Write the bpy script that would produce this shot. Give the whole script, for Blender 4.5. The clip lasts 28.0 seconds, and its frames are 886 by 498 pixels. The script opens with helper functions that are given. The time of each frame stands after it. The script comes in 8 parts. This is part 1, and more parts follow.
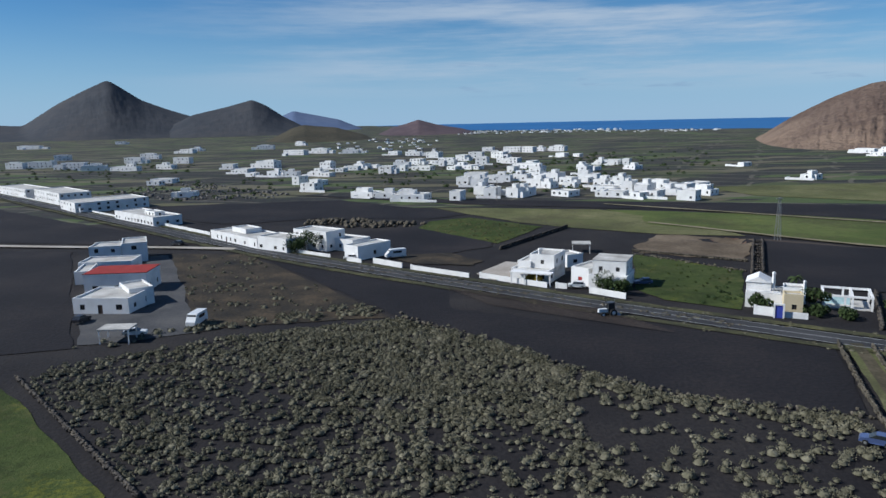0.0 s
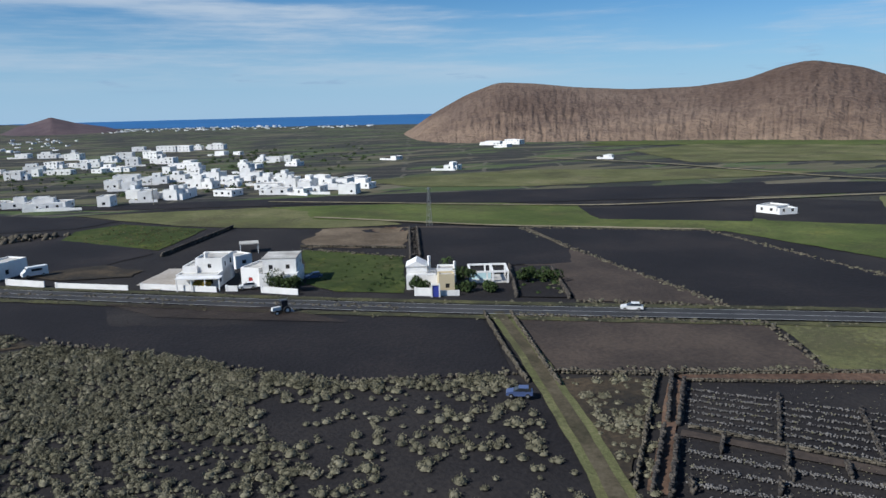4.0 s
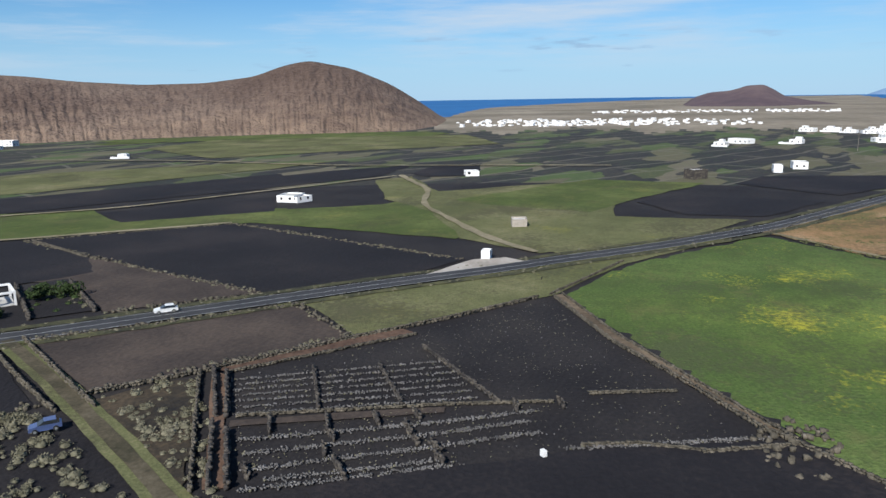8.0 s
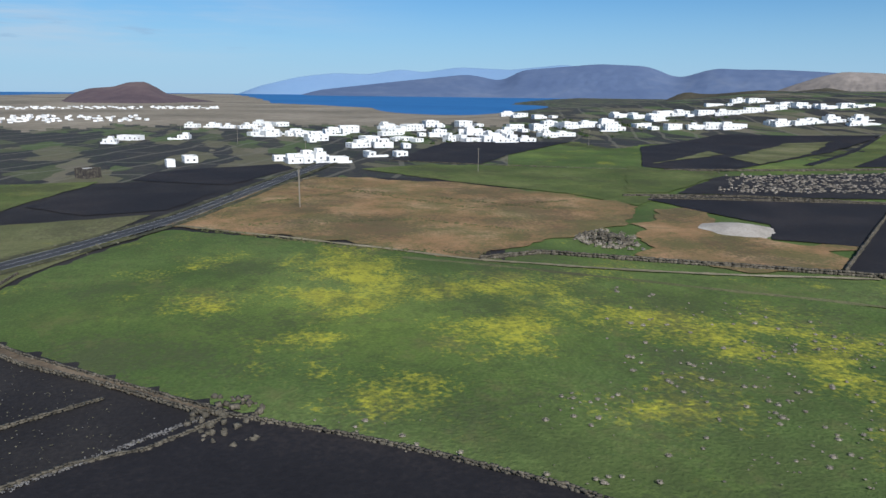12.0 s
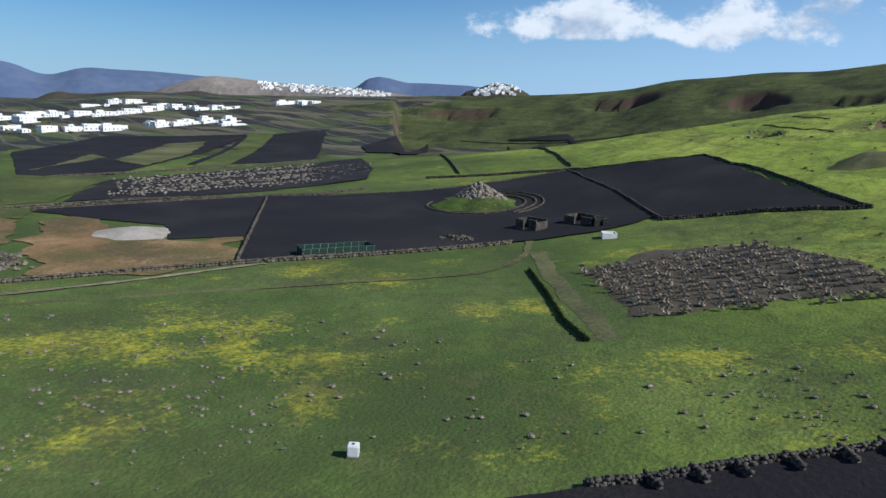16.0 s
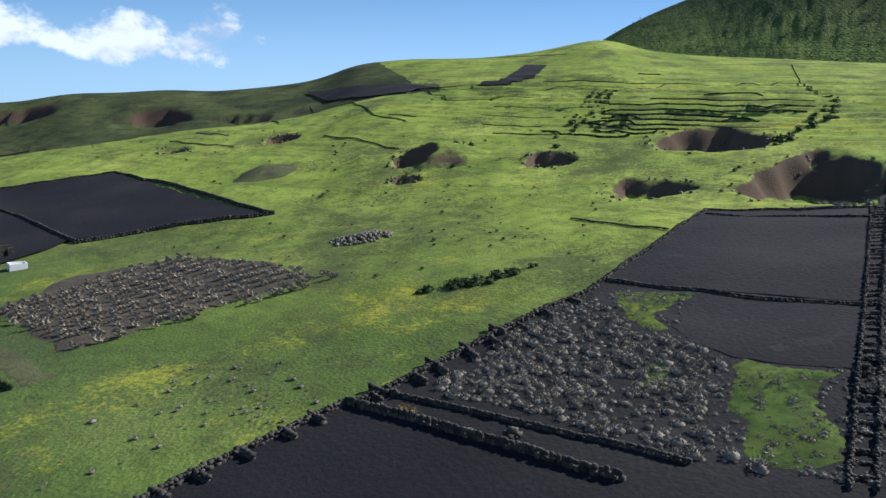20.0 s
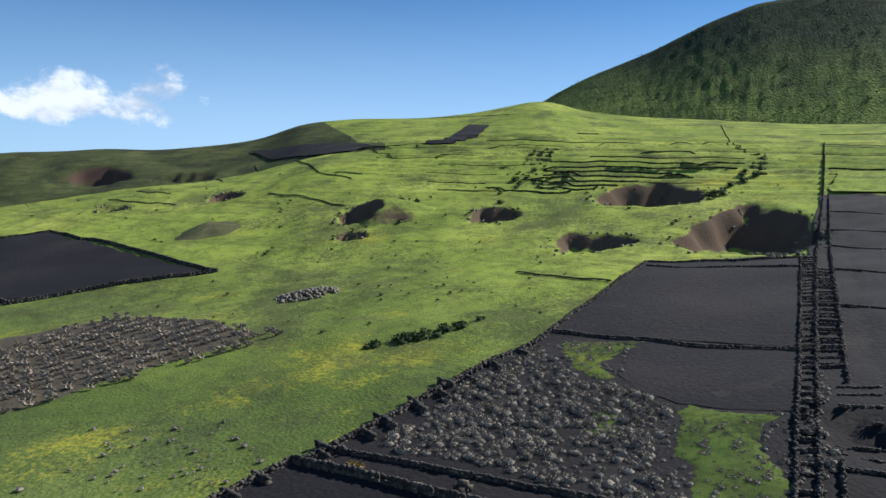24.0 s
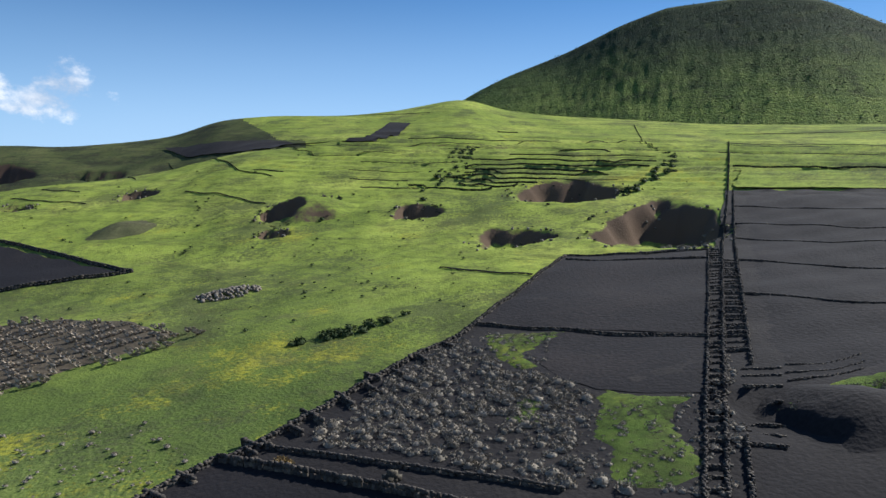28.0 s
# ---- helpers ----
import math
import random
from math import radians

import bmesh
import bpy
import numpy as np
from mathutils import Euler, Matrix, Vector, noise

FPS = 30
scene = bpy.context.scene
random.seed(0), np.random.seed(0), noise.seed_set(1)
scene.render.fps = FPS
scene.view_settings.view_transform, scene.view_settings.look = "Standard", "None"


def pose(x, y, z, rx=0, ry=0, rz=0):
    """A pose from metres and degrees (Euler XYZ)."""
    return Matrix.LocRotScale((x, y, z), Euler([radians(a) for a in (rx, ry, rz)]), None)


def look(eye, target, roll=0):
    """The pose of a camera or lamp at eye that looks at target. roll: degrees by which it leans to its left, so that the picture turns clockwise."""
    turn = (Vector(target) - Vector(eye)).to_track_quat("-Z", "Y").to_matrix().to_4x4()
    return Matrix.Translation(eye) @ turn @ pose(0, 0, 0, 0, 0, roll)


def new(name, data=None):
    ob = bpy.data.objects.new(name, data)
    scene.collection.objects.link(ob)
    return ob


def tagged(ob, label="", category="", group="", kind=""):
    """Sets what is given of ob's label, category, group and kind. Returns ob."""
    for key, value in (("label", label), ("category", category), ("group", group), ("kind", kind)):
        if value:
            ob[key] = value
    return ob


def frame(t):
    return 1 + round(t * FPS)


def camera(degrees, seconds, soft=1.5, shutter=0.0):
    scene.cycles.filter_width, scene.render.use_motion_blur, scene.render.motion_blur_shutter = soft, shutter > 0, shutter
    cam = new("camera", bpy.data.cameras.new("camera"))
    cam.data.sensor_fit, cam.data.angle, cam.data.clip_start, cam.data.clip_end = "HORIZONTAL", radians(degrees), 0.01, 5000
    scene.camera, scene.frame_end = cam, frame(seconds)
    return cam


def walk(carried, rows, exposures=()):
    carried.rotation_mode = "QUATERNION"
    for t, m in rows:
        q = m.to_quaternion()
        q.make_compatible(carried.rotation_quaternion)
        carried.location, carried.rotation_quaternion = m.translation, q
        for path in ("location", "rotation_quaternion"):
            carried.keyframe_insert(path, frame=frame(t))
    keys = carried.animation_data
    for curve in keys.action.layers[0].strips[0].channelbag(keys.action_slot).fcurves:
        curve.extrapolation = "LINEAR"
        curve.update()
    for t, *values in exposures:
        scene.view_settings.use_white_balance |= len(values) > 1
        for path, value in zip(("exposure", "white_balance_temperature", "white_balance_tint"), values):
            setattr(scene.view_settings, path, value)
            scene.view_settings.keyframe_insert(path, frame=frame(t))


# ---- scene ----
cam = camera(62.79, 28.0)
# seconds, eye x y z, pitch, roll, yaw: a hovering drone that turns where it is
PATH = [
    (0.0, 0.00, 0.00, 40.00, -10.24, 1.30, -0.23),
    (0.5, -0.05, -0.02, 40.04, -10.33, 1.34, -2.10),
    (1.0, -0.07, -0.04, 40.10, -10.42, 1.33, -4.60),
    (1.5, -0.07, -0.03, 40.16, -10.53, 1.31, -7.49),
    (2.0, -0.05, -0.03, 40.20, -10.64, 1.26, -11.21),
    (2.5, -0.02, -0.01, 40.22, -10.73, 1.26, -14.93),
    (3.0, 0.00, 0.01, 40.22, -10.83, 1.29, -18.82),
    (3.5, 0.10, -0.01, 40.21, -10.94, 1.31, -22.48),
    (5.5, 0.77, -0.33, 40.16, -11.50, 1.34, -39.45),
    (6.0, 0.86, -0.36, 40.09, -11.61, 1.34, -44.32),
    (6.5, 0.91, -0.39, 40.00, -11.73, 1.13, -49.31),
    (7.0, 0.93, -0.45, 39.93, -11.81, 1.22, -53.61),
    (7.5, 0.89, -0.55, 39.90, -11.97, 1.01, -58.12),
    (8.0, 0.80, -0.55, 39.86, -12.06, 0.95, -62.66),
    (8.5, 0.73, -0.54, 39.83, -12.17, 0.78, -68.02),
    (9.0, 0.66, -0.55, 39.77, -12.26, 0.60, -73.39),
    (9.5, 0.63, -0.59, 39.70, -12.35, 0.40, -79.34),
    (10.0, 0.62, -0.59, 39.61, -12.37, 0.23, -85.10),
    (10.5, 0.62, -0.56, 39.53, -12.41, 0.03, -91.52),
    (11.0, 0.62, -0.49, 39.49, -12.43, -0.20, -97.10),
    (11.5, 0.65, -0.41, 39.46, -12.44, -0.37, -102.36),
    (12.0, 0.67, -0.36, 39.44, -12.41, -0.65, -107.82),
    (12.5, 0.65, -0.34, 39.42, -12.36, -0.86, -113.69),
    (14.5, 0.40, -0.44, 39.56, -11.80, -1.58, -136.55),
    (15.0, 0.35, -0.42, 39.75, -11.65, -1.75, -142.25),
    (15.5, 0.32, -0.37, 40.03, -11.49, -1.87, -147.72),
    (16.0, 0.32, -0.33, 40.29, -11.33, -1.88, -153.44),
    (16.5, 0.34, -0.29, 40.52, -11.13, -2.03, -159.47),
    (17.0, 0.38, -0.22, 40.67, -10.85, -2.12, -167.41),
    (17.5, 0.47, -0.06, 40.76, -10.54, -2.18, -175.27),
    (18.0, 0.59, 0.13, 40.77, -10.20, -2.34, -183.67),
    (18.5, 0.76, 0.29, 40.76, -9.92, -2.37, -190.36),
    (19.0, 0.94, 0.35, 40.74, -9.80, -2.39, -194.38),
    (19.5, 1.07, 0.39, 40.71, -9.76, -2.33, -196.22),
    (20.0, 1.12, 0.42, 40.64, -8.45, -2.30, -197.52),
    (20.5, 1.17, 0.49, 40.47, -6.56, -2.32, -198.56),
    (21.0, 1.21, 0.54, 40.29, -5.11, -2.29, -199.36),
    (21.5, 1.24, 0.56, 40.17, -5.07, -2.24, -199.99),
    (23.5, 1.30, 0.66, 39.92, -3.73, -2.09, -201.55),
    (24.0, 1.29, 0.70, 39.87, -3.72, -2.03, -201.80),
    (24.5, 1.28, 0.74, 39.81, -3.71, -1.99, -202.30),
    (25.0, 1.31, 0.74, 39.75, -3.66, -1.93, -203.84),
    (25.5, 1.37, 0.76, 39.67, -3.63, -1.86, -205.04),
    (26.0, 1.43, 0.81, 39.60, -3.61, -1.81, -205.80),
    (26.5, 1.51, 0.92, 39.54, -3.61, -1.76, -206.51),
    (27.0, 1.67, 1.12, 39.50, -3.64, -1.74, -207.11),
    (27.5, 1.90, 1.39, 39.45, -3.66, -1.70, -207.60),
    (28.0, 2.15, 1.69, 39.39, -3.65, -1.74, -207.95),
]
walk(cam, [(t, pose(x, y, z, 90 + pitch, roll, yaw)) for t, x, y, z, pitch, roll, yaw in PATH], [(0.0, 0.12, 5750, 8), (3.0, 0.20, 5800, 8), (6.0, 0.38, 6050, 9), (8.0, 0.46, 6000, 9), (12.0, 0.28, 5850, 8), (15.0, 0.22, 5850, 8), (18.0, 0.30, 5700, 7), (21.0, 0.50, 5850, 8), (24.0, 0.47, 6000, 9), (28.0, 0.45, 6000, 9)])

# ---- world and sun ----
SUN_EL, SUN_AZ = 38.0, 265.0
HEAP_DIR = (math.sin(radians(169)), math.cos(radians(169)), 0.0)
world = bpy.data.worlds.new("world")
scene.world = world
world.use_nodes = True
wn, wl = world.node_tree.nodes, world.node_tree.links
sky = wn.new("ShaderNodeTexSky")
sky.sky_type, sky.sun_disc = "NISHITA", False
sky.sun_elevation, sky.sun_rotation = radians(SUN_EL), radians(SUN_AZ)
sky.altitude, sky.air_density, sky.dust_density, sky.ozone_density = 0, 1.0, 0.0, 4.0
bg = wn["Background"]
bg.inputs["Strength"].default_value = 0.060
tint = wn.new("ShaderNodeMix")
tint.data_type, tint.blend_type = "RGBA", "MULTIPLY"
tint.inputs["Factor"].default_value = 1.0
tint.inputs["B"].default_value = (0.60, 0.92, 1.16, 1)
wl.new(sky.outputs["Color"], tint.inputs["A"])
haze = wn.new("ShaderNodeMix")
haze.data_type = "RGBA"
haze.inputs["B"].default_value = (5.4, 7.6, 10.0, 1)
# thin high cloud, and heaped cloud to the south
wtc, sep = wn.new("ShaderNodeTexCoord"), wn.new("ShaderNodeSeparateXYZ")
wl.new(wtc.outputs["Generated"], sep.inputs["Vector"])


def wmath(op, a, b=None):
    n = wn.new("ShaderNodeMath")
    n.operation = op
    for k, v in enumerate((a, b)):
        if v is None:
            continue
        if isinstance(v, (int, float)):
            n.inputs[k].default_value = v
        else:
            wl.new(v, n.inputs[k])
    return n.outputs[0]


def wramp(fac, lo, hi):
    n = wn.new("ShaderNodeMapRange")
    n.interpolation_type = "SMOOTHSTEP"
    n.inputs["From Min"].default_value, n.inputs["From Max"].default_value = lo, hi
    wl.new(fac, n.inputs["Value"])
    return n.outputs["Result"]


flat = wn.new("ShaderNodeVectorMath")
flat.operation = "MULTIPLY"
flat.inputs[1].default_value = (1, 1, 11.0)
wl.new(wtc.outputs["Generated"], flat.inputs[0])
wisp, heap = wn.new("ShaderNodeTexNoise"), wn.new("ShaderNodeTexNoise")
wisp.inputs["Scale"].default_value, wisp.inputs["Detail"].default_value, wisp.inputs["Roughness"].default_value = 1.9, 9, 0.62
heap.inputs["Scale"].default_value, heap.inputs["Detail"].default_value, heap.inputs["Roughness"].default_value = 7.0, 12, 0.62
wl.new(flat.outputs[0], wisp.inputs["Vector"])
puff = wn.new("ShaderNodeVectorMath")
puff.operation = "MULTIPLY"
puff.inputs[1].default_value = (1, 1, 1.5)
wl.new(wtc.outputs["Generated"], puff.inputs[0])
wl.new(puff.outputs[0], heap.inputs["Vector"])
cirrus = wmath("MULTIPLY", wramp(wisp.outputs["Fac"], 0.40, 0.66), wramp(sep.outputs["Z"], 0.015, 0.07))
side = wn.new("ShaderNodeVectorMath")
side.operation = "DOT_PRODUCT"
side.inputs[1].default_value = (math.sin(radians(40)), math.cos(radians(40)), 0.0)
wl.new(wtc.outputs["Generated"], side.inputs[0])
cirrus = wmath("MULTIPLY", cirrus, wmath("MULTIPLY", wramp(side.outputs["Value"], 0.35, 0.9), 0.85))
whiten = wn.new("ShaderNodeMix")
whiten.data_type = "RGBA"
whiten.inputs["B"].default_value = (7.6, 8.4, 9.2, 1)
wl.new(cirrus, whiten.inputs["Factor"])
wl.new(tint.outputs["Result"], haze.inputs["A"])
wl.new(wmath("MULTIPLY", wramp(sep.outputs["Z"], 0.16, -0.02), 0.8), haze.inputs["Factor"])
# paler towards the sun's side
glare, west = wn.new("ShaderNodeMix"), wn.new("ShaderNodeVectorMath")
west.operation = "DOT_PRODUCT"
west.inputs[1].default_value = (math.sin(radians(225)), math.cos(radians(225)), 0.0)
wl.new(wtc.outputs["Generated"], west.inputs[0])
glare.data_type = "RGBA"
glare.inputs["B"].default_value = (6.8, 9.6, 13.4, 1)
wl.new(wmath("MULTIPLY", wmath("MULTIPLY", wramp(west.outputs["Value"], 0.0, 0.95), wramp(sep.outputs["Z"], 0.32, 0.03)), 0.66), glare.inputs["Factor"])
wl.new(haze.outputs["Result"], glare.inputs["A"])
wl.new(glare.outputs["Result"], whiten.inputs["A"])
# the heaped cloud stands round one direction
toward = wn.new("ShaderNodeVectorMath")
toward.operation = "DOT_PRODUCT"
toward.inputs[1].default_value = HEAP_DIR
wl.new(wtc.outputs["Generated"], toward.inputs[0])
near_dir = wramp(toward.outputs["Value"], math.cos(radians(20)), math.cos(radians(4)))
band = wmath("MULTIPLY", wramp(sep.outputs["Z"], 0.06, 0.10), wramp(sep.outputs["Z"], 0.23, 0.11))
mass = wmath("ADD", wmath("MULTIPLY", wmath("MULTIPLY", near_dir, band), 0.56), wmath("MULTIPLY", heap.outputs["Fac"], 1.5))
mass = wmath("MULTIPLY", wramp(mass, 1.07, 1.24), wramp(near_dir, 0.0, 0.15))
# lit tops and grey undersides: the same noise a little lower in the sky
drop, under = wn.new("ShaderNodeVectorMath"), wn.new("ShaderNodeTexNoise")
drop.inputs[1].default_value = (-0.012, 0.0, 0.030)
wl.new(puff.outputs[0], drop.inputs[0])
wl.new(drop.outputs[0], under.inputs["Vector"])
under.inputs["Scale"].default_value, under.inputs["Detail"].default_value, under.inputs["Roughness"].default_value = 7.0, 3, 0.5
shade = wramp(wmath("SUBTRACT", heap.outputs["Fac"], under.outputs["Fac"]), -0.10, 0.10)
body = wn.new("ShaderNodeMix")
body.data_type = "RGBA"
body.inputs["A"].default_value, body.inputs["B"].default_value = (6.6, 7.6, 9.2, 1), (12.4, 12.6, 13.0, 1)
wl.new(shade, body.inputs["Factor"])
piled = wn.new("ShaderNodeMix")
piled.data_type = "RGBA"
wl.new(body.outputs["Result"], piled.inputs["B"])
wl.new(wmath("MULTIPLY", mass, 0.92), piled.inputs["Factor"])
# small grey cloudlets low over the sea
lens, grey, small_vec = wn.new("ShaderNodeTexNoise"), wn.new("ShaderNodeMix"), wn.new("ShaderNodeVectorMath")
small_vec.operation = "MULTIPLY"
small_vec.inputs[1].default_value = (1, 1, 7.0)
wl.new(wtc.outputs["Generated"], small_vec.inputs[0])
wl.new(small_vec.outputs[0], lens.inputs["Vector"])
lens.inputs["Scale"].default_value, lens.inputs["Detail"].default_value, lens.inputs["Roughness"].default_value = 9.0, 5, 0.5
low_band = wmath("MULTIPLY", wmath("MULTIPLY", wramp(sep.outputs["Z"], 0.022, 0.04), wramp(sep.outputs["Z"], 0.085, 0.06)), wramp(side.outputs["Value"], 0.5, 0.85))
grey.data_type = "RGBA"
grey.inputs["B"].default_value = (4.0, 5.6, 7.6, 1)
wl.new(wmath("MULTIPLY", wmath("MULTIPLY", wramp(lens.outputs["Fac"], 0.60, 0.70), low_band), 0.7), grey.inputs["Factor"])
wl.new(whiten.outputs["Result"], grey.inputs["A"])
wl.new(grey.outputs["Result"], piled.inputs["A"])
wl.new(piled.outputs["Result"], bg.inputs["Color"])
sun = new("sun", bpy.data.lights.new("sun", "SUN"))
sun.data.energy, sun.data.angle, sun.data.color = 4.6, radians(0.5), (1.0, 0.94, 0.85)
sd = Vector((math.sin(radians(SUN_AZ)) * math.cos(radians(SUN_EL)), math.cos(radians(SUN_AZ)) * math.cos(radians(SUN_EL)), math.sin(radians(SUN_EL))))
sun.matrix_world = look(sd * 300, (0, 0, 0))


# ---- materials ----
def material(name, colours, scale=1.0, rough=0.9, bump=0.3, fine=8.0, mix=0.36, detail=6.0, spec=0.2, bump_scale=None, metal=0.0):
    """Two noises, a broad and a fine one, run through a ramp of colours."""
    m = bpy.data.materials.new(name)
    m.use_nodes = True
    n, l = m.node_tree.nodes, m.node_tree.links
    b = n["Principled BSDF"]
    b.inputs["Roughness"].default_value = rough
    b.inputs["Metallic"].default_value = metal
    b.inputs["Specular IOR Level"].default_value = spec
    tc = n.new("ShaderNodeTexCoord")
    broad, small = n.new("ShaderNodeTexNoise"), n.new("ShaderNodeTexNoise")
    broad.inputs["Scale"].default_value, broad.inputs["Detail"].default_value = scale, detail
    small.inputs["Scale"].default_value, small.inputs["Detail"].default_value = scale * fine, 3.0
    l.new(tc.outputs["Object"], broad.inputs["Vector"])
    l.new(tc.outputs["Object"], small.inputs["Vector"])
    mx = n.new("ShaderNodeMix")
    mx.inputs["Factor"].default_value = mix
    l.new(broad.outputs["Fac"], mx.inputs["A"])
    l.new(small.outputs["Fac"], mx.inputs["B"])
    ramp = n.new("ShaderNodeValToRGB")
    e = ramp.color_ramp.elements
    lo, hi = 0.34, 0.66
    e[0].position, e[1].position = lo, hi
    e[0].color, e[1].color = (*colours[0], 1), (*colours[-1], 1)
    for k in range(1, len(colours) - 1):
        q = e.new(lo + (hi - lo) * k / (len(colours) - 1))
        q.color = (*colours[k], 1)
    l.new(mx.outputs["Result"], ramp.inputs["Fac"])
    l.new(ramp.outputs["Color"], b.inputs["Base Color"])
    if bump:
        bp = n.new("ShaderNodeBump")
        bp.inputs["Strength"].default_value = bump
        bp.inputs["Distance"].default_value = bump_scale or 0.5 / scale / fine
        l.new(small.outputs["Fac"], bp.inputs["Height"])
        l.new(bp.outputs["Normal"], b.inputs["Normal"])
    return m


def meadow(name, greens, yellow, amount, scale, dark=(0.028, 0.032, 0.018), near=None, span=(14, 34), wander=26.0, streak=None, earth=None, bump=0.5, fine=90, relief=0.25, bare=0.0, drifts=()):
    """Grass with drifts of yellow flowers and bare darker spots."""
    m = material(name, greens, scale, 0.95, bump, fine, bump_scale=relief, spec=0.05)
    n, l = m.node_tree.nodes, m.node_tree.links
    b = n["Principled BSDF"]
    col = b.inputs["Base Color"].links[0].from_socket
    tc = n.new("ShaderNodeTexCoord")
    if near:
        # deeper green on the valley floor, passing into the brighter upper slope
        ramp = col.node
        low = n.new("ShaderNodeValToRGB")
        for k in range(3):
            if k < 2:
                low.color_ramp.elements[k].position = (0.34, 0.66)[k]
            low.color_ramp.elements[k if k < 2 else 1].color = (*near[k], 1)
        low.color_ramp.elements.new(0.5).color = (*near[1], 1)
        l.new(ramp.inputs["Fac"].links[0].from_socket, low.inputs["Fac"])
        ln, nz, ad, rg, mx = n.new("ShaderNodeSeparateXYZ"), n.new("ShaderNodeTexNoise"), n.new("ShaderNodeMath"), n.new("ShaderNodeMapRange"), n.new("ShaderNodeMix")
        l.new(tc.outputs["Object"], ln.inputs[0])
        nz.inputs["Scale"].default_value, nz.inputs["Detail"].default_value = 0.012, 5
        l.new(tc.outputs["Object"], nz.inputs["Vector"])
        ad.operation, ad.inputs[1].default_value = "MULTIPLY_ADD", wander
        l.new(nz.outputs["Fac"], ad.inputs[0])
        l.new(ln.outputs["Z"], ad.inputs[2])
        rg.inputs["From Min"].default_value, rg.inputs["From Max"].default_value = span
        l.new(ad.outputs[0], rg.inputs["Value"])
        mx.data_type = "RGBA"
        l.new(rg.outputs["Result"], mx.inputs["Factor"])
        l.new(low.outputs["Color"], mx.inputs["A"])
        l.new(col, mx.inputs["B"])
        col = mx.outputs["Result"]

    def spots(places):
        # where the flowers stand thickest: round places on the plan
        level = None
        for x, y, r in places:
            ds, rg, mx = n.new("ShaderNodeVectorMath"), n.new("ShaderNodeMapRange"), n.new("ShaderNodeMath")
            ds.operation, ds.inputs[1].default_value = "DISTANCE", (x, y, 0)
            fl = n.new("ShaderNodeVectorMath")
            fl.operation, fl.inputs[1].default_value = "MULTIPLY", (1, 1, 0)
            l.new(tc.outputs["Object"], fl.inputs[0])
            l.new(fl.outputs[0], ds.inputs[0])
            rg.interpolation_type = "SMOOTHSTEP"
            rg.inputs["From Min"].default_value, rg.inputs["From Max"].default_value, rg.inputs["To Max"].default_value = r * 1.6, 0, 0.17
            l.new(ds.outputs["Value"], rg.inputs["Value"])
            if level is None:
                level = rg.outputs["Result"]
                continue
            mx.operation = "MAXIMUM"
            l.new(level, mx.inputs[0])
            l.new(rg.outputs["Result"], mx.inputs[1])
            level = mx.outputs[0]
        return level

    def overlay(col, colour, s1, s2, lo, hi, strength, off, stretch=1.0, more=None):
        a, c = n.new("ShaderNodeTexNoise"), n.new("ShaderNodeTexNoise")
        mp = n.new("ShaderNodeMapping")
        mp.inputs["Location"].default_value = (off, off * 2, 0)
        mp.inputs["Scale"].default_value = (1, 1, stretch)
        l.new(tc.outputs["Object"], mp.inputs["Vector"])
        for q, s in ((a, s1), (c, s2)):
            q.inputs["Scale"].default_value, q.inputs["Detail"].default_value, q.inputs["Roughness"].default_value = s, 8, 0.65
            l.new(mp.outputs["Vector"], q.inputs["Vector"])
        ad = n.new("ShaderNodeMath")
        ad.operation = "MULTIPLY_ADD"
        ad.inputs[1].default_value = 0.6
        l.new(c.outputs["Fac"], ad.inputs[0])
        l.new(a.outputs["Fac"], ad.inputs[2])
        if more:
            plus = n.new("ShaderNodeMath")
            l.new(ad.outputs[0], plus.inputs[0])
            l.new(more, plus.inputs[1])
            ad = plus
        r = n.new("ShaderNodeMapRange")
        r.inputs["From Min"].default_value, r.inputs["From Max"].default_value, r.inputs["To Max"].default_value = lo, hi, strength
        l.new(ad.outputs[0], r.inputs["Value"])
        mx = n.new("ShaderNodeMix")
        mx.data_type = "RGBA"
        mx.inputs["B"].default_value = (*colour, 1)
        l.new(r.outputs["Result"], mx.inputs["Factor"])
        l.new(col, mx.inputs["A"])
        return mx.outputs["Result"]

    col = overlay(col, yellow, 0.05, 1.1, 0.92 - amount, 1.08 - amount, 0.75, 31.0, more=spots(drifts) if drifts else None)
    col = overlay(col, dark, 0.03, 0.9, 0.90 - bare, 1.02 - bare, 0.7, 77.0)
    if streak:
        # trails and old terraces that follow the contours, and fine tussocks
        col = overlay(col, streak, 0.02, 0.13, 0.80, 0.98, 0.6, 12.0, 24.0)
        col = overlay(col, streak, 0.25, 1.3, 0.76, 1.00, 0.62, 45.0)
        col = overlay(col, tuple(0.5 * c + 0.5 * e for c, e in zip(streak, (0.20, 0.17, 0.075))), 0.07, 0.5, 0.84, 1.02, 0.5, 63.0)
    if earth:
        # bare cut earth where the ground is steep
        ge, gs, en_, ea, er, em = n.new("ShaderNodeNewGeometry"), n.new("ShaderNodeSeparateXYZ"), n.new("ShaderNodeTexNoise"), n.new("ShaderNodeMath"), n.new("ShaderNodeMapRange"), n.new("ShaderNodeMix")
        l.new(ge.outputs["Normal"], gs.inputs[0])
        en_.inputs["Scale"].default_value, en_.inputs["Detail"].default_value = 0.4, 6
        l.new(tc.outputs["Object"], en_.inputs["Vector"])
        ea.operation, ea.inputs[1].default_value = "MULTIPLY_ADD", 0.22
        l.new(en_.outputs["Fac"], ea.inputs[0])
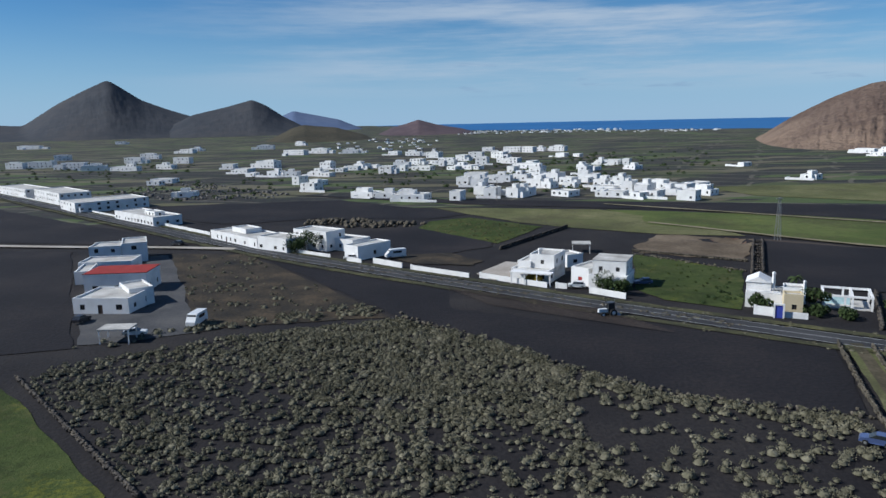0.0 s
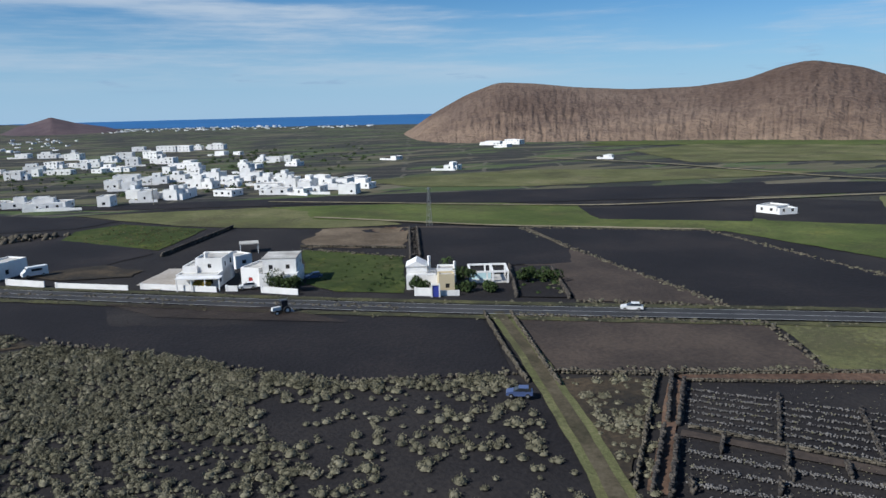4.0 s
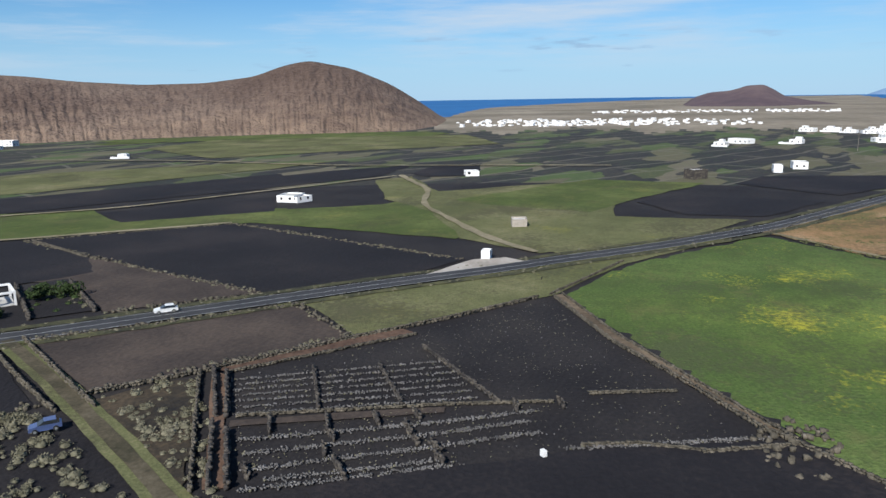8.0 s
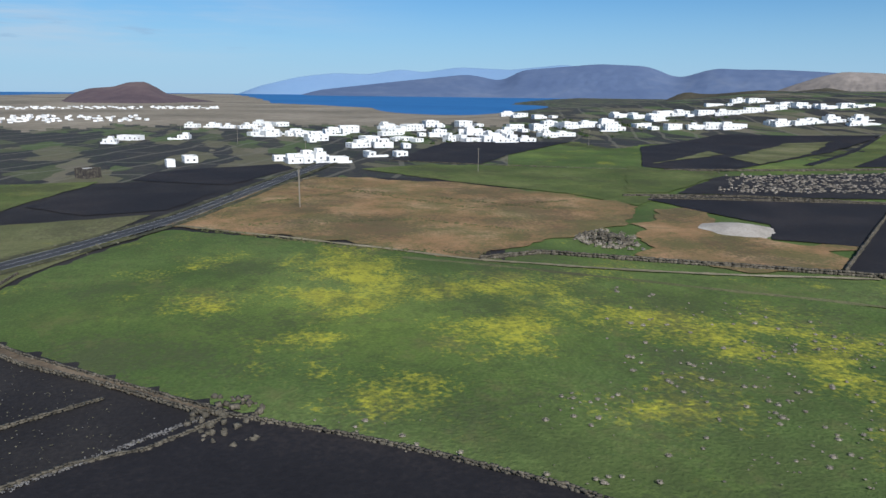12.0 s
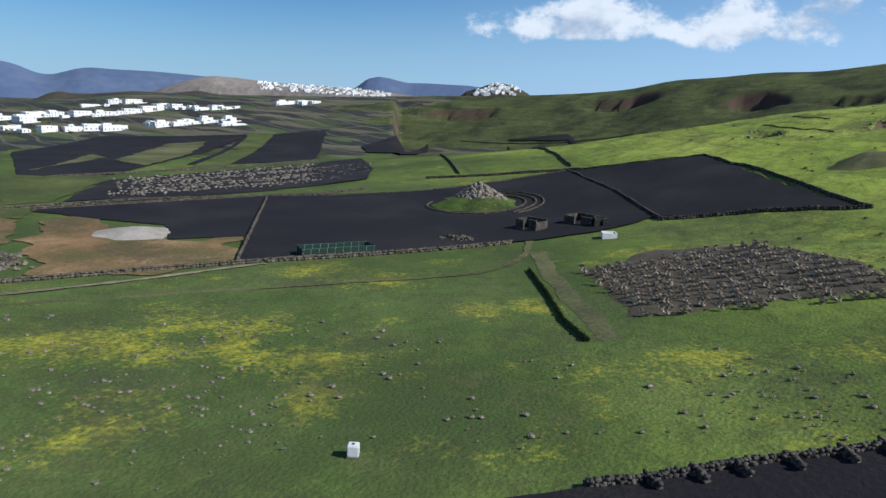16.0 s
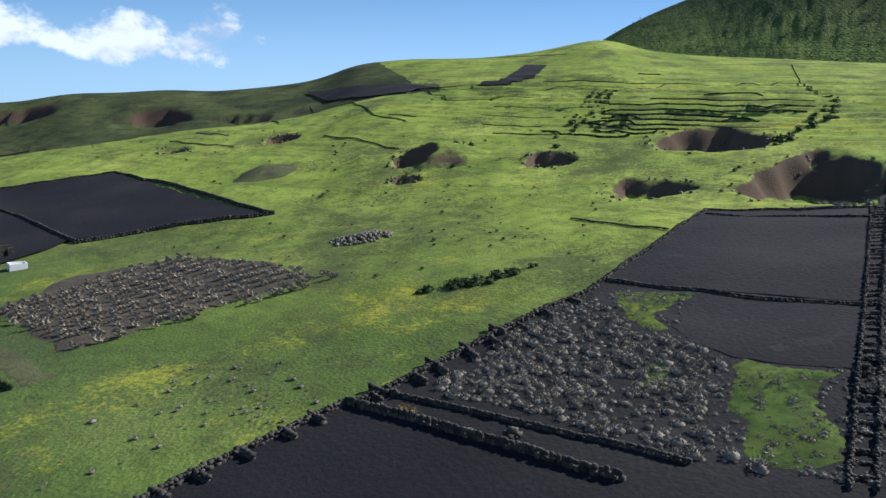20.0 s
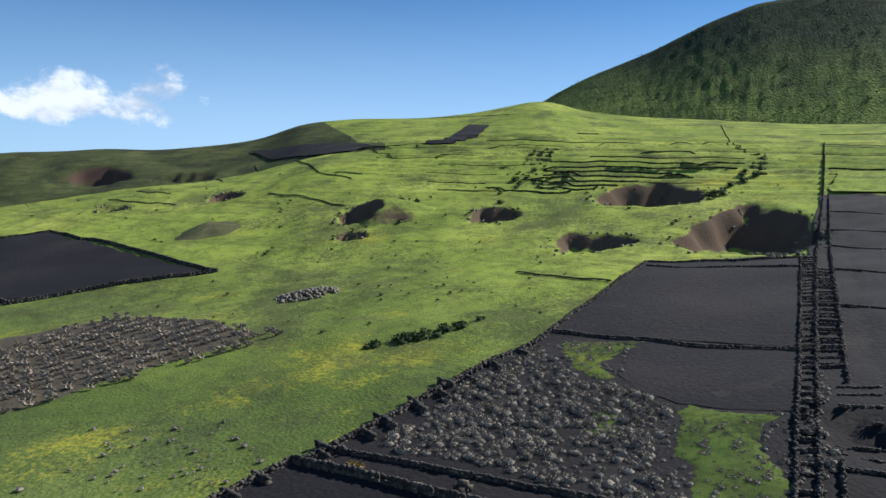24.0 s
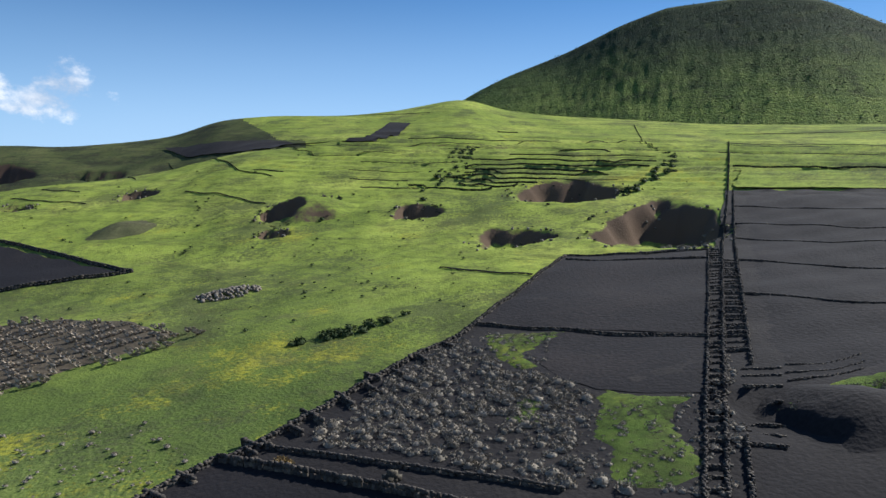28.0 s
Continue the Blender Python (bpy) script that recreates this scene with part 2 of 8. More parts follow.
        l.new(gs.outputs["Z"], ea.inputs[2])
        er.inputs["From Min"].default_value, er.inputs["From Max"].default_value = 0.99, 0.90
        l.new(ea.outputs[0], er.inputs["Value"])
        em.data_type, em.inputs["B"].default_value = "RGBA", (*earth, 1)
        l.new(er.outputs["Result"], em.inputs["Factor"])
        l.new(col, em.inputs["A"])
        col = em.outputs["Result"]
    l.new(col, b.inputs["Base Color"])
    return m


def mosaic(name, colours, scale):
    """Far farmland: many small strips of soil, grass and fallow."""
    m = material(name, colours, 0.02, 0.95, 0, 12)
    n, l = m.node_tree.nodes, m.node_tree.links
    b = n["Principled BSDF"]
    soft = b.inputs["Base Color"].links[0].from_socket
    tc, mp, vo, ramp, mx = n.new("ShaderNodeTexCoord"), n.new("ShaderNodeMapping"), n.new("ShaderNodeTexVoronoi"), n.new("ShaderNodeValToRGB"), n.new("ShaderNodeMix")
    mp.inputs["Rotation"].default_value = (0, 0, 0.5)
    mp.inputs["Scale"].default_value = (scale, scale * 3.2, 0)
    vo.distance, vo.inputs["Scale"].default_value = "CHEBYCHEV", 1.0
    l.new(tc.outputs["Object"], mp.inputs["Vector"])
    l.new(mp.outputs["Vector"], vo.inputs["Vector"])
    e = ramp.color_ramp.elements
    ramp.color_ramp.interpolation = "CONSTANT"
    e[0].position, e[0].color = 0, (*colours[0], 1)
    e[1].position, e[1].color = 1 - 1 / len(colours), (*colours[-1], 1)
    for k in range(1, len(colours) - 1):
        e.new(k / len(colours)).color = (*colours[k], 1)
    l.new(vo.outputs["Color"], ramp.inputs["Fac"])
    mx.data_type = "RGBA"
    mx.inputs["Factor"].default_value = 0.75
    l.new(soft, mx.inputs["A"])
    l.new(ramp.outputs["Color"], mx.inputs["B"])
    # low walls and tracks between the strips
    mp2, bk, warp, wm, out = n.new("ShaderNodeMapping"), n.new("ShaderNodeTexBrick"), n.new("ShaderNodeTexNoise"), n.new("ShaderNodeVectorMath"), n.new("ShaderNodeMix")
    mp2.inputs["Rotation"].default_value = (0, 0, 0.42)
    mp2.inputs["Scale"].default_value = (0.016, 0.016, 0)
    warp.inputs["Scale"].default_value, warp.inputs["Detail"].default_value = 0.012, 2
    wm.operation, wm.inputs[1].default_value = "MULTIPLY_ADD", (28, 28, 0)
    l.new(tc.outputs["Object"], warp.inputs["Vector"])
    l.new(warp.outputs["Color"], wm.inputs[0])
    l.new(tc.outputs["Object"], wm.inputs[2])
    l.new(wm.outputs[0], mp2.inputs["Vector"])
    l.new(wm.outputs[0], mp.inputs["Vector"])
    l.new(mp2.outputs["Vector"], bk.inputs["Vector"])
    bk.inputs["Scale"].default_value, bk.inputs["Mortar Size"].default_value, bk.inputs["Brick Width"].default_value, bk.inputs["Row Height"].default_value = 1.0, 0.022, 1.7, 0.42
    out.data_type, out.inputs["B"].default_value = "RGBA", (0.15, 0.135, 0.10, 1)
    fade = n.new("ShaderNodeMath")
    fade.operation, fade.inputs[1].default_value = "MULTIPLY", 0.55
    l.new(bk.outputs["Fac"], fade.inputs[0])
    l.new(fade.outputs[0], out.inputs["Factor"])
    l.new(mx.outputs["Result"], out.inputs["A"])
    l.new(out.outputs["Result"], b.inputs["Base Color"])
    return m


def paint(name, colour, rough=0.6, metal=0.0, spec=0.4):
    return material(name, [tuple(c * 0.88 for c in colour), colour, tuple(min(1, c * 1.06) for c in colour)], 1.5, rough, 0.05, 8, metal=metal, spec=spec)


M_LAPILLI = material("lapilli", [(0.012, 0.0105, 0.0115), (0.021, 0.0185, 0.0185), (0.036, 0.031, 0.028)], 0.05, 0.95, 0.5, 30)
M_DARKFIELD = material("dark_field", [(0.0105, 0.0095, 0.0112), (0.0158, 0.0142, 0.0158), (0.031, 0.0255, 0.0245)], 0.035, 0.95, 0.5, 40, detail=8)
M_BROWNFIELD = material("brown_field", [(0.034, 0.027, 0.023), (0.056, 0.043, 0.035), (0.086, 0.065, 0.050)], 0.06, 0.95, 0.4, 20)
M_WEEDY = material("weedy_soil", [(0.016, 0.015, 0.014), (0.040, 0.032, 0.022), (0.085, 0.062, 0.038)], 0.12, 0.95, 0.5, 12)
M_GRASS = meadow("grass", [(0.034, 0.047, 0.018), (0.056, 0.074, 0.024), (0.086, 0.102, 0.036)], (0.16, 0.16, 0.028), 0.05, 0.04, streak=(0.024, 0.034, 0.014))
DRIFTS = [(165, -10, 16), (155, -28, 22), (133, -21, 20), (135, -43, 18), (111, -39, 15), (110, -51, 14), (125, -64, 20), (90, -24, 9), (107, -72, 20), (72, -60, 10), (65, -87, 14), (61, -75, 10), (92, -88, 18), (52, -122, 12), (8, -105, 9), (-40, -118, 14), (102, -138, 16), (-190, -215, 40)]
M_SLOPE = meadow("slope_grass", [(0.178, 0.240, 0.046), (0.300, 0.368, 0.063), (0.43, 0.465, 0.097)], (0.46, 0.42, 0.045), 0.02, 0.02, (0.070, 0.076, 0.040), near=[(0.045, 0.072, 0.023), (0.079, 0.117, 0.034), (0.132, 0.172, 0.054)], streak=(0.062, 0.080, 0.030), earth=(0.115, 0.080, 0.055), bump=0.9, bare=0.09, drifts=DRIFTS)
M_UPLAND = meadow("upland_scrub", [(0.050, 0.062, 0.026), (0.092, 0.110, 0.038), (0.145, 0.155, 0.056)], (0.12, 0.13, 0.035), 0.03, 0.03, (0.022, 0.022, 0.020), streak=(0.030, 0.032, 0.024), earth=(0.095, 0.062, 0.046), bump=0.9, bare=0.10)
M_OLIVE = meadow("olive_grass", [(0.072, 0.080, 0.036), (0.130, 0.132, 0.060), (0.215, 0.195, 0.105)], (0.20, 0.19, 0.05), 0.02, 0.03, (0.060, 0.055, 0.036), streak=(0.085, 0.090, 0.042), bare=0.10)
M_FARGREEN = meadow("field_green", [(0.054, 0.074, 0.024), (0.094, 0.118, 0.038), (0.150, 0.162, 0.060)], (0.19, 0.185, 0.05), 0.03, 0.03, (0.062, 0.062, 0.034), streak=(0.060, 0.074, 0.028), bare=0.09)
M_DRY = material("dry_grass", [(0.13, 0.115, 0.065), (0.21, 0.18, 0.11), (0.30, 0.255, 0.17)], 0.03, 0.95, 0.4, 20)
M_ORANGE = meadow("orange_soil", [(0.16, 0.105, 0.055), (0.28, 0.165, 0.082), (0.40, 0.27, 0.155)], (0.085, 0.095, 0.034), 0.17, 0.04, (0.090, 0.068, 0.042), bare=0.12, streak=(0.120, 0.105, 0.048))
M_LOWHILL = material("low_hill", [(0.040, 0.036, 0.024), (0.062, 0.054, 0.034), (0.085, 0.072, 0.046)], 0.01, 0.95, 0.4, 12, bump_scale=3)
M_PALE = material("pale_gravel", [(0.25, 0.22, 0.18), (0.36, 0.32, 0.27), (0.45, 0.41, 0.36)], 0.1, 0.95, 0.3, 15)
M_ROAD = material("asphalt", [(0.030, 0.030, 0.032), (0.044, 0.044, 0.046), (0.060, 0.058, 0.058)], 0.1, 0.85, 0.2, 40)
M_LINE = material("road_paint", [(0.30, 0.30, 0.29), (0.5, 0.5, 0.48)], 0.5, 0.8, 0, 10)
M_TRACK = material("dirt_track", [(0.035, 0.033, 0.018), (0.075, 0.062, 0.038), (0.12, 0.10, 0.065)], 0.2, 0.95, 0.3, 10)
M_STONE = material("lava_stone", [(0.028, 0.025, 0.024), (0.062, 0.054, 0.047), (0.14, 0.12, 0.092)], 0.8, 0.95, 0.5, 6)
M_PALESTONE = material("lichened_stone", [(0.045, 0.040, 0.032), (0.09, 0.078, 0.058), (0.17, 0.145, 0.11)], 0.8, 0.95, 0.5, 6)
M_PIT = material("cut_earth", [(0.06, 0.036, 0.026), (0.11, 0.068, 0.046), (0.17, 0.11, 0.075)], 0.08, 0.95, 0.6, 10)
M_FRESH = meadow("fresh_grass", [(0.060, 0.100, 0.022), (0.105, 0.155, 0.032), (0.155, 0.20, 0.044)], (0.24, 0.25, 0.035), 0.04, 0.08, (0.026, 0.026, 0.018), streak=(0.036, 0.050, 0.018), bare=0.13)
M_PLAIN = mosaic("farmland", [(0.024, 0.023, 0.024), (0.070, 0.082, 0.034), (0.030, 0.028, 0.027), (0.12, 0.108, 0.062), (0.026, 0.025, 0.026), (0.034, 0.032, 0.030), (0.075, 0.105, 0.034), (0.024, 0.023, 0.024), (0.15, 0.130, 0.085), (0.050, 0.060, 0.028)], 0.019)
M_COAST = material("coastal_plain", [(0.12, 0.105, 0.075), (0.21, 0.175, 0.125), (0.30, 0.255, 0.19)], 0.006, 0.95, 0, 12)
M_WHITE = material("white_wall", [(0.66, 0.645, 0.615), (0.79, 0.775, 0.745), (0.85, 0.84, 0.815)], 0.3, 0.85, 0.1, 12)
M_CREAM = material("cream_wall", [(0.58, 0.48, 0.30), (0.66, 0.56, 0.38)], 0.3, 0.85, 0.1, 12)
M_ROOF = material("flat_roof", [(0.30, 0.28, 0.25), (0.46, 0.44, 0.40), (0.60, 0.58, 0.54)], 0.25, 0.9, 0.2, 10)
M_REDROOF = material("red_roof", [(0.22, 0.030, 0.025), (0.34, 0.045, 0.035)], 0.4, 0.8, 0.2, 10)
M_GLASS = material("window_glass", [(0.015, 0.018, 0.022), (0.03, 0.035, 0.04)], 1, 0.12, 0, 2, spec=0.5)
M_FRAME = paint("window_frame", (0.10, 0.075, 0.055))
M_DOOR = paint("dark_door", (0.08, 0.05, 0.035))
M_REDDOOR = paint("red_door", (0.35, 0.04, 0.035))
M_BLUEDOOR = paint("blue_door", (0.05, 0.07, 0.36))
M_BUSH = material("scrub_leaf", [(0.080, 0.075, 0.048), (0.145, 0.134, 0.088), (0.235, 0.215, 0.15)], 0.25, 0.9, 0, 8)
M_GREYBUSH = material("grey_scrub", [(0.13, 0.113, 0.088), (0.22, 0.19, 0.148), (0.32, 0.28, 0.222)], 0.5, 0.9, 0, 8)
M_CLINKER = material("pale_clinker", [(0.075, 0.070, 0.066), (0.135, 0.126, 0.118), (0.23, 0.215, 0.20)], 0.5, 0.95, 0, 8)
M_LEAF = material("leaf", [(0.018, 0.03, 0.010), (0.035, 0.055, 0.016), (0.06, 0.08, 0.026)], 0.8, 0.8, 0, 6)
M_BARK = material("bark", [(0.05, 0.04, 0.03), (0.11, 0.09, 0.065)], 2, 0.95, 0.5, 6)
M_PEAR = material("prickly_pear", [(0.17, 0.138, 0.10), (0.30, 0.245, 0.18), (0.44, 0.365, 0.275)], 1.2, 0.85, 0.2, 6)
M_CACTUSOIL = material("brown_soil", [(0.050, 0.044, 0.030), (0.085, 0.068, 0.046), (0.13, 0.105, 0.072)], 0.12, 0.95, 0.5, 12)
M_TERRACE = material("overgrown_stone", [(0.016, 0.020, 0.012), (0.030, 0.034, 0.020), (0.055, 0.056, 0.036)], 0.3, 0.95, 0.5, 6)
M_YARD = material("grey_yard", [(0.050, 0.050, 0.052), (0.072, 0.071, 0.072), (0.10, 0.095, 0.09)], 0.12, 0.95, 0.3, 14)
M_FIELDSTONE = material("pale_fieldstone", [(0.11, 0.095, 0.075), (0.21, 0.18, 0.145), (0.34, 0.30, 0.245)], 0.8, 0.95, 0.5, 6)
M_BARE = material("bare_earth", [(0.070, 0.052, 0.034), (0.125, 0.094, 0.062), (0.20, 0.155, 0.105)], 0.08, 0.95, 0.5, 14)
M_VERGE = material("weedy_verge", [(0.026, 0.026, 0.018), (0.055, 0.054, 0.028), (0.11, 0.105, 0.045)], 0.15, 0.95, 0.5, 10)
M_METAL = paint("galvanised_steel", (0.36, 0.36, 0.34), 0.5, 0.6)
M_WOOD = paint("pole_wood", (0.22, 0.19, 0.15), 0.9)
M_TYRE = paint("tyre", (0.018, 0.018, 0.018), 0.9)
M_CARBLUE = paint("blue_car_paint", (0.085, 0.12, 0.25), 0.3, 0.2, 0.6)
M_CARWHITE = paint("white_car_paint", (0.72, 0.72, 0.70), 0.3, 0.0, 0.6)
M_CARDARK = paint("dark_car_paint", (0.03, 0.03, 0.035), 0.3, 0.2, 0.6)
M_NET = paint("green_net", (0.015, 0.035, 0.025), 0.9)
M_SEA = material("sea_water", [(0.026, 0.11, 0.27), (0.040, 0.145, 0.33)], 0.002, 0.7, 0, 8, spec=0.1)
M_BROWNHILL = material("brown_hill", [(0.078, 0.051, 0.038), (0.122, 0.084, 0.063), (0.18, 0.13, 0.097)], 0.008, 0.95, 0.9, 18, bump_scale=5, mix=0.45)
def scree(m, colour, top):
    """Pale talus low on a hill, broken by noise."""
    n, l = m.node_tree.nodes, m.node_tree.links
    b = n["Principled BSDF"]
    col = b.inputs["Base Color"].links[0].from_socket
    tc, sp, nz, ad, rg, mx = n.new("ShaderNodeTexCoord"), n.new("ShaderNodeSeparateXYZ"), n.new("ShaderNodeTexNoise"), n.new("ShaderNodeMath"), n.new("ShaderNodeMapRange"), n.new("ShaderNodeMix")
    l.new(tc.outputs["Object"], sp.inputs[0])
    l.new(tc.outputs["Object"], nz.inputs["Vector"])
    nz.inputs["Scale"].default_value, nz.inputs["Detail"].default_value = 0.03, 7
    ad.operation, ad.inputs[1].default_value = "MULTIPLY_ADD", 90.0
    l.new(nz.outputs["Fac"], ad.inputs[0])
    l.new(sp.outputs["Z"], ad.inputs[2])
    rg.inputs["From Min"].default_value, rg.inputs["From Max"].default_value = top + 45, 30
    rg.inputs["To Max"].default_value = 0.8
    l.new(ad.outputs[0], rg.inputs["Value"])
    mx.data_type, mx.inputs["B"].default_value = "RGBA", (*colour, 1)
    l.new(rg.outputs["Result"], mx.inputs["Factor"])
    l.new(col, mx.inputs["A"])
    l.new(mx.outputs["Result"], b.inputs["Base Color"])


scree(M_BROWNHILL, (0.27, 0.19, 0.13), 32)
# dark rock greyed and blued by haze mixed into the colour
M_HAZEDARK = material("hazed_dark_hill", [(0.036, 0.040, 0.047), (0.050, 0.052, 0.057), (0.066, 0.064, 0.064)], 0.004, 0.95, 0.2, 8, bump_scale=5)
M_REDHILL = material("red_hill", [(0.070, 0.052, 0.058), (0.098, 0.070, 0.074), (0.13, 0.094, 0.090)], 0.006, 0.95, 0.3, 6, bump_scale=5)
# blue distance haze is painted into this base colour
M_HAZEHILL = material("hazed_mountain", [(0.080, 0.112, 0.195), (0.095, 0.130, 0.215), (0.125, 0.158, 0.235)], 0.003, 1.0, 0.05, 5, bump_scale=8)
# cloud shade and haze put into the upper flank's dark, cool greens
M_VOLCANO = meadow("shaded_volcano_scrub", [(0.022, 0.034, 0.020), (0.040, 0.056, 0.030), (0.066, 0.084, 0.040)], (0.10, 0.12, 0.035), 0.05, 0.03, (0.013, 0.020, 0.014), near=[(0.125, 0.175, 0.044), (0.205, 0.262, 0.058), (0.295, 0.335, 0.082)], span=(205, 330), wander=120.0, streak=(0.024, 0.040, 0.016), bump=1.0, fine=12, relief=2.4, bare=0.05)

# ---- ground ----
NEAR_AZ = [140, 150, 160.7, 166.6, 170.7, 175, 179.3, 184.5, 187.9, 191, 193.4, 197, 204, 221, 240]
NEAR_EL = [-4.6, -4.0, -3.26, -2.2, -1.34, -0.6, 0.34, 0.9, 1.9, 3.0, 3.5, 3.9, 4.2, 4.34, 3.9]
NEAR_D = [600, 560, 500, 480, 460, 450, 440, 430, 430, 420, 420, 420, 420, 420, 420]
FAR_AZ = [95, 110, 117, 125, 132, 138, 145, 151, 155, 159.3, 164, 168, 170.2, 174, 177, 180, 185, 188, 190.3, 194.7, 200, 204, 209.4, 212, 216, 221, 228, 240]
FAR_EL = [-2.1, -2.0, -1.3, -0.65, 0.1, 0.15, 0.25, 0.5, 0.65, 0.8, 1.1, 1.54, 2.26, 2.52, 2.97, 2.95, 3.7, 4.3, 5.55, 6.17, 6.42, 6.95, 8.2, 7.3, 6.9, 6.7, 6.3, 6.1]
FAR_D = [1100, 1150, 1150, 1150, 1150, 1100, 1050, 1000, 980, 950, 920, 900, 880, 860, 850, 840, 820, 810, 800, 800, 800, 800, 800, 800, 800, 800, 800, 800]


PITS = [
    [(-140.0, -166.5), (-163.1, -141.1), (-132.6, -135.0), (-169.8, -173.6)],
    [(-151.1, -227.9), (-179.1, -203.4), (-154.4, -202.5), (-174.5, -229.3)],
    [(-106.2, -179.2), (-127.9, -176.2), (-109.4, -167.2), (-122.9, -188.1)],
    [(-103.3, -233.6), (-113.5, -221.1), (-105.5, -220.9), (-113.0, -236.7)],
    [(-61.6, -257.1), (-74.2, -251.0), (-65.8, -246.2), (-70.1, -262.1)],
    [(-23.3, -343.1), (-33.1, -331.7), (-27.4, -328.4), (-29.3, -348.9)],
    [(23.4, -357.6), (12.2, -345.1), (17.4, -343.2), (18.2, -360.0)],
    [(-56.2, -238.4), (-63.9, -232.4), (-58.8, -230.4), (-61.2, -239.7)],
    [(1.0, -673.9), (-47.4, -633.2), (-23.6, -642.6), (-24.5, -673.8)],
    [(429.4, -764.3), (327.1, -779.6), (376.0, -762.5), (392.9, -796.1)],
    [(87.8, -715.8), (21.7, -692.6), (50.8, -677.7), (56.9, -737.5)],
    [(231.1, -788.2), (149.4, -769.4), (182.2, -765.2), (194.7, -813.2)],
    [(86.7, 226.9), (95.3, 225.2), (87.7, 217.6), (93.3, 231.6)],
    [(-71.5, -60.0), (-65.5, -39.0), (-66.8, -50.5), (-75.5, -50.5)],
]


PIT_DEPTH = [1.5] * 13 + [0.35]


def eased(at, values, width=1.6):
    """A table laid out in fine steps and rounded."""
    fine = np.arange(at[0], at[-1] + 0.01, 0.1)
    k = np.exp(-0.5 * (np.arange(-60, 61) * 0.1 / width) ** 2)
    v = np.interp(fine, at, values)
    return fine, np.convolve(np.pad(v, 60, "edge"), k / k.sum(), "valid")


NEAR_TAB, FAR_TAB = eased(NEAR_AZ, NEAR_EL), eased(FAR_AZ, FAR_EL, 1.1)


def smooth(a, b, x):
    t = np.clip((x - a) / (b - a), 0, 1)
    return t * t * (3 - 2 * t)


def height(x, y, carve=True, stepped=1.0):
    """The height of the land: flat fields, a slope that rises to the south-west, and the ridges above it."""
    x, y = np.asarray(x, float), np.asarray(y, float)
    d = np.maximum(np.hypot(x, y), 1.0)
    az = np.degrees(np.arctan2(x, y)) % 360
    w = smooth(60, 110, az) * smooth(315, 245, az)
    u = -0.165 * x - 0.054 * y
    plane = w * 3.0 * np.log1p(np.exp(np.clip(u / 3.0, -30, 30)))
    base = (np.minimum(plane, 60) - 40) / d
    dn = np.interp(az, NEAR_AZ, NEAR_D)
    df = np.interp(az, FAR_AZ, FAR_D)
    wn = smooth(140, 160, az) * smooth(300, 250, az)
    wf = smooth(98, 112, az) * smooth(300, 250, az)
    en = np.tan(np.radians(np.interp(az, *NEAR_TAB)))
    ef = np.tan(np.radians(np.interp(az, *FAR_TAB)))
    dip = np.where(az < 200, 0.011, 0.0) * smooth(200, 188, az) * smooth(150, 165, az)
    ev = en - dip + 0.30 * (ef - en) * smooth(186, 205, az)
    flat = -40 / d
    e = base
    k = smooth(0.45 * dn, dn, d) * wn
    e = e * (1 - k) + en * k
    k = smooth(dn, 1.28 * dn, d) * wn
    e = e * (1 - k) + ev * k
    start = np.where(wn > 0.5, 1.28 * dn, 0.5 * df)
    k = smooth(start, df, d) * wf
    e = e * (1 - k) + ef * k
    k = smooth(df, 2.2 * df, d)
    e = e * (1 - k) + flat * k
    z = 40 + d * e
    # old terraces on the upper slope, wider apart the higher they lie
    on = smooth(193, 198, az) * smooth(252, 246, az) * smooth(195, 225, d) * np.where(az > 229, smooth(230, 262, d), 1.0) * smooth(640, 560, d) * smooth(43, 46, z)
    u = np.log(np.maximum(z - 30, 1)) / 0.11 + 0.12 * np.sin(az * 0.9) + 0.05 * np.sin(az * 2.3 + d * 0.01)
    step = np.floor(u)
    held = 30 + np.exp(0.11 * (step + smooth(0.80, 1.0, u - step) - (u - np.log(np.maximum(z - 30, 1)) / 0.11)))
    z = z + 0.6 * stepped * on * (held - z)
    # swells and hummocks of the grass slope
    rise = smooth(4, 14, z) * smooth(130, 150, az) * smooth(260, 250, az) * smooth(900, 500, d) * (1 - 0.7 * on)
    z = z + rise * (0.45 * np.sin(x * 0.11 + 1.3 * np.sin(y * 0.05)) * np.sin(y * 0.13 + 0.8) + 0.22 * np.sin(x * 0.31 + y * 0.17) * np.sin(y * 0.37 - x * 0.12))
    if carve:
        for (left, right, front, back), sunk in zip(PITS, PIT_DEPTH):
            cx, cy = (front[0] + back[0]) / 2, (front[1] + back[1]) / 2
            ux, uy = right[0] - left[0], right[1] - left[1]
            half = math.hypot(ux, uy) / 2
            ux, uy = ux / half / 2, uy / half / 2
            deep = max(abs((back[0] - front[0]) * -uy + (back[1] - front[1]) * ux) / 2, 2.0)
            px, py = x - cx, y - cy
            bend = 1 + 0.12 * np.sin(3.1 * np.arctan2(py, px) + cx) + 0.07 * np.sin(7.3 * np.arctan2(py, px) + cy)
            bend = bend + 0.05 * np.sin(px * 0.35 + py * 0.2) + 0.03 * np.sin(py * 0.6 - px * 0.3)
            r = np.hypot((px * ux + py * uy) / half, (px * -uy + py * ux) / deep) * bend
            floor = height(front[0], front[1], False) - sunk
            z = z - smooth(1.15, 0.62, r) * np.maximum(z - floor - 0.5 * np.sin(px * 0.6) * np.sin(py * 0.5 + 1), 0)
    return z


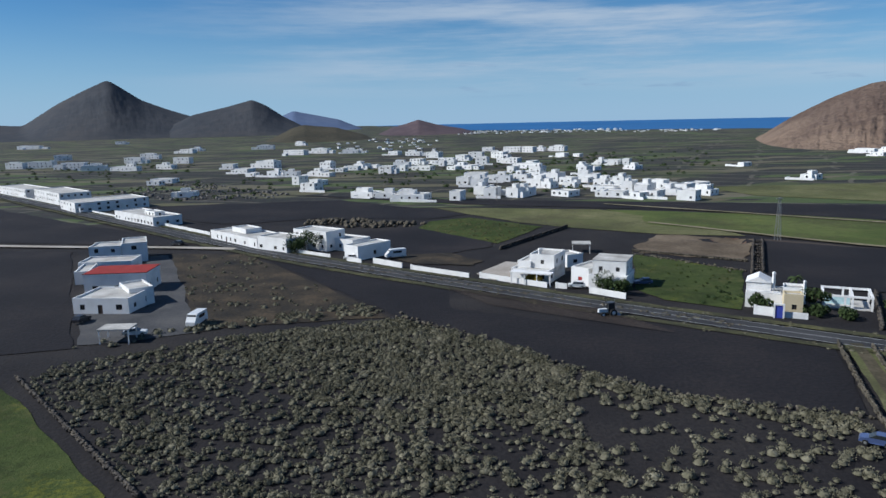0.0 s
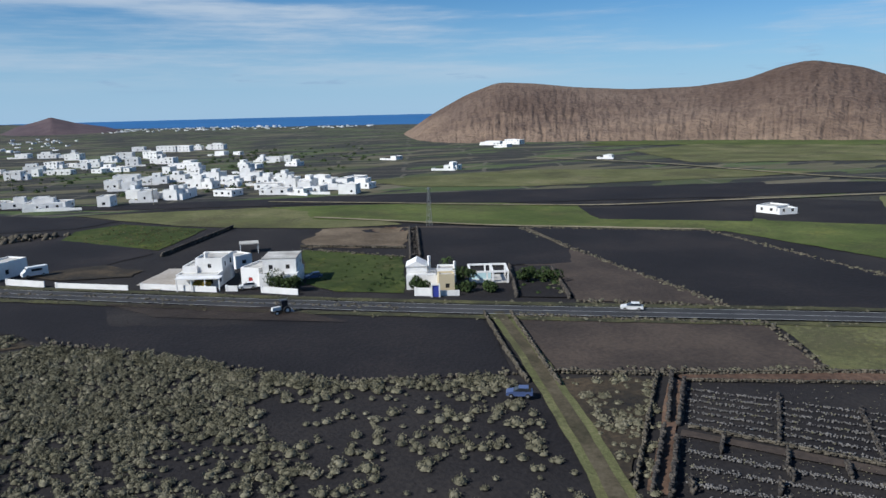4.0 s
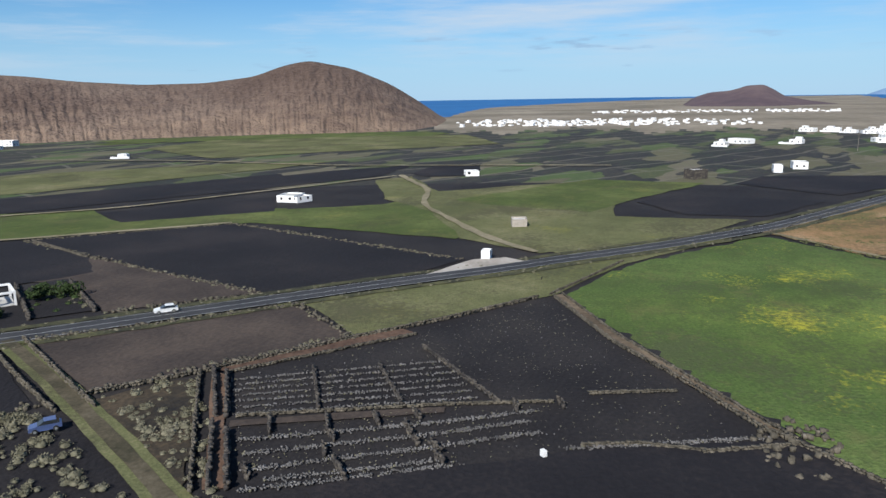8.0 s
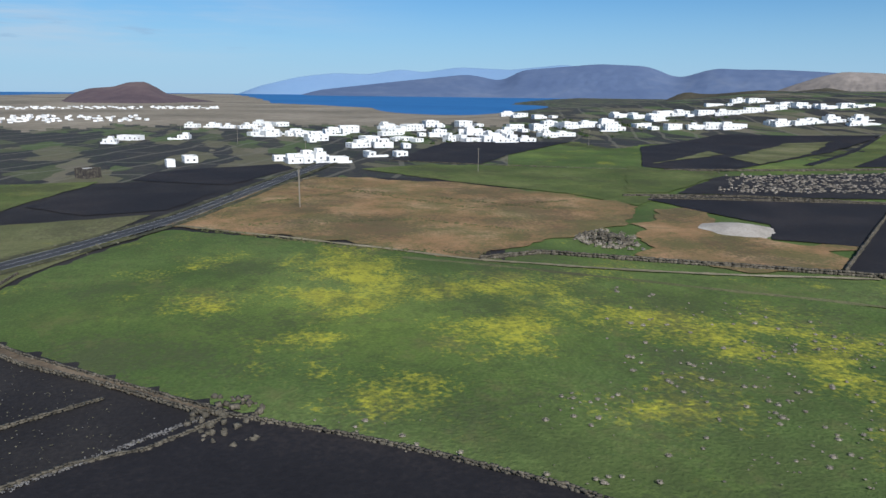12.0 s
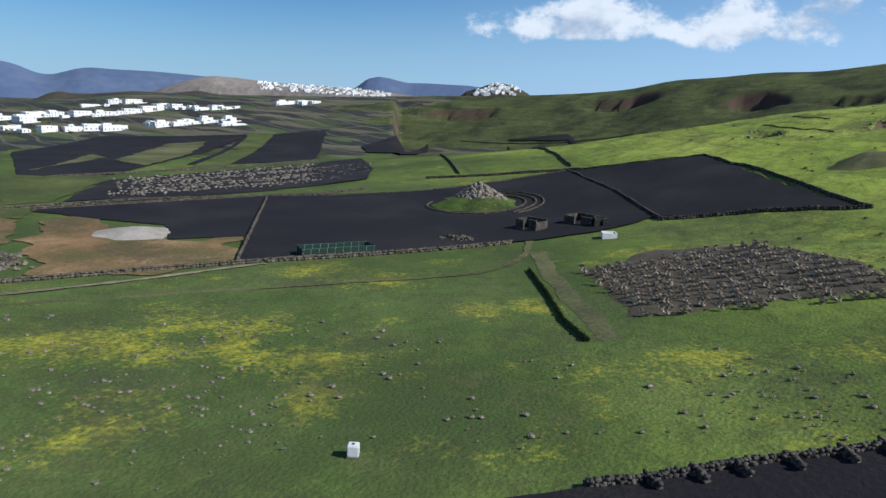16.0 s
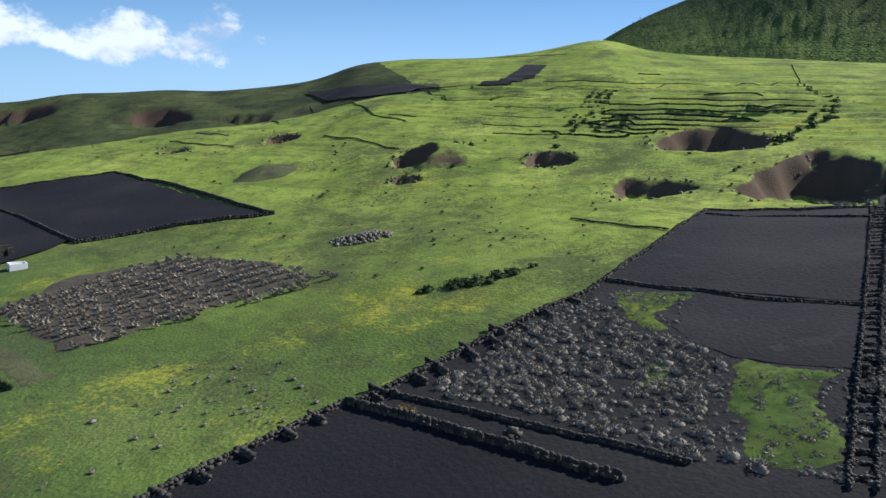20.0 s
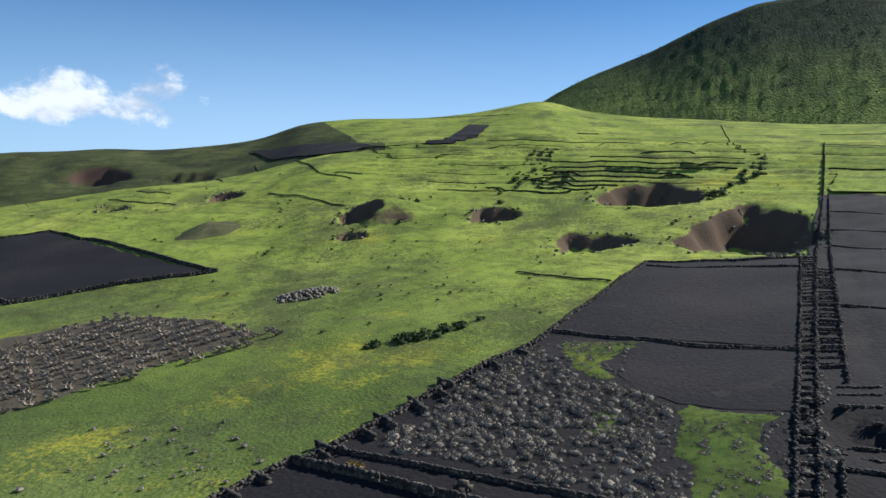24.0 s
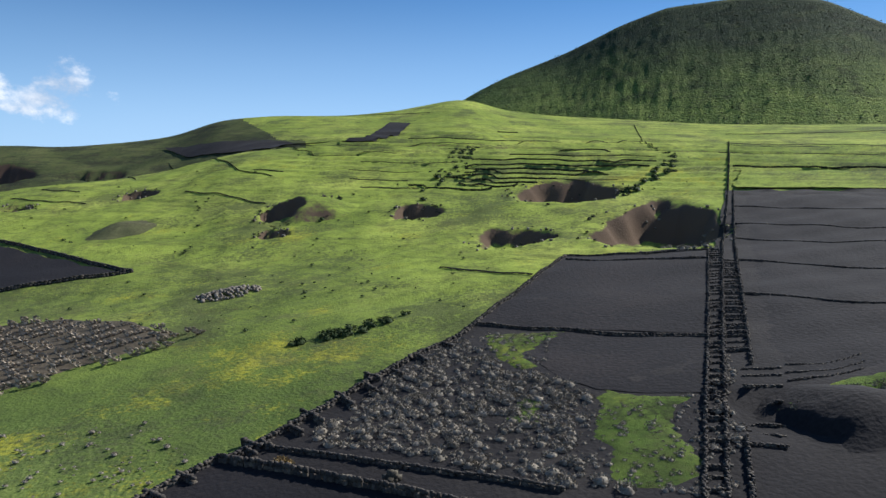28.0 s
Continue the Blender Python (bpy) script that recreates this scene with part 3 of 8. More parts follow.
COAST = [(0, 2500), (6, 2200), (14, 2000), (24, 1900), (40, 1800), (58, 1500), (63, 1350), (66, 2100), (72, 2700), (78, 3400), (84, 4300), (92, 4300), (95, 2000), (100, 1750), (108, 1750), (113, 2300), (120, 4900), (355, 4900), (360, 2500)]


def tagged_new(name, bm_or_mesh, mat, label, category, kind="", group=""):
    me = bm_or_mesh
    if isinstance(me, bmesh.types.BMesh):
        bm = me
        me = bpy.data.meshes.new(name)
        bm.to_mesh(me)
        bm.free()
    if mat:
        me.materials.append(mat)
    return tagged(new(name, me), label, category, group, kind)


def grid_mesh(name, xs, ys, zs, close=False):
    """A mesh from 2D arrays of points."""
    r, c = xs.shape
    v = np.stack([xs, ys, zs], -1).reshape(-1, 3)
    i = np.arange(r * c).reshape(r, c)
    a, b, c2, d2 = i[:-1, :-1], i[1:, :-1], i[1:, 1:], i[:-1, 1:]
    f = np.stack([a, d2, c2, b], -1).reshape(-1, 4)
    me = bpy.data.meshes.new(name)
    me.vertices.add(len(v))
    me.vertices.foreach_set("co", v.ravel())
    me.loops.add(f.size)
    me.loops.foreach_set("vertex_index", f.ravel())
    me.polygons.add(len(f))
    me.polygons.foreach_set("loop_start", np.arange(len(f)) * 4)
    me.update(calc_edges=True)
    me.validate()
    me.polygons.foreach_set("use_smooth", np.ones(len(f), bool))
    return me


az = np.radians(np.concatenate([np.arange(0, 120, 0.5), np.arange(120, 178, 0.4), np.arange(178, 245, 0.2), np.arange(245, 360.1, 1.5)]))
az[-1] = 2 * math.pi
rings = np.concatenate([np.linspace(0.01, 30, 8), np.arange(33, 150, 3.5), np.arange(150, 480, 2.3), np.arange(481, 640, 4.5), np.arange(640, 1300, 9.0), np.geomspace(1310, 4950, 50)])
A, D = np.meshgrid(az, rings)
X, Y = np.sin(A) * D, np.cos(A) * D
Z = height(X, Y)
cd = np.interp(np.degrees(A), [c[0] for c in COAST], [c[1] for c in COAST])
Z = Z - 8 * smooth(cd - 60, cd + 60, D)
ground = tagged_new("ground", grid_mesh("ground", X, Y, Z), M_LAPILLI, "dark volcanic gravel plain rising into grassy slopes", "ground", "structure")
for m in (M_SLOPE, M_PLAIN, M_PIT, M_GRASS, M_COAST, M_UPLAND):
    ground.data.materials.append(m)
am, dm = np.degrees((A[:-1, :-1] + A[1:, 1:]) / 2), (D[:-1, :-1] + D[1:, 1:]) / 2
wob = np.sin(am * 1.7) * 12 + np.sin(am * 5.1 + dm * 0.05) * 8 + np.sin(am * 0.55 + 2) * 14
zone = np.where((am < 135) | (am > 300), np.where(dm > 330, 2, 0), 0)
zone = np.where((am > 62) & (am < 118) & (dm + wob * 2.5 > 790), 5, zone)
zone = np.where((am > 113) & (am < 250) & (dm > 45), np.where((dm + 30 * np.sin(am) > 560) & (am + 5 * np.sin(dm / 60) + 3 * np.sin(dm / 17) < 152), 2, 1), zone)
em = np.degrees(np.arctan2(height(np.sin(np.radians(am)) * dm, np.cos(np.radians(am)) * dm, False) - 40, dm))
zone = np.where((am + 2 * np.sin(dm / 21) > 164) & (am < 197) & (dm > 1.03 * np.interp(am, NEAR_AZ, NEAR_D)) & (em < np.interp(am, [175, 186, 195, 198], [9, 9, 4.4, 4.4])), 6, zone)
zone = np.where((zone == 1) & (am < 166) & (dm + 25 * np.sin(am * 0.8) + 10 * np.sin(am * 2.9) > 545), 6, zone)
zone = np.where((am > 223) & (am < 252) & (dm < 130), 0, zone)
xm, ym = np.sin(np.radians(am)) * dm, np.cos(np.radians(am)) * dm
zone = np.where((height(xm, ym, False) - height(xm, ym) > 0.8) & ((dm > 150) | (am < 223)) & (am < 120), 3, zone)
ground.data.polygons.foreach_set("material_index", zone.astype(np.int32).ravel())
sa = np.radians(np.linspace(-8, 125, 134))
SA, SD = np.meshgrid(sa, np.geomspace(1250, 4950, 20))
tagged_new("water", grid_mesh("water", np.sin(SA) * SD, np.cos(SA) * SD, np.full(SA.shape, -3.0)), M_SEA, "deep blue sea beyond the coastal plain", "sea", "structure")


PATCHES = []


def patch(name, pts, mat, label, step=6.0, lift=0.12, category="field", kind="structure", ragged=0.6, taper=0.0):
    """A field: an outline on the plan, cut into squares and laid on the land."""
    # uneven margins
    out = []
    for k, (x0, y0) in enumerate(pts):
        x1, y1 = pts[(k + 1) % len(pts)]
        l = math.hypot(x1 - x0, y1 - y0)
        n = min(90, max(1, int(l / (1.2 + 0.008 * math.hypot(x0, y0)))))
        for i in range(n):
            x, y = x0 + (x1 - x0) * i / n, y0 + (y1 - y0) * i / n
            o = noise.fractal(Vector((x * 0.07, y * 0.07, 3.0)), 0.9, 2.0, 3) * ragged * (1.0 + 0.004 * math.hypot(x, y))
            out.append((x - (y1 - y0) / max(l, 0.1) * o, y + (x1 - x0) / max(l, 0.1) * o))
    pts = out
    bm = bmesh.new()
    bm.faces.new([bm.verts.new((x, y, 0)) for x, y in pts])
    for axis in (0, 1):
        lo, hi = min(p[axis] for p in pts), max(p[axis] for p in pts)
        s = max(step, (hi - lo) / 60)
        for k in range(1, int((hi - lo) / s) + 1):
            co, no = [0, 0, 0], [0, 0, 0]
            co[axis], no[axis] = lo + k * s, 1
            bmesh.ops.bisect_plane(bm, geom=bm.verts[:] + bm.edges[:] + bm.faces[:], plane_co=co, plane_no=no)
    bmesh.ops.triangulate(bm, faces=bm.faces[:])
    v = np.array([q.co[:] for q in bm.verts])
    z = height(v[:, 0], v[:, 1])
    PATCHES.append(name)
    raised = 0.65 * lift + 0.001 * len(PATCHES) + np.where(z > 0.3, 0.0012, 0.0003) * np.hypot(v[:, 0], v[:, 1])
    z = z + raised
    if taper:
        # the margin runs out into the ground
        p0, p1 = np.array(pts), np.roll(np.array(pts), -1, 0)
        e = p1 - p0
        w = np.clip(((v[:, None, :2] - p0) * e).sum(-1) / np.maximum((e * e).sum(-1), 1e-6), 0, 1)
        away = np.hypot(*np.moveaxis(v[:, None, :2] - p0 - w[:, :, None] * e, -1, 0)).min(1)
        z = z - (raised + 0.06) * smooth(taper, 0, away)
    for q, h in zip(bm.verts, z):
        q.co.z = h
    bmesh.ops.recalc_face_normals(bm, faces=bm.faces[:])
    if sum(f.normal.z for f in bm.faces) < 0:
        bmesh.ops.reverse_faces(bm, faces=bm.faces[:])
    for f in bm.faces:
        f.smooth = True
    return tagged_new(name, bm, mat, label, category, kind)


def ribbon(name, pts, width, mat, label, lift=0.2, step=4.0, category="road", kind="structure", worn=0.0):
    """A road or track along a line on the plan."""
    p = np.array(pts, float)
    seg = np.hypot(*np.diff(p, axis=0).T)
    s = np.concatenate([[0], np.cumsum(seg)])
    q = np.arange(0, s[-1], step)
    x, y = np.interp(q, s, p[:, 0]), np.interp(q, s, p[:, 1])
    k = np.ones(7) / 7
    if len(x) > 20:
        x[3:-3], y[3:-3] = np.convolve(x, k, "valid"), np.convolve(y, k, "valid")
    tx, ty = np.gradient(x), np.gradient(y)
    n = np.hypot(tx, ty)
    nx, ny = -ty / n, tx / n
    o = np.linspace(-width / 2, width / 2, 5)[None, :] * np.ones((len(x), 1))
    if worn:
        k = np.arange(len(x))
        o = o * (1 + worn * np.sin(k * 1.7 + x * 0.3) * np.sin(k * 0.6 + 1)[:])[:, None] + (worn * width * 0.35 * np.sin(k * 0.45 + y * 0.05))[:, None]
    XX, YY = x[:, None] + nx[:, None] * o, y[:, None] + ny[:, None] * o
    ZZ = height(XX, YY) + 0.75 * lift + 0.0009 * np.hypot(XX, YY)
    return tagged_new(name, grid_mesh(name, XX, YY, ZZ), mat, label, category, kind)


def hill(name, crest, base_d, crest_d, mat, label, rough=0.008, freq=1.2, along=5.0, steps=40, back=1.4, seed=1, base_z=-10.0, power=1.0, gully=0.0, columns=360):
    """A hill seen from afar: a crest line (azimuth, elevation) and slopes before and behind it."""
    ca, ce = np.array([c[0] for c in crest], float), np.array([c[1] for c in crest], float)
    if ca[-1] < ca[0] - 180:
        ca = np.where(ca < 180, ca + 360, ca)
    a = np.linspace(ca[0], ca[-1], columns)
    e = np.interp(a, ca, ce)
    q = columns // 60
    e = np.convolve(np.pad(e, q, "edge"), np.ones(2 * q + 1) / (2 * q + 1), "valid")
    zc = 40 + crest_d * np.tan(np.radians(e))
    t = np.linspace(0, 2, steps * 2 + 1)
    Ag, Tg = np.meshgrid(np.radians(a), t)
    Dg = np.where(Tg < 1, base_d + (crest_d - base_d) * Tg, crest_d + (crest_d - base_d) * back * (Tg - 1))
    prof = np.where(Tg < 1, Tg, 2 - Tg) ** power
    Zg = base_z + (zc[None, :] - base_z) * prof
    rel = (zc[None, :] - base_z)
    nz = np.array([[noise.fractal(Vector((math.degrees(Ag[i, j]) * freq, Tg[i, j] * along, seed)), 0.8, 2.0, 5) for j in range(Ag.shape[1])] for i in range(Ag.shape[0])])
    Zg = Zg + nz * rel * rough * 4 * np.clip(np.where(Tg < 1, Tg * (1 - Tg) ** 0.8, 0.2 * (2 - Tg) * (Tg - 1)), 0, 1) * 1.6
    if gully:
        cutting = np.array([[1 - abs(noise.noise(Vector((math.degrees(Ag[i, j]) * 1.5 + 0.5 * Tg[i, j], Tg[i, j] * 1.6, seed + 5)))) - 0.5 * abs(noise.noise(Vector((math.degrees(Ag[i, j]) * 4.1, Tg[i, j] * 3.0, seed + 9)))) for j in range(Ag.shape[1])] for i in range(Ag.shape[0])])
        Zg = Zg - gully * rel * np.clip(cutting, 0, 1) ** 4 * smooth(0.04, 0.14, Tg) * smooth(0.62, 0.22, Tg)
    Zg[0], Zg[-1] = base_z - 15, base_z - 15
    return tagged_new(name, grid_mesh(name, np.sin(Ag) * Dg, np.cos(Ag) * Dg, Zg), mat, label, "hill", "structure")


hill("cone_hill", [(328.2, 0.21), (330.5, 0.08), (332.7, 1.52), (334.5, 2.46), (336.0, 3.15), (336.5, 2.84), (338.1, 1.73), (339.9, 1.02), (341.5, 0.50), (344.6, -0.52)], 2300, 2900, M_HAZEDARK, "dark grey volcanic cone far behind the villages", seed=2)
hill("cone_hill", [(339.8, -0.19), (341.5, 0.62), (343.9, 1.15), (345.8, 1.66), (346.8, 1.23), (348.0, 0.40), (350.4, -0.89)], 2200, 2600, M_HAZEDARK, "dark double-topped volcanic hill with masts", seed=3)
hill("far_ridge", [(346.2, -0.57), (348.0, 0.45), (348.8, 0.77), (352.2, 0.06), (354.8, -1.00), (356.5, -1.47)], 3000, 3400, M_HAZEHILL, "low ridge in the distance, blue-grey haze in its colour", seed=4)
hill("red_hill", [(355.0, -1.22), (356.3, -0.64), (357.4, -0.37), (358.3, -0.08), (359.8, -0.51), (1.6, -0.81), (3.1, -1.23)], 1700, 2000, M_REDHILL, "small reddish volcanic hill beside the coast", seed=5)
hill("low_hill", [(346.5, -1.45), (347.5, -1.07), (348.6, -0.52), (349.5, -0.29), (350.4, -0.40), (351.9, -0.52), (353.9, -1.09), (355.4, -1.73)], 1350, 1600, M_LOWHILL, "low green-brown hill behind the village", seed=12)
hill("brown_hill", [(22.4, -2.43), (23.3, -1.97), (25.5, -0.50), (28.1, 0.87), (30.6, 1.77), (33.5, 1.60), (36.4, 1.25), (40.7, 0.98), (45.0, 1.05), (48.5, 1.48), (50.7, 2.26), (52.6, 2.62), (55.8, 1.99), (58.7, 0.79), (61.1, -0.71), (63.2, -2.18), (64.6, -3.14)], 760, 1150, M_BROWNHILL, "bare brown crater hill with gullied flank", seed=6, rough=0.014, freq=1.7, along=5.0, gully=0.028, columns=640)
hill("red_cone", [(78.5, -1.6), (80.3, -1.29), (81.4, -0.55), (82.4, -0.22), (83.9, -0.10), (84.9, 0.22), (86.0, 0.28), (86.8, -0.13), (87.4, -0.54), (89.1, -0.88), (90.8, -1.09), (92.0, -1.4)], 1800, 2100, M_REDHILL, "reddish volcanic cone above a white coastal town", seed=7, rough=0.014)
hill("far_mountains", [(96.5, -0.69), (98.2, -0.17), (104.2, 0.53), (109.8, 1.14), (112.4, 0.62), (113.7, 1.47), (119.6, 1.97), (123.2, 1.82), (125.3, 0.94), (127.8, 1.70), (129.6, 1.59), (131.4, 1.60), (133.3, 1.53), (134.8, 1.44), (138.5, 1.18), (142.6, 1.01)], 4100, 4700, M_HAZEHILL, "mountain range on the horizon, blue haze in its colour", seed=8, rough=0.012)
# tan land, its colour paled by haze
M_TAN = material("hazed_tan_upland", [(0.15, 0.13, 0.115), (0.21, 0.18, 0.155), (0.27, 0.23, 0.20)], 0.004, 0.95, 0.3, 10, bump_scale=4)
# the colour is pulled towards the sky to stand for thicker haze
M_HAZEPALE = material("haze_faded_mountain", [(0.150, 0.235, 0.36), (0.165, 0.25, 0.375)], 0.003, 1.0, 0, 5)
hill("far_mountains", [(90.5, -1.2), (94.0, 0.1), (96.9, 0.80), (99.5, 1.10), (102.1, 1.05), (104.5, 1.45), (106.4, 1.25), (109.0, 1.65), (113.0, 1.5), (117.0, 1.9), (121.0, 1.4)], 4750, 4850, M_HAZEPALE, "mountain range behind the blue one, faded by haze in its colour", seed=18, rough=0.004)
hill("far_hill", [(131.6, 0.0), (132.5, 0.35), (134.4, 1.06), (136.0, 1.45), (138.0, 1.37), (140.4, 1.14), (143.8, 1.01), (147.2, 0.88), (149.8, 0.67), (152.5, 0.3), (155.5, -0.5), (158.0, -1.2)], 2700, 3100, M_TAN, "far pale tan upland with white houses", seed=9, rough=0.02)
hill("far_hill", [(146.2, 0.7), (146.9, 1.13), (147.6, 1.66), (148.4, 1.86), (149.3, 1.76), (150.6, 1.47), (152.4, 1.48), (155.4, 1.41), (156.7, 1.28), (159.5, 0.9)], 3400, 3700, M_HAZEHILL, "far flat-topped hill, dark blue haze in its colour", seed=19, rough=0.01)
hill("far_hill", [(154.6, 0.5), (155.2, 0.98), (156.3, 1.31), (157.1, 1.64), (157.8, 1.70), (158.7, 1.51), (159.5, 1.2), (160.4, 0.7)], 2300, 2500, M_LOWHILL, "far dark knoll with white houses on top", seed=20, rough=0.02)
hill("low_hill", [(124.2, -0.8), (125.4, -0.18), (126.1, 0.0), (126.8, -0.13), (128.0, -0.13), (130.9, 0.17), (133.2, 0.1), (135.2, 0.37), (136.7, 0.1), (139.0, -0.3), (141.0, -0.9)], 1250, 1500, M_LOWHILL, "low dark olive hill behind the eastern town", seed=21, rough=0.01)
volcano = hill("volcano", [(206.7, 6.29), (208.4, 7.42), (210.2, 8.58), (212.7, 9.86), (217.0, 11.55), (221.1, 13.52), (224.3, 14.63), (228.3, 14.96), (231.6, 15.02), (234.9, 14.45), (238.6, 12.61), (242.8, 9.86), (248.6, 5.77)], 700, 1150, M_VOLCANO, "steep green scrub-covered volcano flank, cloud shade in its colour", seed=10, rough=0.003, freq=1.6, along=16.0, base_z=40)

# ---- fields, roads and tracks ----
patch("furrowed_field", [(-4.3, 180.8), (-0.1, 170.0), (31.5, 140.4), (28.2, 132.4), (12.2, 141.0), (-2.1, 153.3)], M_LAPILLI, "freshly furrowed strip in the black field", lift=0.2, ragged=2.0, taper=2.0, step=3.0)
patch("driveway", [(8.0, 183.2), (17.5, 198.6), (23.4, 194.2), (17.3, 178.1), (12.5, 175.1)], M_PALE, "pale paved forecourt of the villa", lift=0.3)
patch("garden_plot", [(94.7, 154.1), (102.8, 149.4), (89.5, 121.5), (80.1, 127.5)], M_LAPILLI, "dark garden plot with young trees", lift=0.3)
patch("dark_field", [(99.4, 221.3), (142.0, 193.9), (110.1, 149.2), (102.7, 151.6), (75.2, 163.6)], M_DARKFIELD, "black lapilli field behind the villa", lift=0.28)
patch("dry_field", [(-16.3, 211.2), (2.0, 213.8), (11.2, 199.8), (7.7, 192.6), (-7.6, 197.1)], M_WEEDY, "weedy brown plot beside the garage", lift=0.25, ragged=1.5)
patch("grass_field", [(135.3, 43.9), (166.7, 38.6), (217.2, 12.8), (194.3, -19.6), (173.0, -48.3)] + [(139.8, -88.0), (117.8, -140.8), (49.7, -63.2), (58.5, -35.2), (72.5, -18.4), (87.5, -0.7)] + [(94.7, 6.6), (106.3, 18.0)], M_SLOPE, "wide green meadow with drifts of yellow flowers", lift=0.15, taper=1.6)
patch("dark_field", [(-57.8, 218.4), (-12.5, 185.1), (26.4, 154.1), (54.9, 132.5), (67.8, 121.0), (55.7, 89.9), (33.2, 98.4), (19.3, 111.8), (6.5, 128.0), (-10.1, 144.8), (-32.1, 178.5)], M_DARKFIELD, "ploughed black lapilli field beside the road")
patch("dark_field", [(-157.0, 235.7), (-119.7, 230.9), (-68.1, 127.5), (-84.6, 123.0)], M_DARKFIELD, "black lapilli field behind the farm buildings")
patch("dark_field", [(-256.4, 390.3), (-163.4, 309.8), (-82.8, 242.0), (-91.1, 238.7), (-170.2, 256.1)], M_DARKFIELD, "black lapilli field below the white road wall")
patch("dark_field", [(-150.6, 355.2), (-52.2, 367.3), (11.2, 301.3), (-5.2, 290.3), (-52.1, 298.2), (-81.7, 286.7), (-106.7, 300.5)], M_DARKFIELD, "black lapilli field behind the roadside houses")
patch("dark_field", [(-32.4, 251.5), (-9.2, 272.2), (15.7, 230.8), (15.2, 223.6), (-7.2, 205.1), (-16.7, 224.8), (-25.5, 242.1)], M_DARKFIELD, "small black lapilli plot among walls")
patch("brown_field", [(-85.6, 223.7), (-59.5, 218.6), (-32.1, 178.5), (-11.2, 143.6), (-43.5, 139.3), (-48.5, 135.9), (-59.7, 163.7)], M_WEEDY, "weedy brown fallow field")
patch("yard", [(-90.8, 219.7), (-84.9, 221.7), (-59.7, 163.7), (-48.5, 135.9), (-58.1, 131.2), (-67.9, 129.5), (-80.0, 152.7), (-65.8, 156.6)], M_YARD, "dark grey gravel yard of the farm")
patch("grass_strip", [(-90.0, 118.0), (-71.4, 110.4), (-37.9, 73.4), (-36.0, 66.0), (-60.0, 66.0), (-92.0, 95.0)], M_GRASS, "bright green grass beyond a ditch")
patch("green_field", [(-5.1, 282.2), (10.8, 290.9), (36.5, 262.2), (17.4, 228.5), (-9.0, 265.0)], M_GRASS, "green plot between dry-stone walls")
patch("green_field", [(55.2, 205.9), (76.0, 179.7), (60.5, 143.3), (47.9, 152.8), (43.6, 163.8)], M_GRASS, "green plot beside the white villas")
patch("dry_field", [(55.6, 207.7), (71.2, 238.6), (97.5, 225.4), (82.5, 192.9)], M_BARE, "bare tan plot", ragged=1.5)
patch("olive_field", [(-5.4, 327.3), (66.4, 307.0), (93.4, 265.8), (98.2, 232.0), (71.6, 239.8), (47.2, 257.8), (29.0, 274.5), (9.8, 302.5)], M_OLIVE, "rough olive green fallow")
patch("green_field", [(68.7, 305.8), (146.1, 271.9), (176.2, 236.1), (161.5, 206.8), (202.4, 181.8), (206.3, 170.8), (197.5, 163.3), (116.8, 217.1), (90.8, 258.6)], M_FARGREEN, "long green field along a dirt track")
patch("dark_field", [(-91.8, 402.4), (12.0, 354.8), (139.6, 315.7), (301.2, 251.3), (260.8, 217.0), (126.8, 286.8), (11.3, 336.9)], M_DARKFIELD, "long black lapilli strip below the village")
patch("dark_field", [(60.7, 340.3), (73.7, 327.9), (181.6, 274.3), (321.7, 235.1), (361.2, 207.0), (308.3, 194.8), (252.4, 215.7), (160.0, 258.5), (71.6, 319.0)], M_DARKFIELD, "long black lapilli strip with stone borders")
patch("green_field", [(82.3, 300.4), (141.2, 252.7), (171.2, 227.3), (161.5, 203.0), (201.5, 172.0), (226.8, 142.7), (247.6, 138.8), (220.6, 119.2), (188.5, 89.6), (179.6, 88.4), (177.9, 161.7), (128.7, 208.6), (74.7, 261.8)], M_FARGREEN, "green fields before the brown hill")
patch("olive_field", [(292.7, 187.9), (312.9, 179.0), (266.6, 139.7), (319.9, 94.5), (310.6, 78.3), (188.9, 46.0), (170.7, 60.5), (180.5, 87.3), (220.6, 119.2), (240.3, 148.8)], M_OLIVE, "dry olive green pasture")
patch("green_field", [(140.8, 390.7), (249.6, 388.4), (333.6, 323.1), (366.1, 267.7), (320.1, 273.8), (197.4, 307.8), (150.3, 344.0)], M_OLIVE, "pale green pasture strip")
patch("green_field", [(417.3, 486.8), (512.9, 512.5), (578.5, 451.3), (615.0, 384.2), (652.7, 311.9), (541.5, 227.8), (479.0, 275.3), (432.9, 316.8), (362.3, 362.0)], M_OLIVE, "green foot of the brown hill")
patch("green_field", [(495.0, 630.0), (560.0, 578.0), (622.0, 510.0), (672.0, 440.0), (708.0, 370.0), (640.0, 330.0), (590.0, 420.0), (520.0, 505.0), (440.0, 570.0)], M_FARGREEN, "grassy apron at the foot of the brown hill", ragged=5.0)
patch("dark_field", [(323.7, 185.3), (369.0, 194.4), (382.7, 172.2), (326.9, 149.3), (313.0, 170.2)], M_DARKFIELD, "small black lapilli plot")
patch("dark_field", [(172.1, 228.6), (227.4, 194.3), (199.4, 170.2), (161.5, 203.0)], M_DARKFIELD, "black lapilli plot beside a white farm")
patch("dark_field", [(128.1, 202.5), (173.6, 165.4), (156.8, 75.4), (140.0, 78.8), (112.2, 100.2), (117.0, 137.1)], M_DARKFIELD, "flat black lapilli field across the road", lift=0.2)
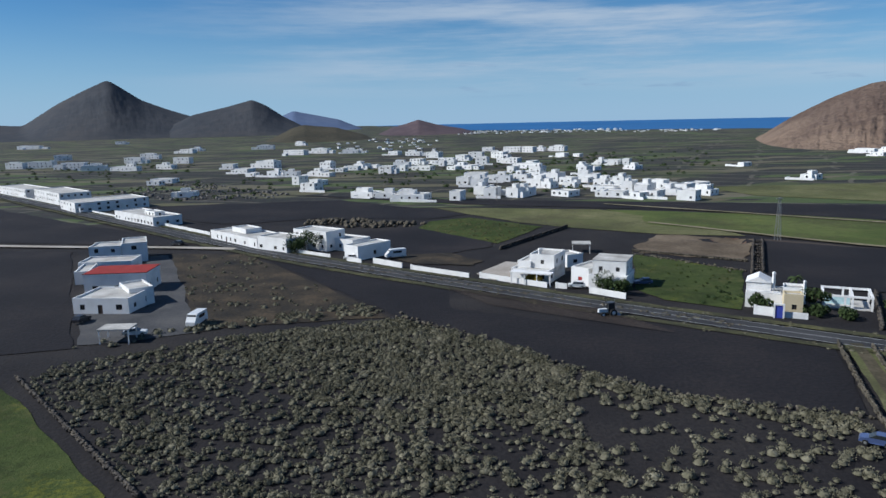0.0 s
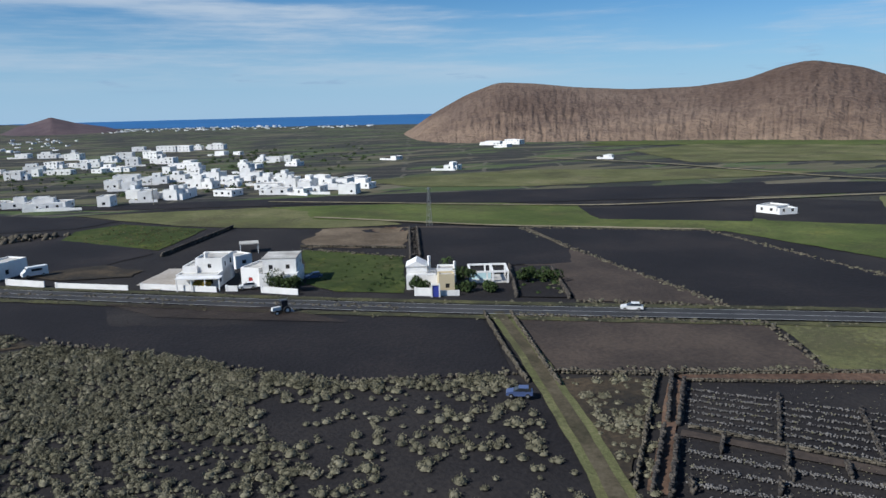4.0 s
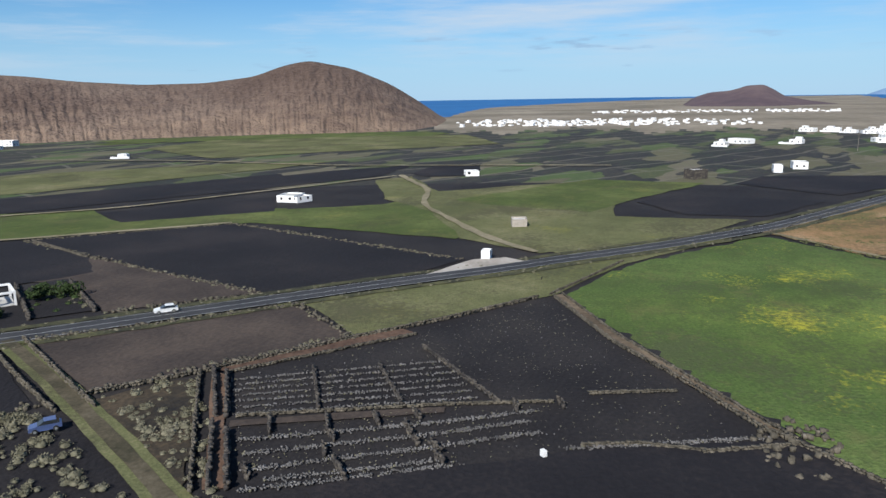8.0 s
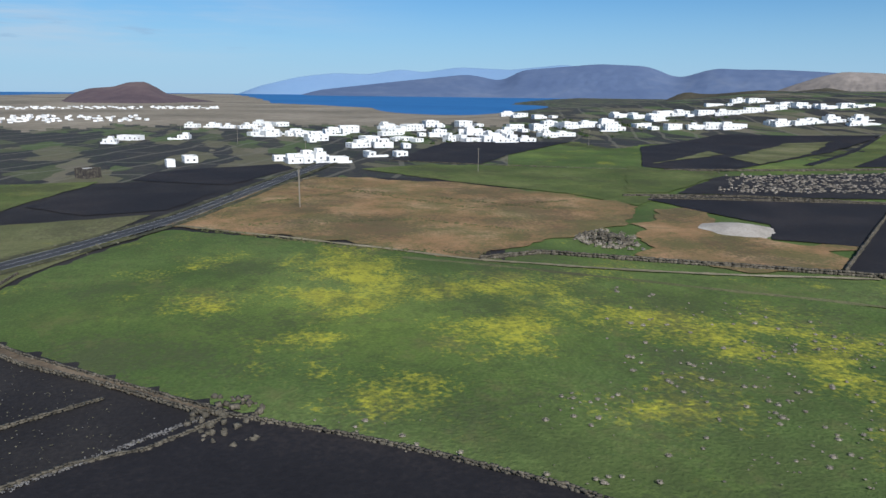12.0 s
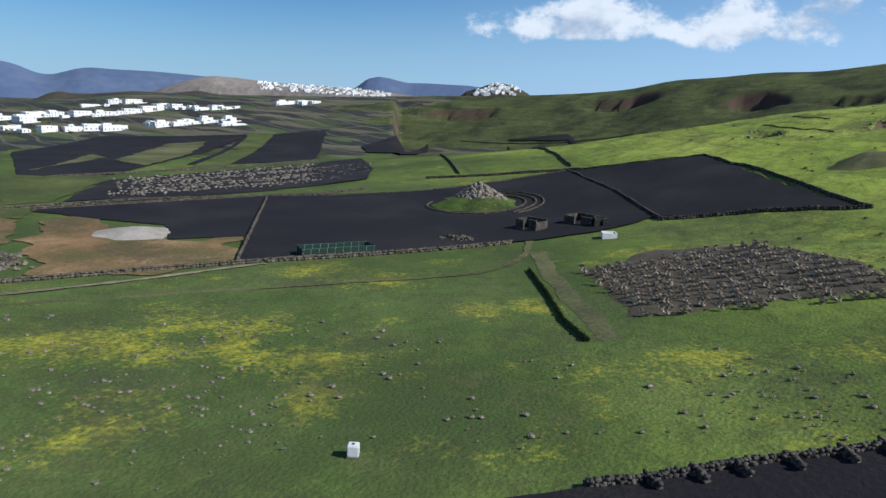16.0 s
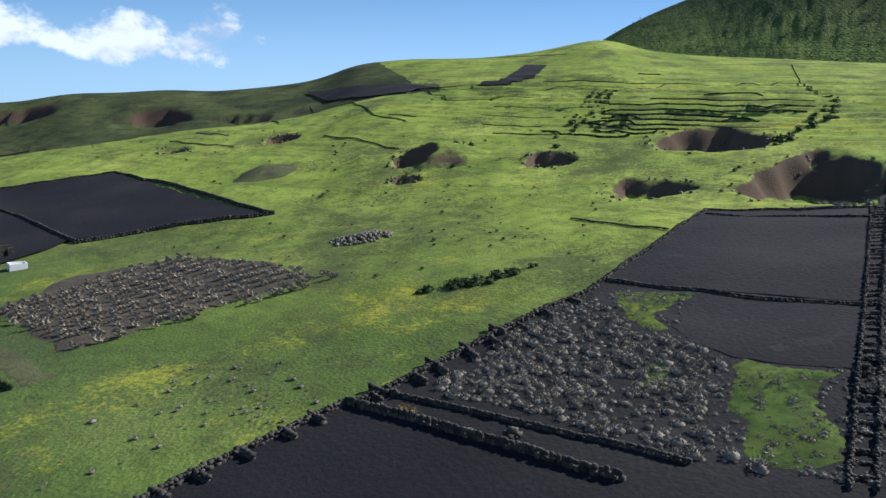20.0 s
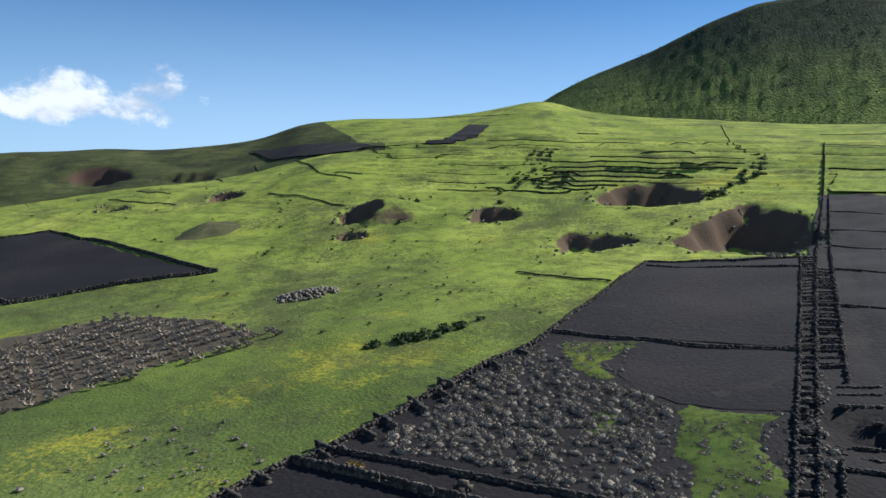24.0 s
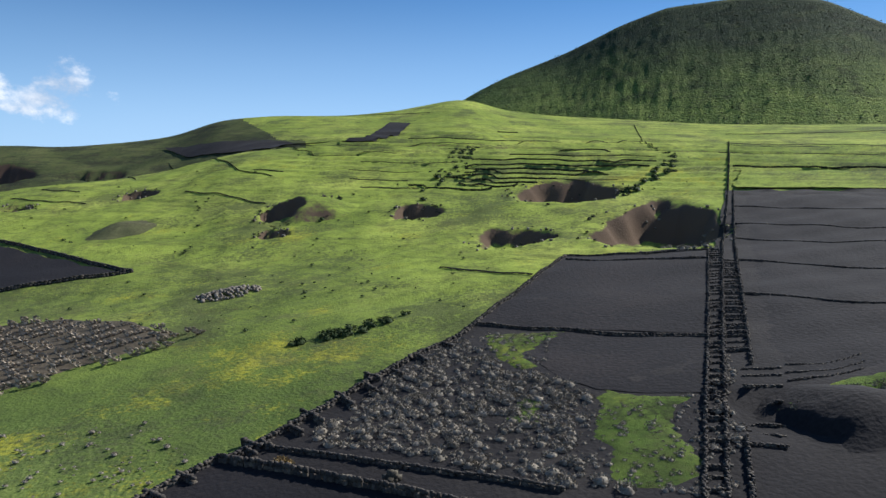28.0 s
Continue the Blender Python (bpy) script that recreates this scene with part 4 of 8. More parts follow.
patch("brown_field", [(100.4, 225.9), (128.1, 202.5), (117.0, 137.1), (112.2, 100.2), (89.3, 118.5), (101.5, 145.9), (96.3, 156.9), (79.1, 177.6)], M_BROWNFIELD, "dark brown field with a dry border", lift=0.2)
patch("brown_field", [(72.3, 116.6), (108.6, 87.9), (97.0, 67.5), (61.6, 87.2)], M_BROWNFIELD, "dark brown field beside the track")
patch("grass_strip", [(109.3, 87.1), (160.8, 54.4), (133.7, 47.6), (97.6, 66.8)], M_OLIVE, "olive green grass strip along the road")
patch("green_field", [(247.3, 123.3), (327.9, 93.0), (331.2, 43.2), (265.4, 61.9), (236.9, 67.1), (241.0, 106.7)], M_FARGREEN, "deep green square field")
patch("dark_field", [(266.3, 57.8), (291.3, 46.9), (290.6, -3.4), (249.3, 13.1), (243.8, 37.1)], M_DARKFIELD, "black plot with pale mounds beside the road")
patch("dark_field", [(333.8, 30.8), (366.3, 23.0), (391.1, -36.2), (366.7, -41.5), (308.3, -7.8)], M_DARKFIELD, "black plot near the road's end")
patch("olive_field", [(229.9, 97.6), (230.1, 65.2), (236.9, 36.0), (241.0, 18.1), (216.0, 26.0), (191.3, 38.1), (170.6, 54.1), (189.3, 80.5)], M_OLIVE, "flowering green pasture beside the road")
patch("orange_field", [(221.2, 11.3), (273.7, -9.7), (334.0, -47.1), (295.0, -99.5), (252.4, -131.5), (217.3, -141.9), (188.3, -117.5), (167.6, -72.0), (156.5, -60.2), (185.4, -31.7)], M_ORANGE, "orange bare earth field with green streaks", lift=0.25, ragged=3.0)
patch("orange_field", [(211.6, -144.9), (207.8, -160.3), (185.9, -145.9), (155.6, -144.5), (145.5, -162.9), (123.5, -135.7), (131.0, -116.2), (147.7, -102.1), (172.3, -111.3)], M_ORANGE, "orange bare earth beside a black field", lift=0.25, ragged=4.0)
patch("green_field", [(357.8, -73.0), (372.3, -112.7), (330.4, -204.0), (305.8, -244.2), (236.8, -164.2), (220.6, -144.0), (255.2, -133.0), (300.5, -101.4)], M_FARGREEN, "green field beyond the orange earth", lift=0.2)
patch("dark_field", [(397.6, -97.2), (532.3, -174.4), (517.0, -272.1), (418.6, -177.9), (366.8, -139.6)], M_DARKFIELD, "black field in front of the white town", lift=0.3)
patch("dark_field", [(232.6, -155.1), (241.7, -174.4), (234.6, -190.5), (200.7, -238.0), (101.9, -326.5), (39.8, -321.7), (-14.1, -227.7), (40.7, -233.6), (52.2, -215.9), (74.0, -192.9), (101.8, -163.9), (123.4, -134.3), (143.9, -162.8), (158.4, -146.6), (177.2, -162.0), (200.3, -157.9)], M_DARKFIELD, "broad black lapilli fields below the slope", lift=0.3)
patch("dark_field", [(462.8, -300.2), (531.8, -424.2), (451.5, -513.6), (410.5, -434.4), (308.4, -251.2), (333.6, -218.3)], M_DARKFIELD, "black lapilli strips before the town", lift=0.3)
patch("dark_field", [(326.1, -316.9), (442.8, -496.4), (416.2, -585.4), (292.9, -396.0), (313.3, -331.2)], M_DARKFIELD, "black lapilli strips among green plots", lift=0.3)
patch("dark_field", [(244.2, -176.2), (290.1, -233.0), (284.7, -296.5), (274.9, -426.5), (222.3, -357.0), (197.9, -312.6), (215.1, -230.2), (238.9, -189.0)], M_LAPILLI, "rough black ground with pale shrubs", lift=0.3)
patch("dark_field", [(332.5, -515.8), (358.4, -687.5), (261.2, -483.1), (302.8, -477.9)], M_DARKFIELD, "small black plot", lift=0.3)
patch("dark_field", [(288.9, -703.0), (212.9, -707.8), (70.5, -420.9), (206.6, -686.3)], M_DARKFIELD, "dark fallow strip on the slope", lift=0.4)
patch("bare_strip", [(75.4, 77.4), (74.8, 74.2), (51.1, 51.7), (49.8, 53.4), (62.0, 64.8)], M_PIT, "reddish brown bare strip between windbreaks", lift=0.24, ragged=0.4, step=3.0)
patch("bare_strip", [(76.0, 77.8), (94.1, 67.2), (104.0, 61.5), (103.0, 58.5), (92.0, 64.6), (75.6, 75.2)], M_PIT, "brown bare margin under the field wall", lift=0.22, ragged=0.7, step=3.0)
patch("bare_strip", [(63.6, 62.8), (78.4, 40.2), (77.2, 39.6), (61.8, 61.6)], M_BROWNFIELD, "brown bare path between vine plots", lift=0.22, ragged=0.4, step=3.0)
patch("weed_patch", [(60.5, 84.5), (71.5, 77.0), (56.0, 62.0), (48.5, 55.5), (52.5, 66.5)], M_WEEDY, "weedy corner beside the dirt track", lift=0.2, ragged=1.0, step=3.0)
patch("grass_strip", [(131.0, 47.2), (134.0, 49.0), (160.8, 55.0), (190.0, 34.6), (217.0, 15.5), (166.9, 38.6), (136.2, 44.6)], M_OLIVE, "rough grass wedge beside the road", lift=0.14, ragged=0.5)
patch("green_field", [(305.9, -297.2), (301.0, -322.7), (434.5, -528.2), (454.5, -520.9)], M_FARGREEN, "bright green strip between black fields", lift=0.6, ragged=0.3)
patch("green_field", [(372.9, -304.4), (453.0, -417.7), (446.1, -459.2), (378.7, -368.4), (332.3, -293.6)], M_OLIVE, "olive strip between black fields", lift=0.6, ragged=1.0)
patch("green_field", [(375.2, -272.4), (415.2, -321.9), (391.2, -315.3), (350.0, -236.0)], M_OLIVE, "narrow olive strip between black fields", lift=0.6, ragged=0.8)
patch("green_field", [(250.9, -157.2), (342.9, -216.1), (306.7, -234.0), (293.8, -236.1), (244.5, -172.0)], M_FARGREEN, "green plot before the black strips", lift=0.5, ragged=0.8)
# beneath and behind the camera to the south-west
patch("dark_field", [(-8.9, -80.3), (-15.7, -85.6), (-64.3, -110.9), (-113.8, -148.6), (-141.7, -125.1), (-201.4, -174.3), (-230.8, -124.7), (-114.3, -55.3), (-61.6, -28.3), (-47.0, -37.8)] + [(3.3, -57.4), (9.1, -69.9)], M_LAPILLI, "black lapilli ground divided by stone walls", lift=0.15, step=3.0)
patch("dark_field", [(54.5, 44.0), (57.7, 41.6), (73.5, 22.2), (86.6, 1.8)] + [(87.0, -0.7), (77.2, -14.2), (68.8, -23.8), (60.0, -32.8), (55.1, -36.4)] + [(21.4, -63.8), (4.8, -75.8), (-9.1, -82.5)] + [(-14.9, -85.9), (-20.1, -78.8), (-26.8, -69.1), (-32.2, -61.4), (-36.0, -56.5)] + [(2.0, -12.0), (10.0, 0.0)], M_DARKFIELD, "black lapilli field under the drone", lift=0.2)
patch("dark_field", [(-66.0, -111.7), (-109.7, -143.3), (-135.8, -122.0), (-91.4, -81.3)], M_DARKFIELD, "smooth black lapilli field", lift=0.35)
patch("dark_field", [(-72.0, -99.6), (-62.8, -88.1), (-61.0, -79.5), (-62.1, -73.6), (-71.1, -63.5), (-89.7, -79.6)], M_DARKFIELD, "smooth black lapilli corner", lift=0.28, ragged=0.8)
patch("green_field", [(-64.1, -107.0), (-75.7, -97.4), (-70.8, -94.7), (-65.3, -90.8), (-62.0, -85.0), (-57.0, -87.0), (-56.5, -95.0), (-60.0, -101.0)], M_FRESH, "fresh green corner in a black field", lift=0.3, ragged=2.0, step=1.2, taper=0.8)
patch("green_field", [(-62.1, -73.1), (-70.9, -63.3), (-54.9, -48.9), (-49.6, -52.3), (-52.6, -60.5), (-51.0, -66.0), (-55.8, -68.5)], M_FRESH, "fresh green grass among grey scrub", lift=0.3, ragged=2.6, step=1.2, taper=1.0)
patch("green_field", [(-50.0, -71.0), (-56.5, -76.0), (-58.0, -79.5), (-53.0, -79.0), (-47.5, -74.5)], M_FRESH, "thin green patch among grey scrub", lift=0.3, ragged=2.6, step=1.2, taper=1.0)
patch("green_field", [(-75.8, -56.4), (-81.7, -57.2), (-90.0, -56.0), (-98.0, -53.5), (-93.0, -51.5), (-84.0, -52.6), (-78.0, -53.3)], M_FRESH, "green strip on the rim of a black hollow", lift=0.45, ragged=1.0, step=1.2, taper=0.8)
patch("dark_field", [(-200.9, -170.2), (-230.0, -124.3), (-137.3, -67.1), (-105.4, -50.8), (-81.6, -58.6), (-93.4, -75.5)], M_DARKFIELD, "terraced black lapilli field", lift=0.3, taper=4.0, step=2.5)
patch("green_field", [(-235.3, -197.2), (-269.1, -146.1), (-232.4, -125.6), (-204.4, -173.3)], M_SLOPE, "yellow-green strip above the black terraces", lift=0.4)
patch("dark_field", [(-85.7, -719.7), (-155.3, -602.9), (-166.5, -457.7), (-139.8, -543.2), (-95.5, -651.3)], M_LAPILLI, "far black terraces behind the rise", lift=0.6)
patch("dark_field", [(-168.2, -473.7), (-268.0, -616.2), (-280.4, -594.0), (-184.0, -451.5)], M_DARKFIELD, "far black plot on the ridge", lift=0.6)
patch("gravel_lot", [(138.1, 76.9), (157.0, 72.7), (163.0, 66.3), (160.3, 59.4), (148.6, 68.9)], M_PALE, "pale gravel lay-by at the roadside", lift=0.3)
road_line = [(-312.4, 477.4), (-245.1, 412.8), (-139.8, 305.9), (-80.3, 246.2), (-48.3, 214.5), (-12.5, 185.1), (26.4, 154.1), (54.9, 132.5)] + [(72.8, 119.4), (100.5, 100.3), (130.0, 79.5), (159.7, 56.4)] + [(158.6, 58.8), (186.9, 37.2), (229.7, 10.2), (293.8, -17.9), (348.7, -42.0), (396.3, -62.8)]
ribbon("road", road_line, 6.2, M_ROAD, "grey two-lane asphalt road", lift=0.25)


def offset(pts, o):
    p = np.array(pts, float)
    t = np.gradient(p, axis=0)
    t /= np.hypot(t[:, 0], t[:, 1])[:, None]
    return [(a - o * ty, b + o * tx) for (a, b), (tx, ty) in zip(p, t)]


for o in (-3.0, 0.0, 3.0):
    ribbon("road_marking", offset(road_line, o), 0.16, M_LINE, "worn white road line", lift=0.29, category="road marking")
for o in (-5.2, 5.2):
    ribbon("verge", offset(road_line, o), 2.4, M_VERGE, "weedy olive road verge", lift=0.2, category="verge", worn=0.25)
ribbon("side_road", [(-164.5, 247.3), (-123.1, 238.6), (-89.5, 234.2), (-65.6, 228.1)], 3.5, M_PALE, "narrow pale side road", lift=0.3)
ribbon("track", [(135.2, 43.8), (114.4, 27.2), (102.2, 14.8), (90.6, 3.4), (87.7, -0.3)], 1.7, M_BARE, "bare earth path between two stone borders", lift=0.3, step=2.0, worn=0.15)
ribbon("track", [(70.6, 119.5), (60.6, 90.2), (51.9, 67.8), (45.2, 51.8), (40.6, 40.5)], 4.2, M_OLIVE, "grassy verge of the dirt track", lift=0.2, worn=0.07, step=2.5)
ribbon("track", [(70.6, 119.5), (60.6, 90.2), (51.9, 67.8), (45.2, 51.8), (40.6, 40.5)], 1.9, M_TRACK, "rutted dirt track", lift=0.26, worn=0.10, step=2.5)
ribbon("track", [(75.8, 265.5), (127.5, 206.6), (176.4, 165.5)] , 2.4, M_DRY, "dry earth track between fields", lift=0.3, worn=0.4)
ribbon("track", [(72.8, 324.3), (179.9, 231.3), (300.1, 189.5), (314.2, 185.9)], 2.4, M_DRY, "dry earth track along the black strip", lift=0.3, worn=0.4)
ribbon("track", [(314.2, 185.9), (271.7, 147.4), (230.4, 126.8), (202.4, 100.0), (182.5, 79.0), (170.7, 60.5)], 2.6, M_DRY, "winding pale footpath over the pasture", lift=0.3, worn=0.4)
ribbon("track", [(309.0, 480.1), (342.0, 369.2), (345.3, 252.4), (394.0, 100.5)], 4.0, M_DRY, "far pale road at the hill foot", lift=0.3, worn=0.3)
ribbon("track", [(164.6, -43.4), (144.2, -69.6), (96.6, -124.7), (64.3, -157.1), (63.4, -177.6), (70.0, -200.8)], 1.9, M_OLIVE, "faint grassy track through the meadow", lift=0.05, worn=0.35, step=2.0)
ribbon("track", [(221.2, 11.3), (184.0, -31.4), (155.7, -61.3), (133.3, -98.3), (115.9, -138.6)], 1.6, M_DRY, "earth path along the meadow's edge", lift=0.2, worn=0.4, step=2.0)


# ---- builders ----
class Build:
    """Collects corners and faces for one mesh."""

    def __init__(self):
        self.v, self.f = [], []

    def box(self, x0, x1, y0, y1, z0, z1, top=1.0, m=None):
        k = len(self.v)
        cx, cy = (x0 + x1) / 2, (y0 + y1) / 2
        for z, s in ((z0, 1.0), (z1, top)):
            for x, y in ((x0, y0), (x1, y0), (x1, y1), (x0, y1)):
                p = Vector((cx + (x - cx) * s, cy + (y - cy) * s, z))
                self.v.append((m @ p if m else p)[:])
        self.f += [(k, k + 3, k + 2, k + 1), (k + 4, k + 5, k + 6, k + 7), (k, k + 1, k + 5, k + 4), (k + 1, k + 2, k + 6, k + 5), (k + 2, k + 3, k + 7, k + 6), (k + 3, k, k + 4, k + 7)]
        return self

    def quad(self, *p):
        k = len(self.v)
        self.v += [tuple(q) for q in p]
        self.f.append(tuple(range(k, k + len(p))))
        return self

    def tube(self, a, b, r, n=6, r2=None):
        a, b = Vector(a), Vector(b)
        q = (b - a).to_track_quat("Z", "Y")
        k = len(self.v)
        for p, s in ((a, r), (b, r if r2 is None else r2)):
            for i in range(n):
                t = 2 * math.pi * i / n
                self.v.append((p + q @ Vector((s * math.cos(t), s * math.sin(t), 0)))[:])
        for i in range(n):
            j = (i + 1) % n
            self.f.append((k + i, k + j, k + n + j, k + n + i))
        self.f += [tuple(k + i for i in reversed(range(n))), tuple(k + n + i for i in range(n))]
        return self

    def mesh(self, name, mat):
        me = bpy.data.meshes.new(name)
        me.from_pydata(self.v, [], self.f)
        me.materials.append(mat)
        me.update()
        return me


def part(name, build, mat, parent, label=""):
    ob = new(name, build.mesh(name, mat) if isinstance(build, Build) else build)
    ob.parent = parent
    if label:
        ob["label"] = label
    return ob


def base(name, x, y, turn, label, category, group="", lift=0.0):
    """An empty at a thing's foot, on the land."""
    ob = new(name)
    ob.matrix_world = Matrix.Translation((x, y, float(height(x, y)) + lift)) @ pose(0, 0, 0, 0, 0, turn)
    return tagged(ob, label, category, group)


def facade(b, w, h, holes, m, depth=0.18):
    """One wall face in its own x and z, with openings that go in by depth."""
    xs = sorted({0.0, w, *[c for x0, x1, z0, z1 in holes for c in (x0, x1)]})
    zs = sorted({-1.5, h, *[c for x0, x1, z0, z1 in holes for c in (z0, z1)]})
    P = lambda x, y, z: (m @ Vector((x, y, z)))[:]
    for x0, x1 in zip(xs, xs[1:]):
        for z0, z1 in zip(zs, zs[1:]):
            if any(a <= (x0 + x1) / 2 <= c and d <= (z0 + z1) / 2 <= e for a, c, d, e in holes):
                continue
            b.quad(P(x0, 0, z0), P(x1, 0, z0), P(x1, 0, z1), P(x0, 0, z1))
    for x0, x1, z0, z1 in holes:
        b.quad(P(x0, 0, z0), P(x0, depth, z0), P(x0, depth, z1), P(x0, 0, z1))
        b.quad(P(x1, 0, z0), P(x1, 0, z1), P(x1, depth, z1), P(x1, depth, z0))
        b.quad(P(x0, 0, z0), P(x1, 0, z0), P(x1, depth, z0), P(x0, depth, z0))
        b.quad(P(x0, 0, z1), P(x0, depth, z1), P(x1, depth, z1), P(x1, 0, z1))


def block(ob, x0, y0, w, d, h, rng, near=True, wall=M_WHITE, roof=M_ROOF, door=M_DOOR, door_at=None, storeys=None, parapet=0.4, blank=(), z0=0.0, every=3.2, over=False):
    """One flat-roofed volume of a house: walls with openings, roof, windows and a door."""
    storeys = storeys or max(1, round(h / 3.3))
    b = Build()
    faces = {"front": (w, pose(x0, y0, z0)), "right": (d, pose(x0 + w, y0, z0, 0, 0, 90)), "back": (w, pose(x0 + w, y0 + d, z0, 0, 0, 180)), "left": (d, pose(x0, y0 + d, z0, 0, 0, -90))}
    made = []
    for side, (length, m) in faces.items():
        holes, n = [], int(length / every)
        if side in blank or (not near and side == "back"):
            n = 0
        for s in range(storeys):
            for k in range(n):
                if rng.random() < 0.22:
                    continue
                cx = length * (k + 0.5) / n + rng.uniform(-0.2, 0.2)
                zb = s * (h - parapet) / storeys
                ww, hh = rng.choice((0.9, 1.1, 1.4)), rng.choice((1.0, 1.2))
                if s == 0 and side == "front" and door_at is not None and k == min(door_at, n - 1):
                    made.append(("door", m, (cx - 0.55, cx + 0.55, 0.02, 2.1)))
                else:
                    made.append(("window", m, (cx - ww / 2, cx + ww / 2, zb + 1.0, zb + 1.0 + hh)))
                holes.append(made[-1][2])
        facade(b, length, h, holes, m)
    # parapet and its inner faces
    t = 0.25
    X0, X1, Y0, Y1 = x0, x0 + w, y0, y0 + d
    for p, q in (((X0, Y0, X1, Y0), (X0 + t, Y0 + t, X1 - t, Y0 + t)), ((X1, Y0, X1, Y1), (X1 - t, Y0 + t, X1 - t, Y1 - t)), ((X1, Y1, X0, Y1), (X1 - t, Y1 - t, X0 + t, Y1 - t)), ((X0, Y1, X0, Y0), (X0 + t, Y1 - t, X0 + t, Y0 + t))):
        b.quad((p[0], p[1], z0 + h), (p[2], p[3], z0 + h), (q[2], q[3], z0 + h), (q[0], q[1], z0 + h))
        b.quad((q[0], q[1], z0 + h), (q[2], q[3], z0 + h), (q[2], q[3], z0 + h - parapet), (q[0], q[1], z0 + h - parapet))
    part("wall", b, wall, ob)
    part("roof", Build().box(X0 + t, X1 - t, Y0 + t, Y1 - t, z0 + h - parapet - 0.15, z0 + h - parapet), roof, ob)
    if over:
        part("roof_cover", Build().box(X0 - 0.1, X1 + 0.1, Y0 - 0.1, Y1 + 0.1, z0 + h + 0.01, z0 + h + 0.16), roof, ob)
    for kind, m, (a, c, lo, hi) in made:
        if kind == "door":
            part("door", Build().box(a, c, 0.10, 0.17, lo, hi, m=m), door, ob)
            continue
        if near:
            f = 0.08
            fr = Build().box(a, c, 0.09, 0.14, lo, lo + f, m=m).box(a, c, 0.09, 0.14, hi - f, hi, m=m).box(a, a + f, 0.09, 0.14, lo + f, hi - f, m=m).box(c - f, c, 0.09, 0.14, lo + f, hi - f, m=m).box((a + c) / 2 - 0.03, (a + c) / 2 + 0.03, 0.09, 0.14, lo + f, hi - f, m=m)
            win = part("window", fr, M_FRAME, ob)
            part("pane", Build().box(a + f, c - f, 0.12, 0.16, lo + f, hi - f, m=m), M_GLASS, win)
        else:
            part("window", Build().box(a, c, 0.11, 0.17, lo, hi, m=m), M_GLASS, ob)


def house(front, d, h, label, seed=1, extras=(), name="house", group="", **kw):
    """A house whose front foot runs between two points of the plan."""
    (ax, ay), (bx, by) = front
    w = math.hypot(bx - ax, by - ay)
    turn = math.degrees(math.atan2(by - ay, bx - ax))
    ob = base(name, ax, ay, turn, label, "house", group)
    rng = random.Random(seed)
    block(ob, 0, 0, w, d, h, rng, **kw)
    for e in extras:
        e = dict(e)
        box = e.pop("box")
        block(ob, box[0] * w, box[1] * d, box[2] * w, box[3] * d, box[4], rng, **{**kw, "door_at": None, **e})
    return ob


# ---- farm and villas along the road ----
house([(-80.1, 152.2), (-67.6, 151.1)], 11, 3.6, "low white farm building with a long flat roof", 3, door_at=1, every=4)
house([(-69.8, 157.0), (-65.6, 160.1)], 9, 4.2, "white annex of the farm with blank walls", 4, every=5)
house([(-86.6, 170.7), (-71.7, 171.5)], 10, 4.9, "white farm wing with a red painted roof", 5, roof=M_REDROOF, parapet=0.05, every=4.5, over=True)
house([(-94.4, 181.7), (-90.9, 182.6)], 12, 3.4, "narrow white outbuilding with a flat roof", 6, every=5)
house([(-98.5, 192.2), (-84.6, 193.6)], 9, 3.8, "low white farm shed with a grey roof", 7, every=6)
house([(-103.0, 208.0), (-94.4, 209.5)], 9, 5.4, "white block house at the back of the farm", 8, every=4)
house([(-94.4, 210.4), (-88.0, 213.0)], 12, 5.8, "tall white farmhouse with a roof terrace", 9, every=4)
house([(-271.9, 446.8), (-237.5, 414.2)], 14, 5.2, "white roadside house with a roof terrace", 10, door_at=0)
house([(-231.7, 412.9), (-200.1, 379.2)], 16, 5.6, "two-storey white roadside house", 11, door_at=1)
house([(-186.0, 352.9), (-170.1, 335.2)], 34, 5.0, "long white house running back from the road", 12, every=4)
house([(-141.2, 311.4), (-114.1, 284.1)], 12, 4.0, "low white roadside house with many windows", 13, door_at=2, extras=[dict(box=(0.55, 0.35, 0.25, 0.35, 5.2))])
house([(-81.0, 251.0), (-58.9, 227.2)], 12, 3.4, "long low white roadside house", 14, door_at=3, extras=[dict(box=(0.2, 0.4, 0.3, 0.5, 4.6))])
house([(-58.7, 227.2), (-47.9, 219.0)], 9, 4.6, "white roadside house with three openings", 15, door_at=1, extras=[dict(box=(0.5, 1.0, 1.1, 0.9, 6.2))])
house([(-38.8, 227.6), (-27.6, 219.3)], 8, 3.8, "low white house with a brown roof terrace", 16)
house([(-28.9, 209.5), (-24.5, 205.5)], 13, 4.2, "white garage block beside the road", 17, every=8)
house([(16.7, 175.3), (25.4, 170.7)], 12, 3.3, "white villa with a porch and stepped roofs", 18, door_at=1, extras=[dict(box=(0.35, 0.3, 0.65, 0.7, 6.4)), dict(box=(0.05, 0.25, 0.35, 0.6, 4.6))])
porch = [(16.1, 171.7), (25.2, 167.2)]
ob = base("porch", *porch[0], math.degrees(math.atan2(porch[1][1] - porch[0][1], porch[1][0] - porch[0][0])), "white porch roof on slim posts", "porch")
pw = math.hypot(porch[1][0] - porch[0][0], porch[1][1] - porch[0][1])
part("roof", Build().box(0, pw, -0.2, 2.6, 2.9, 3.15), M_WHITE, ob)
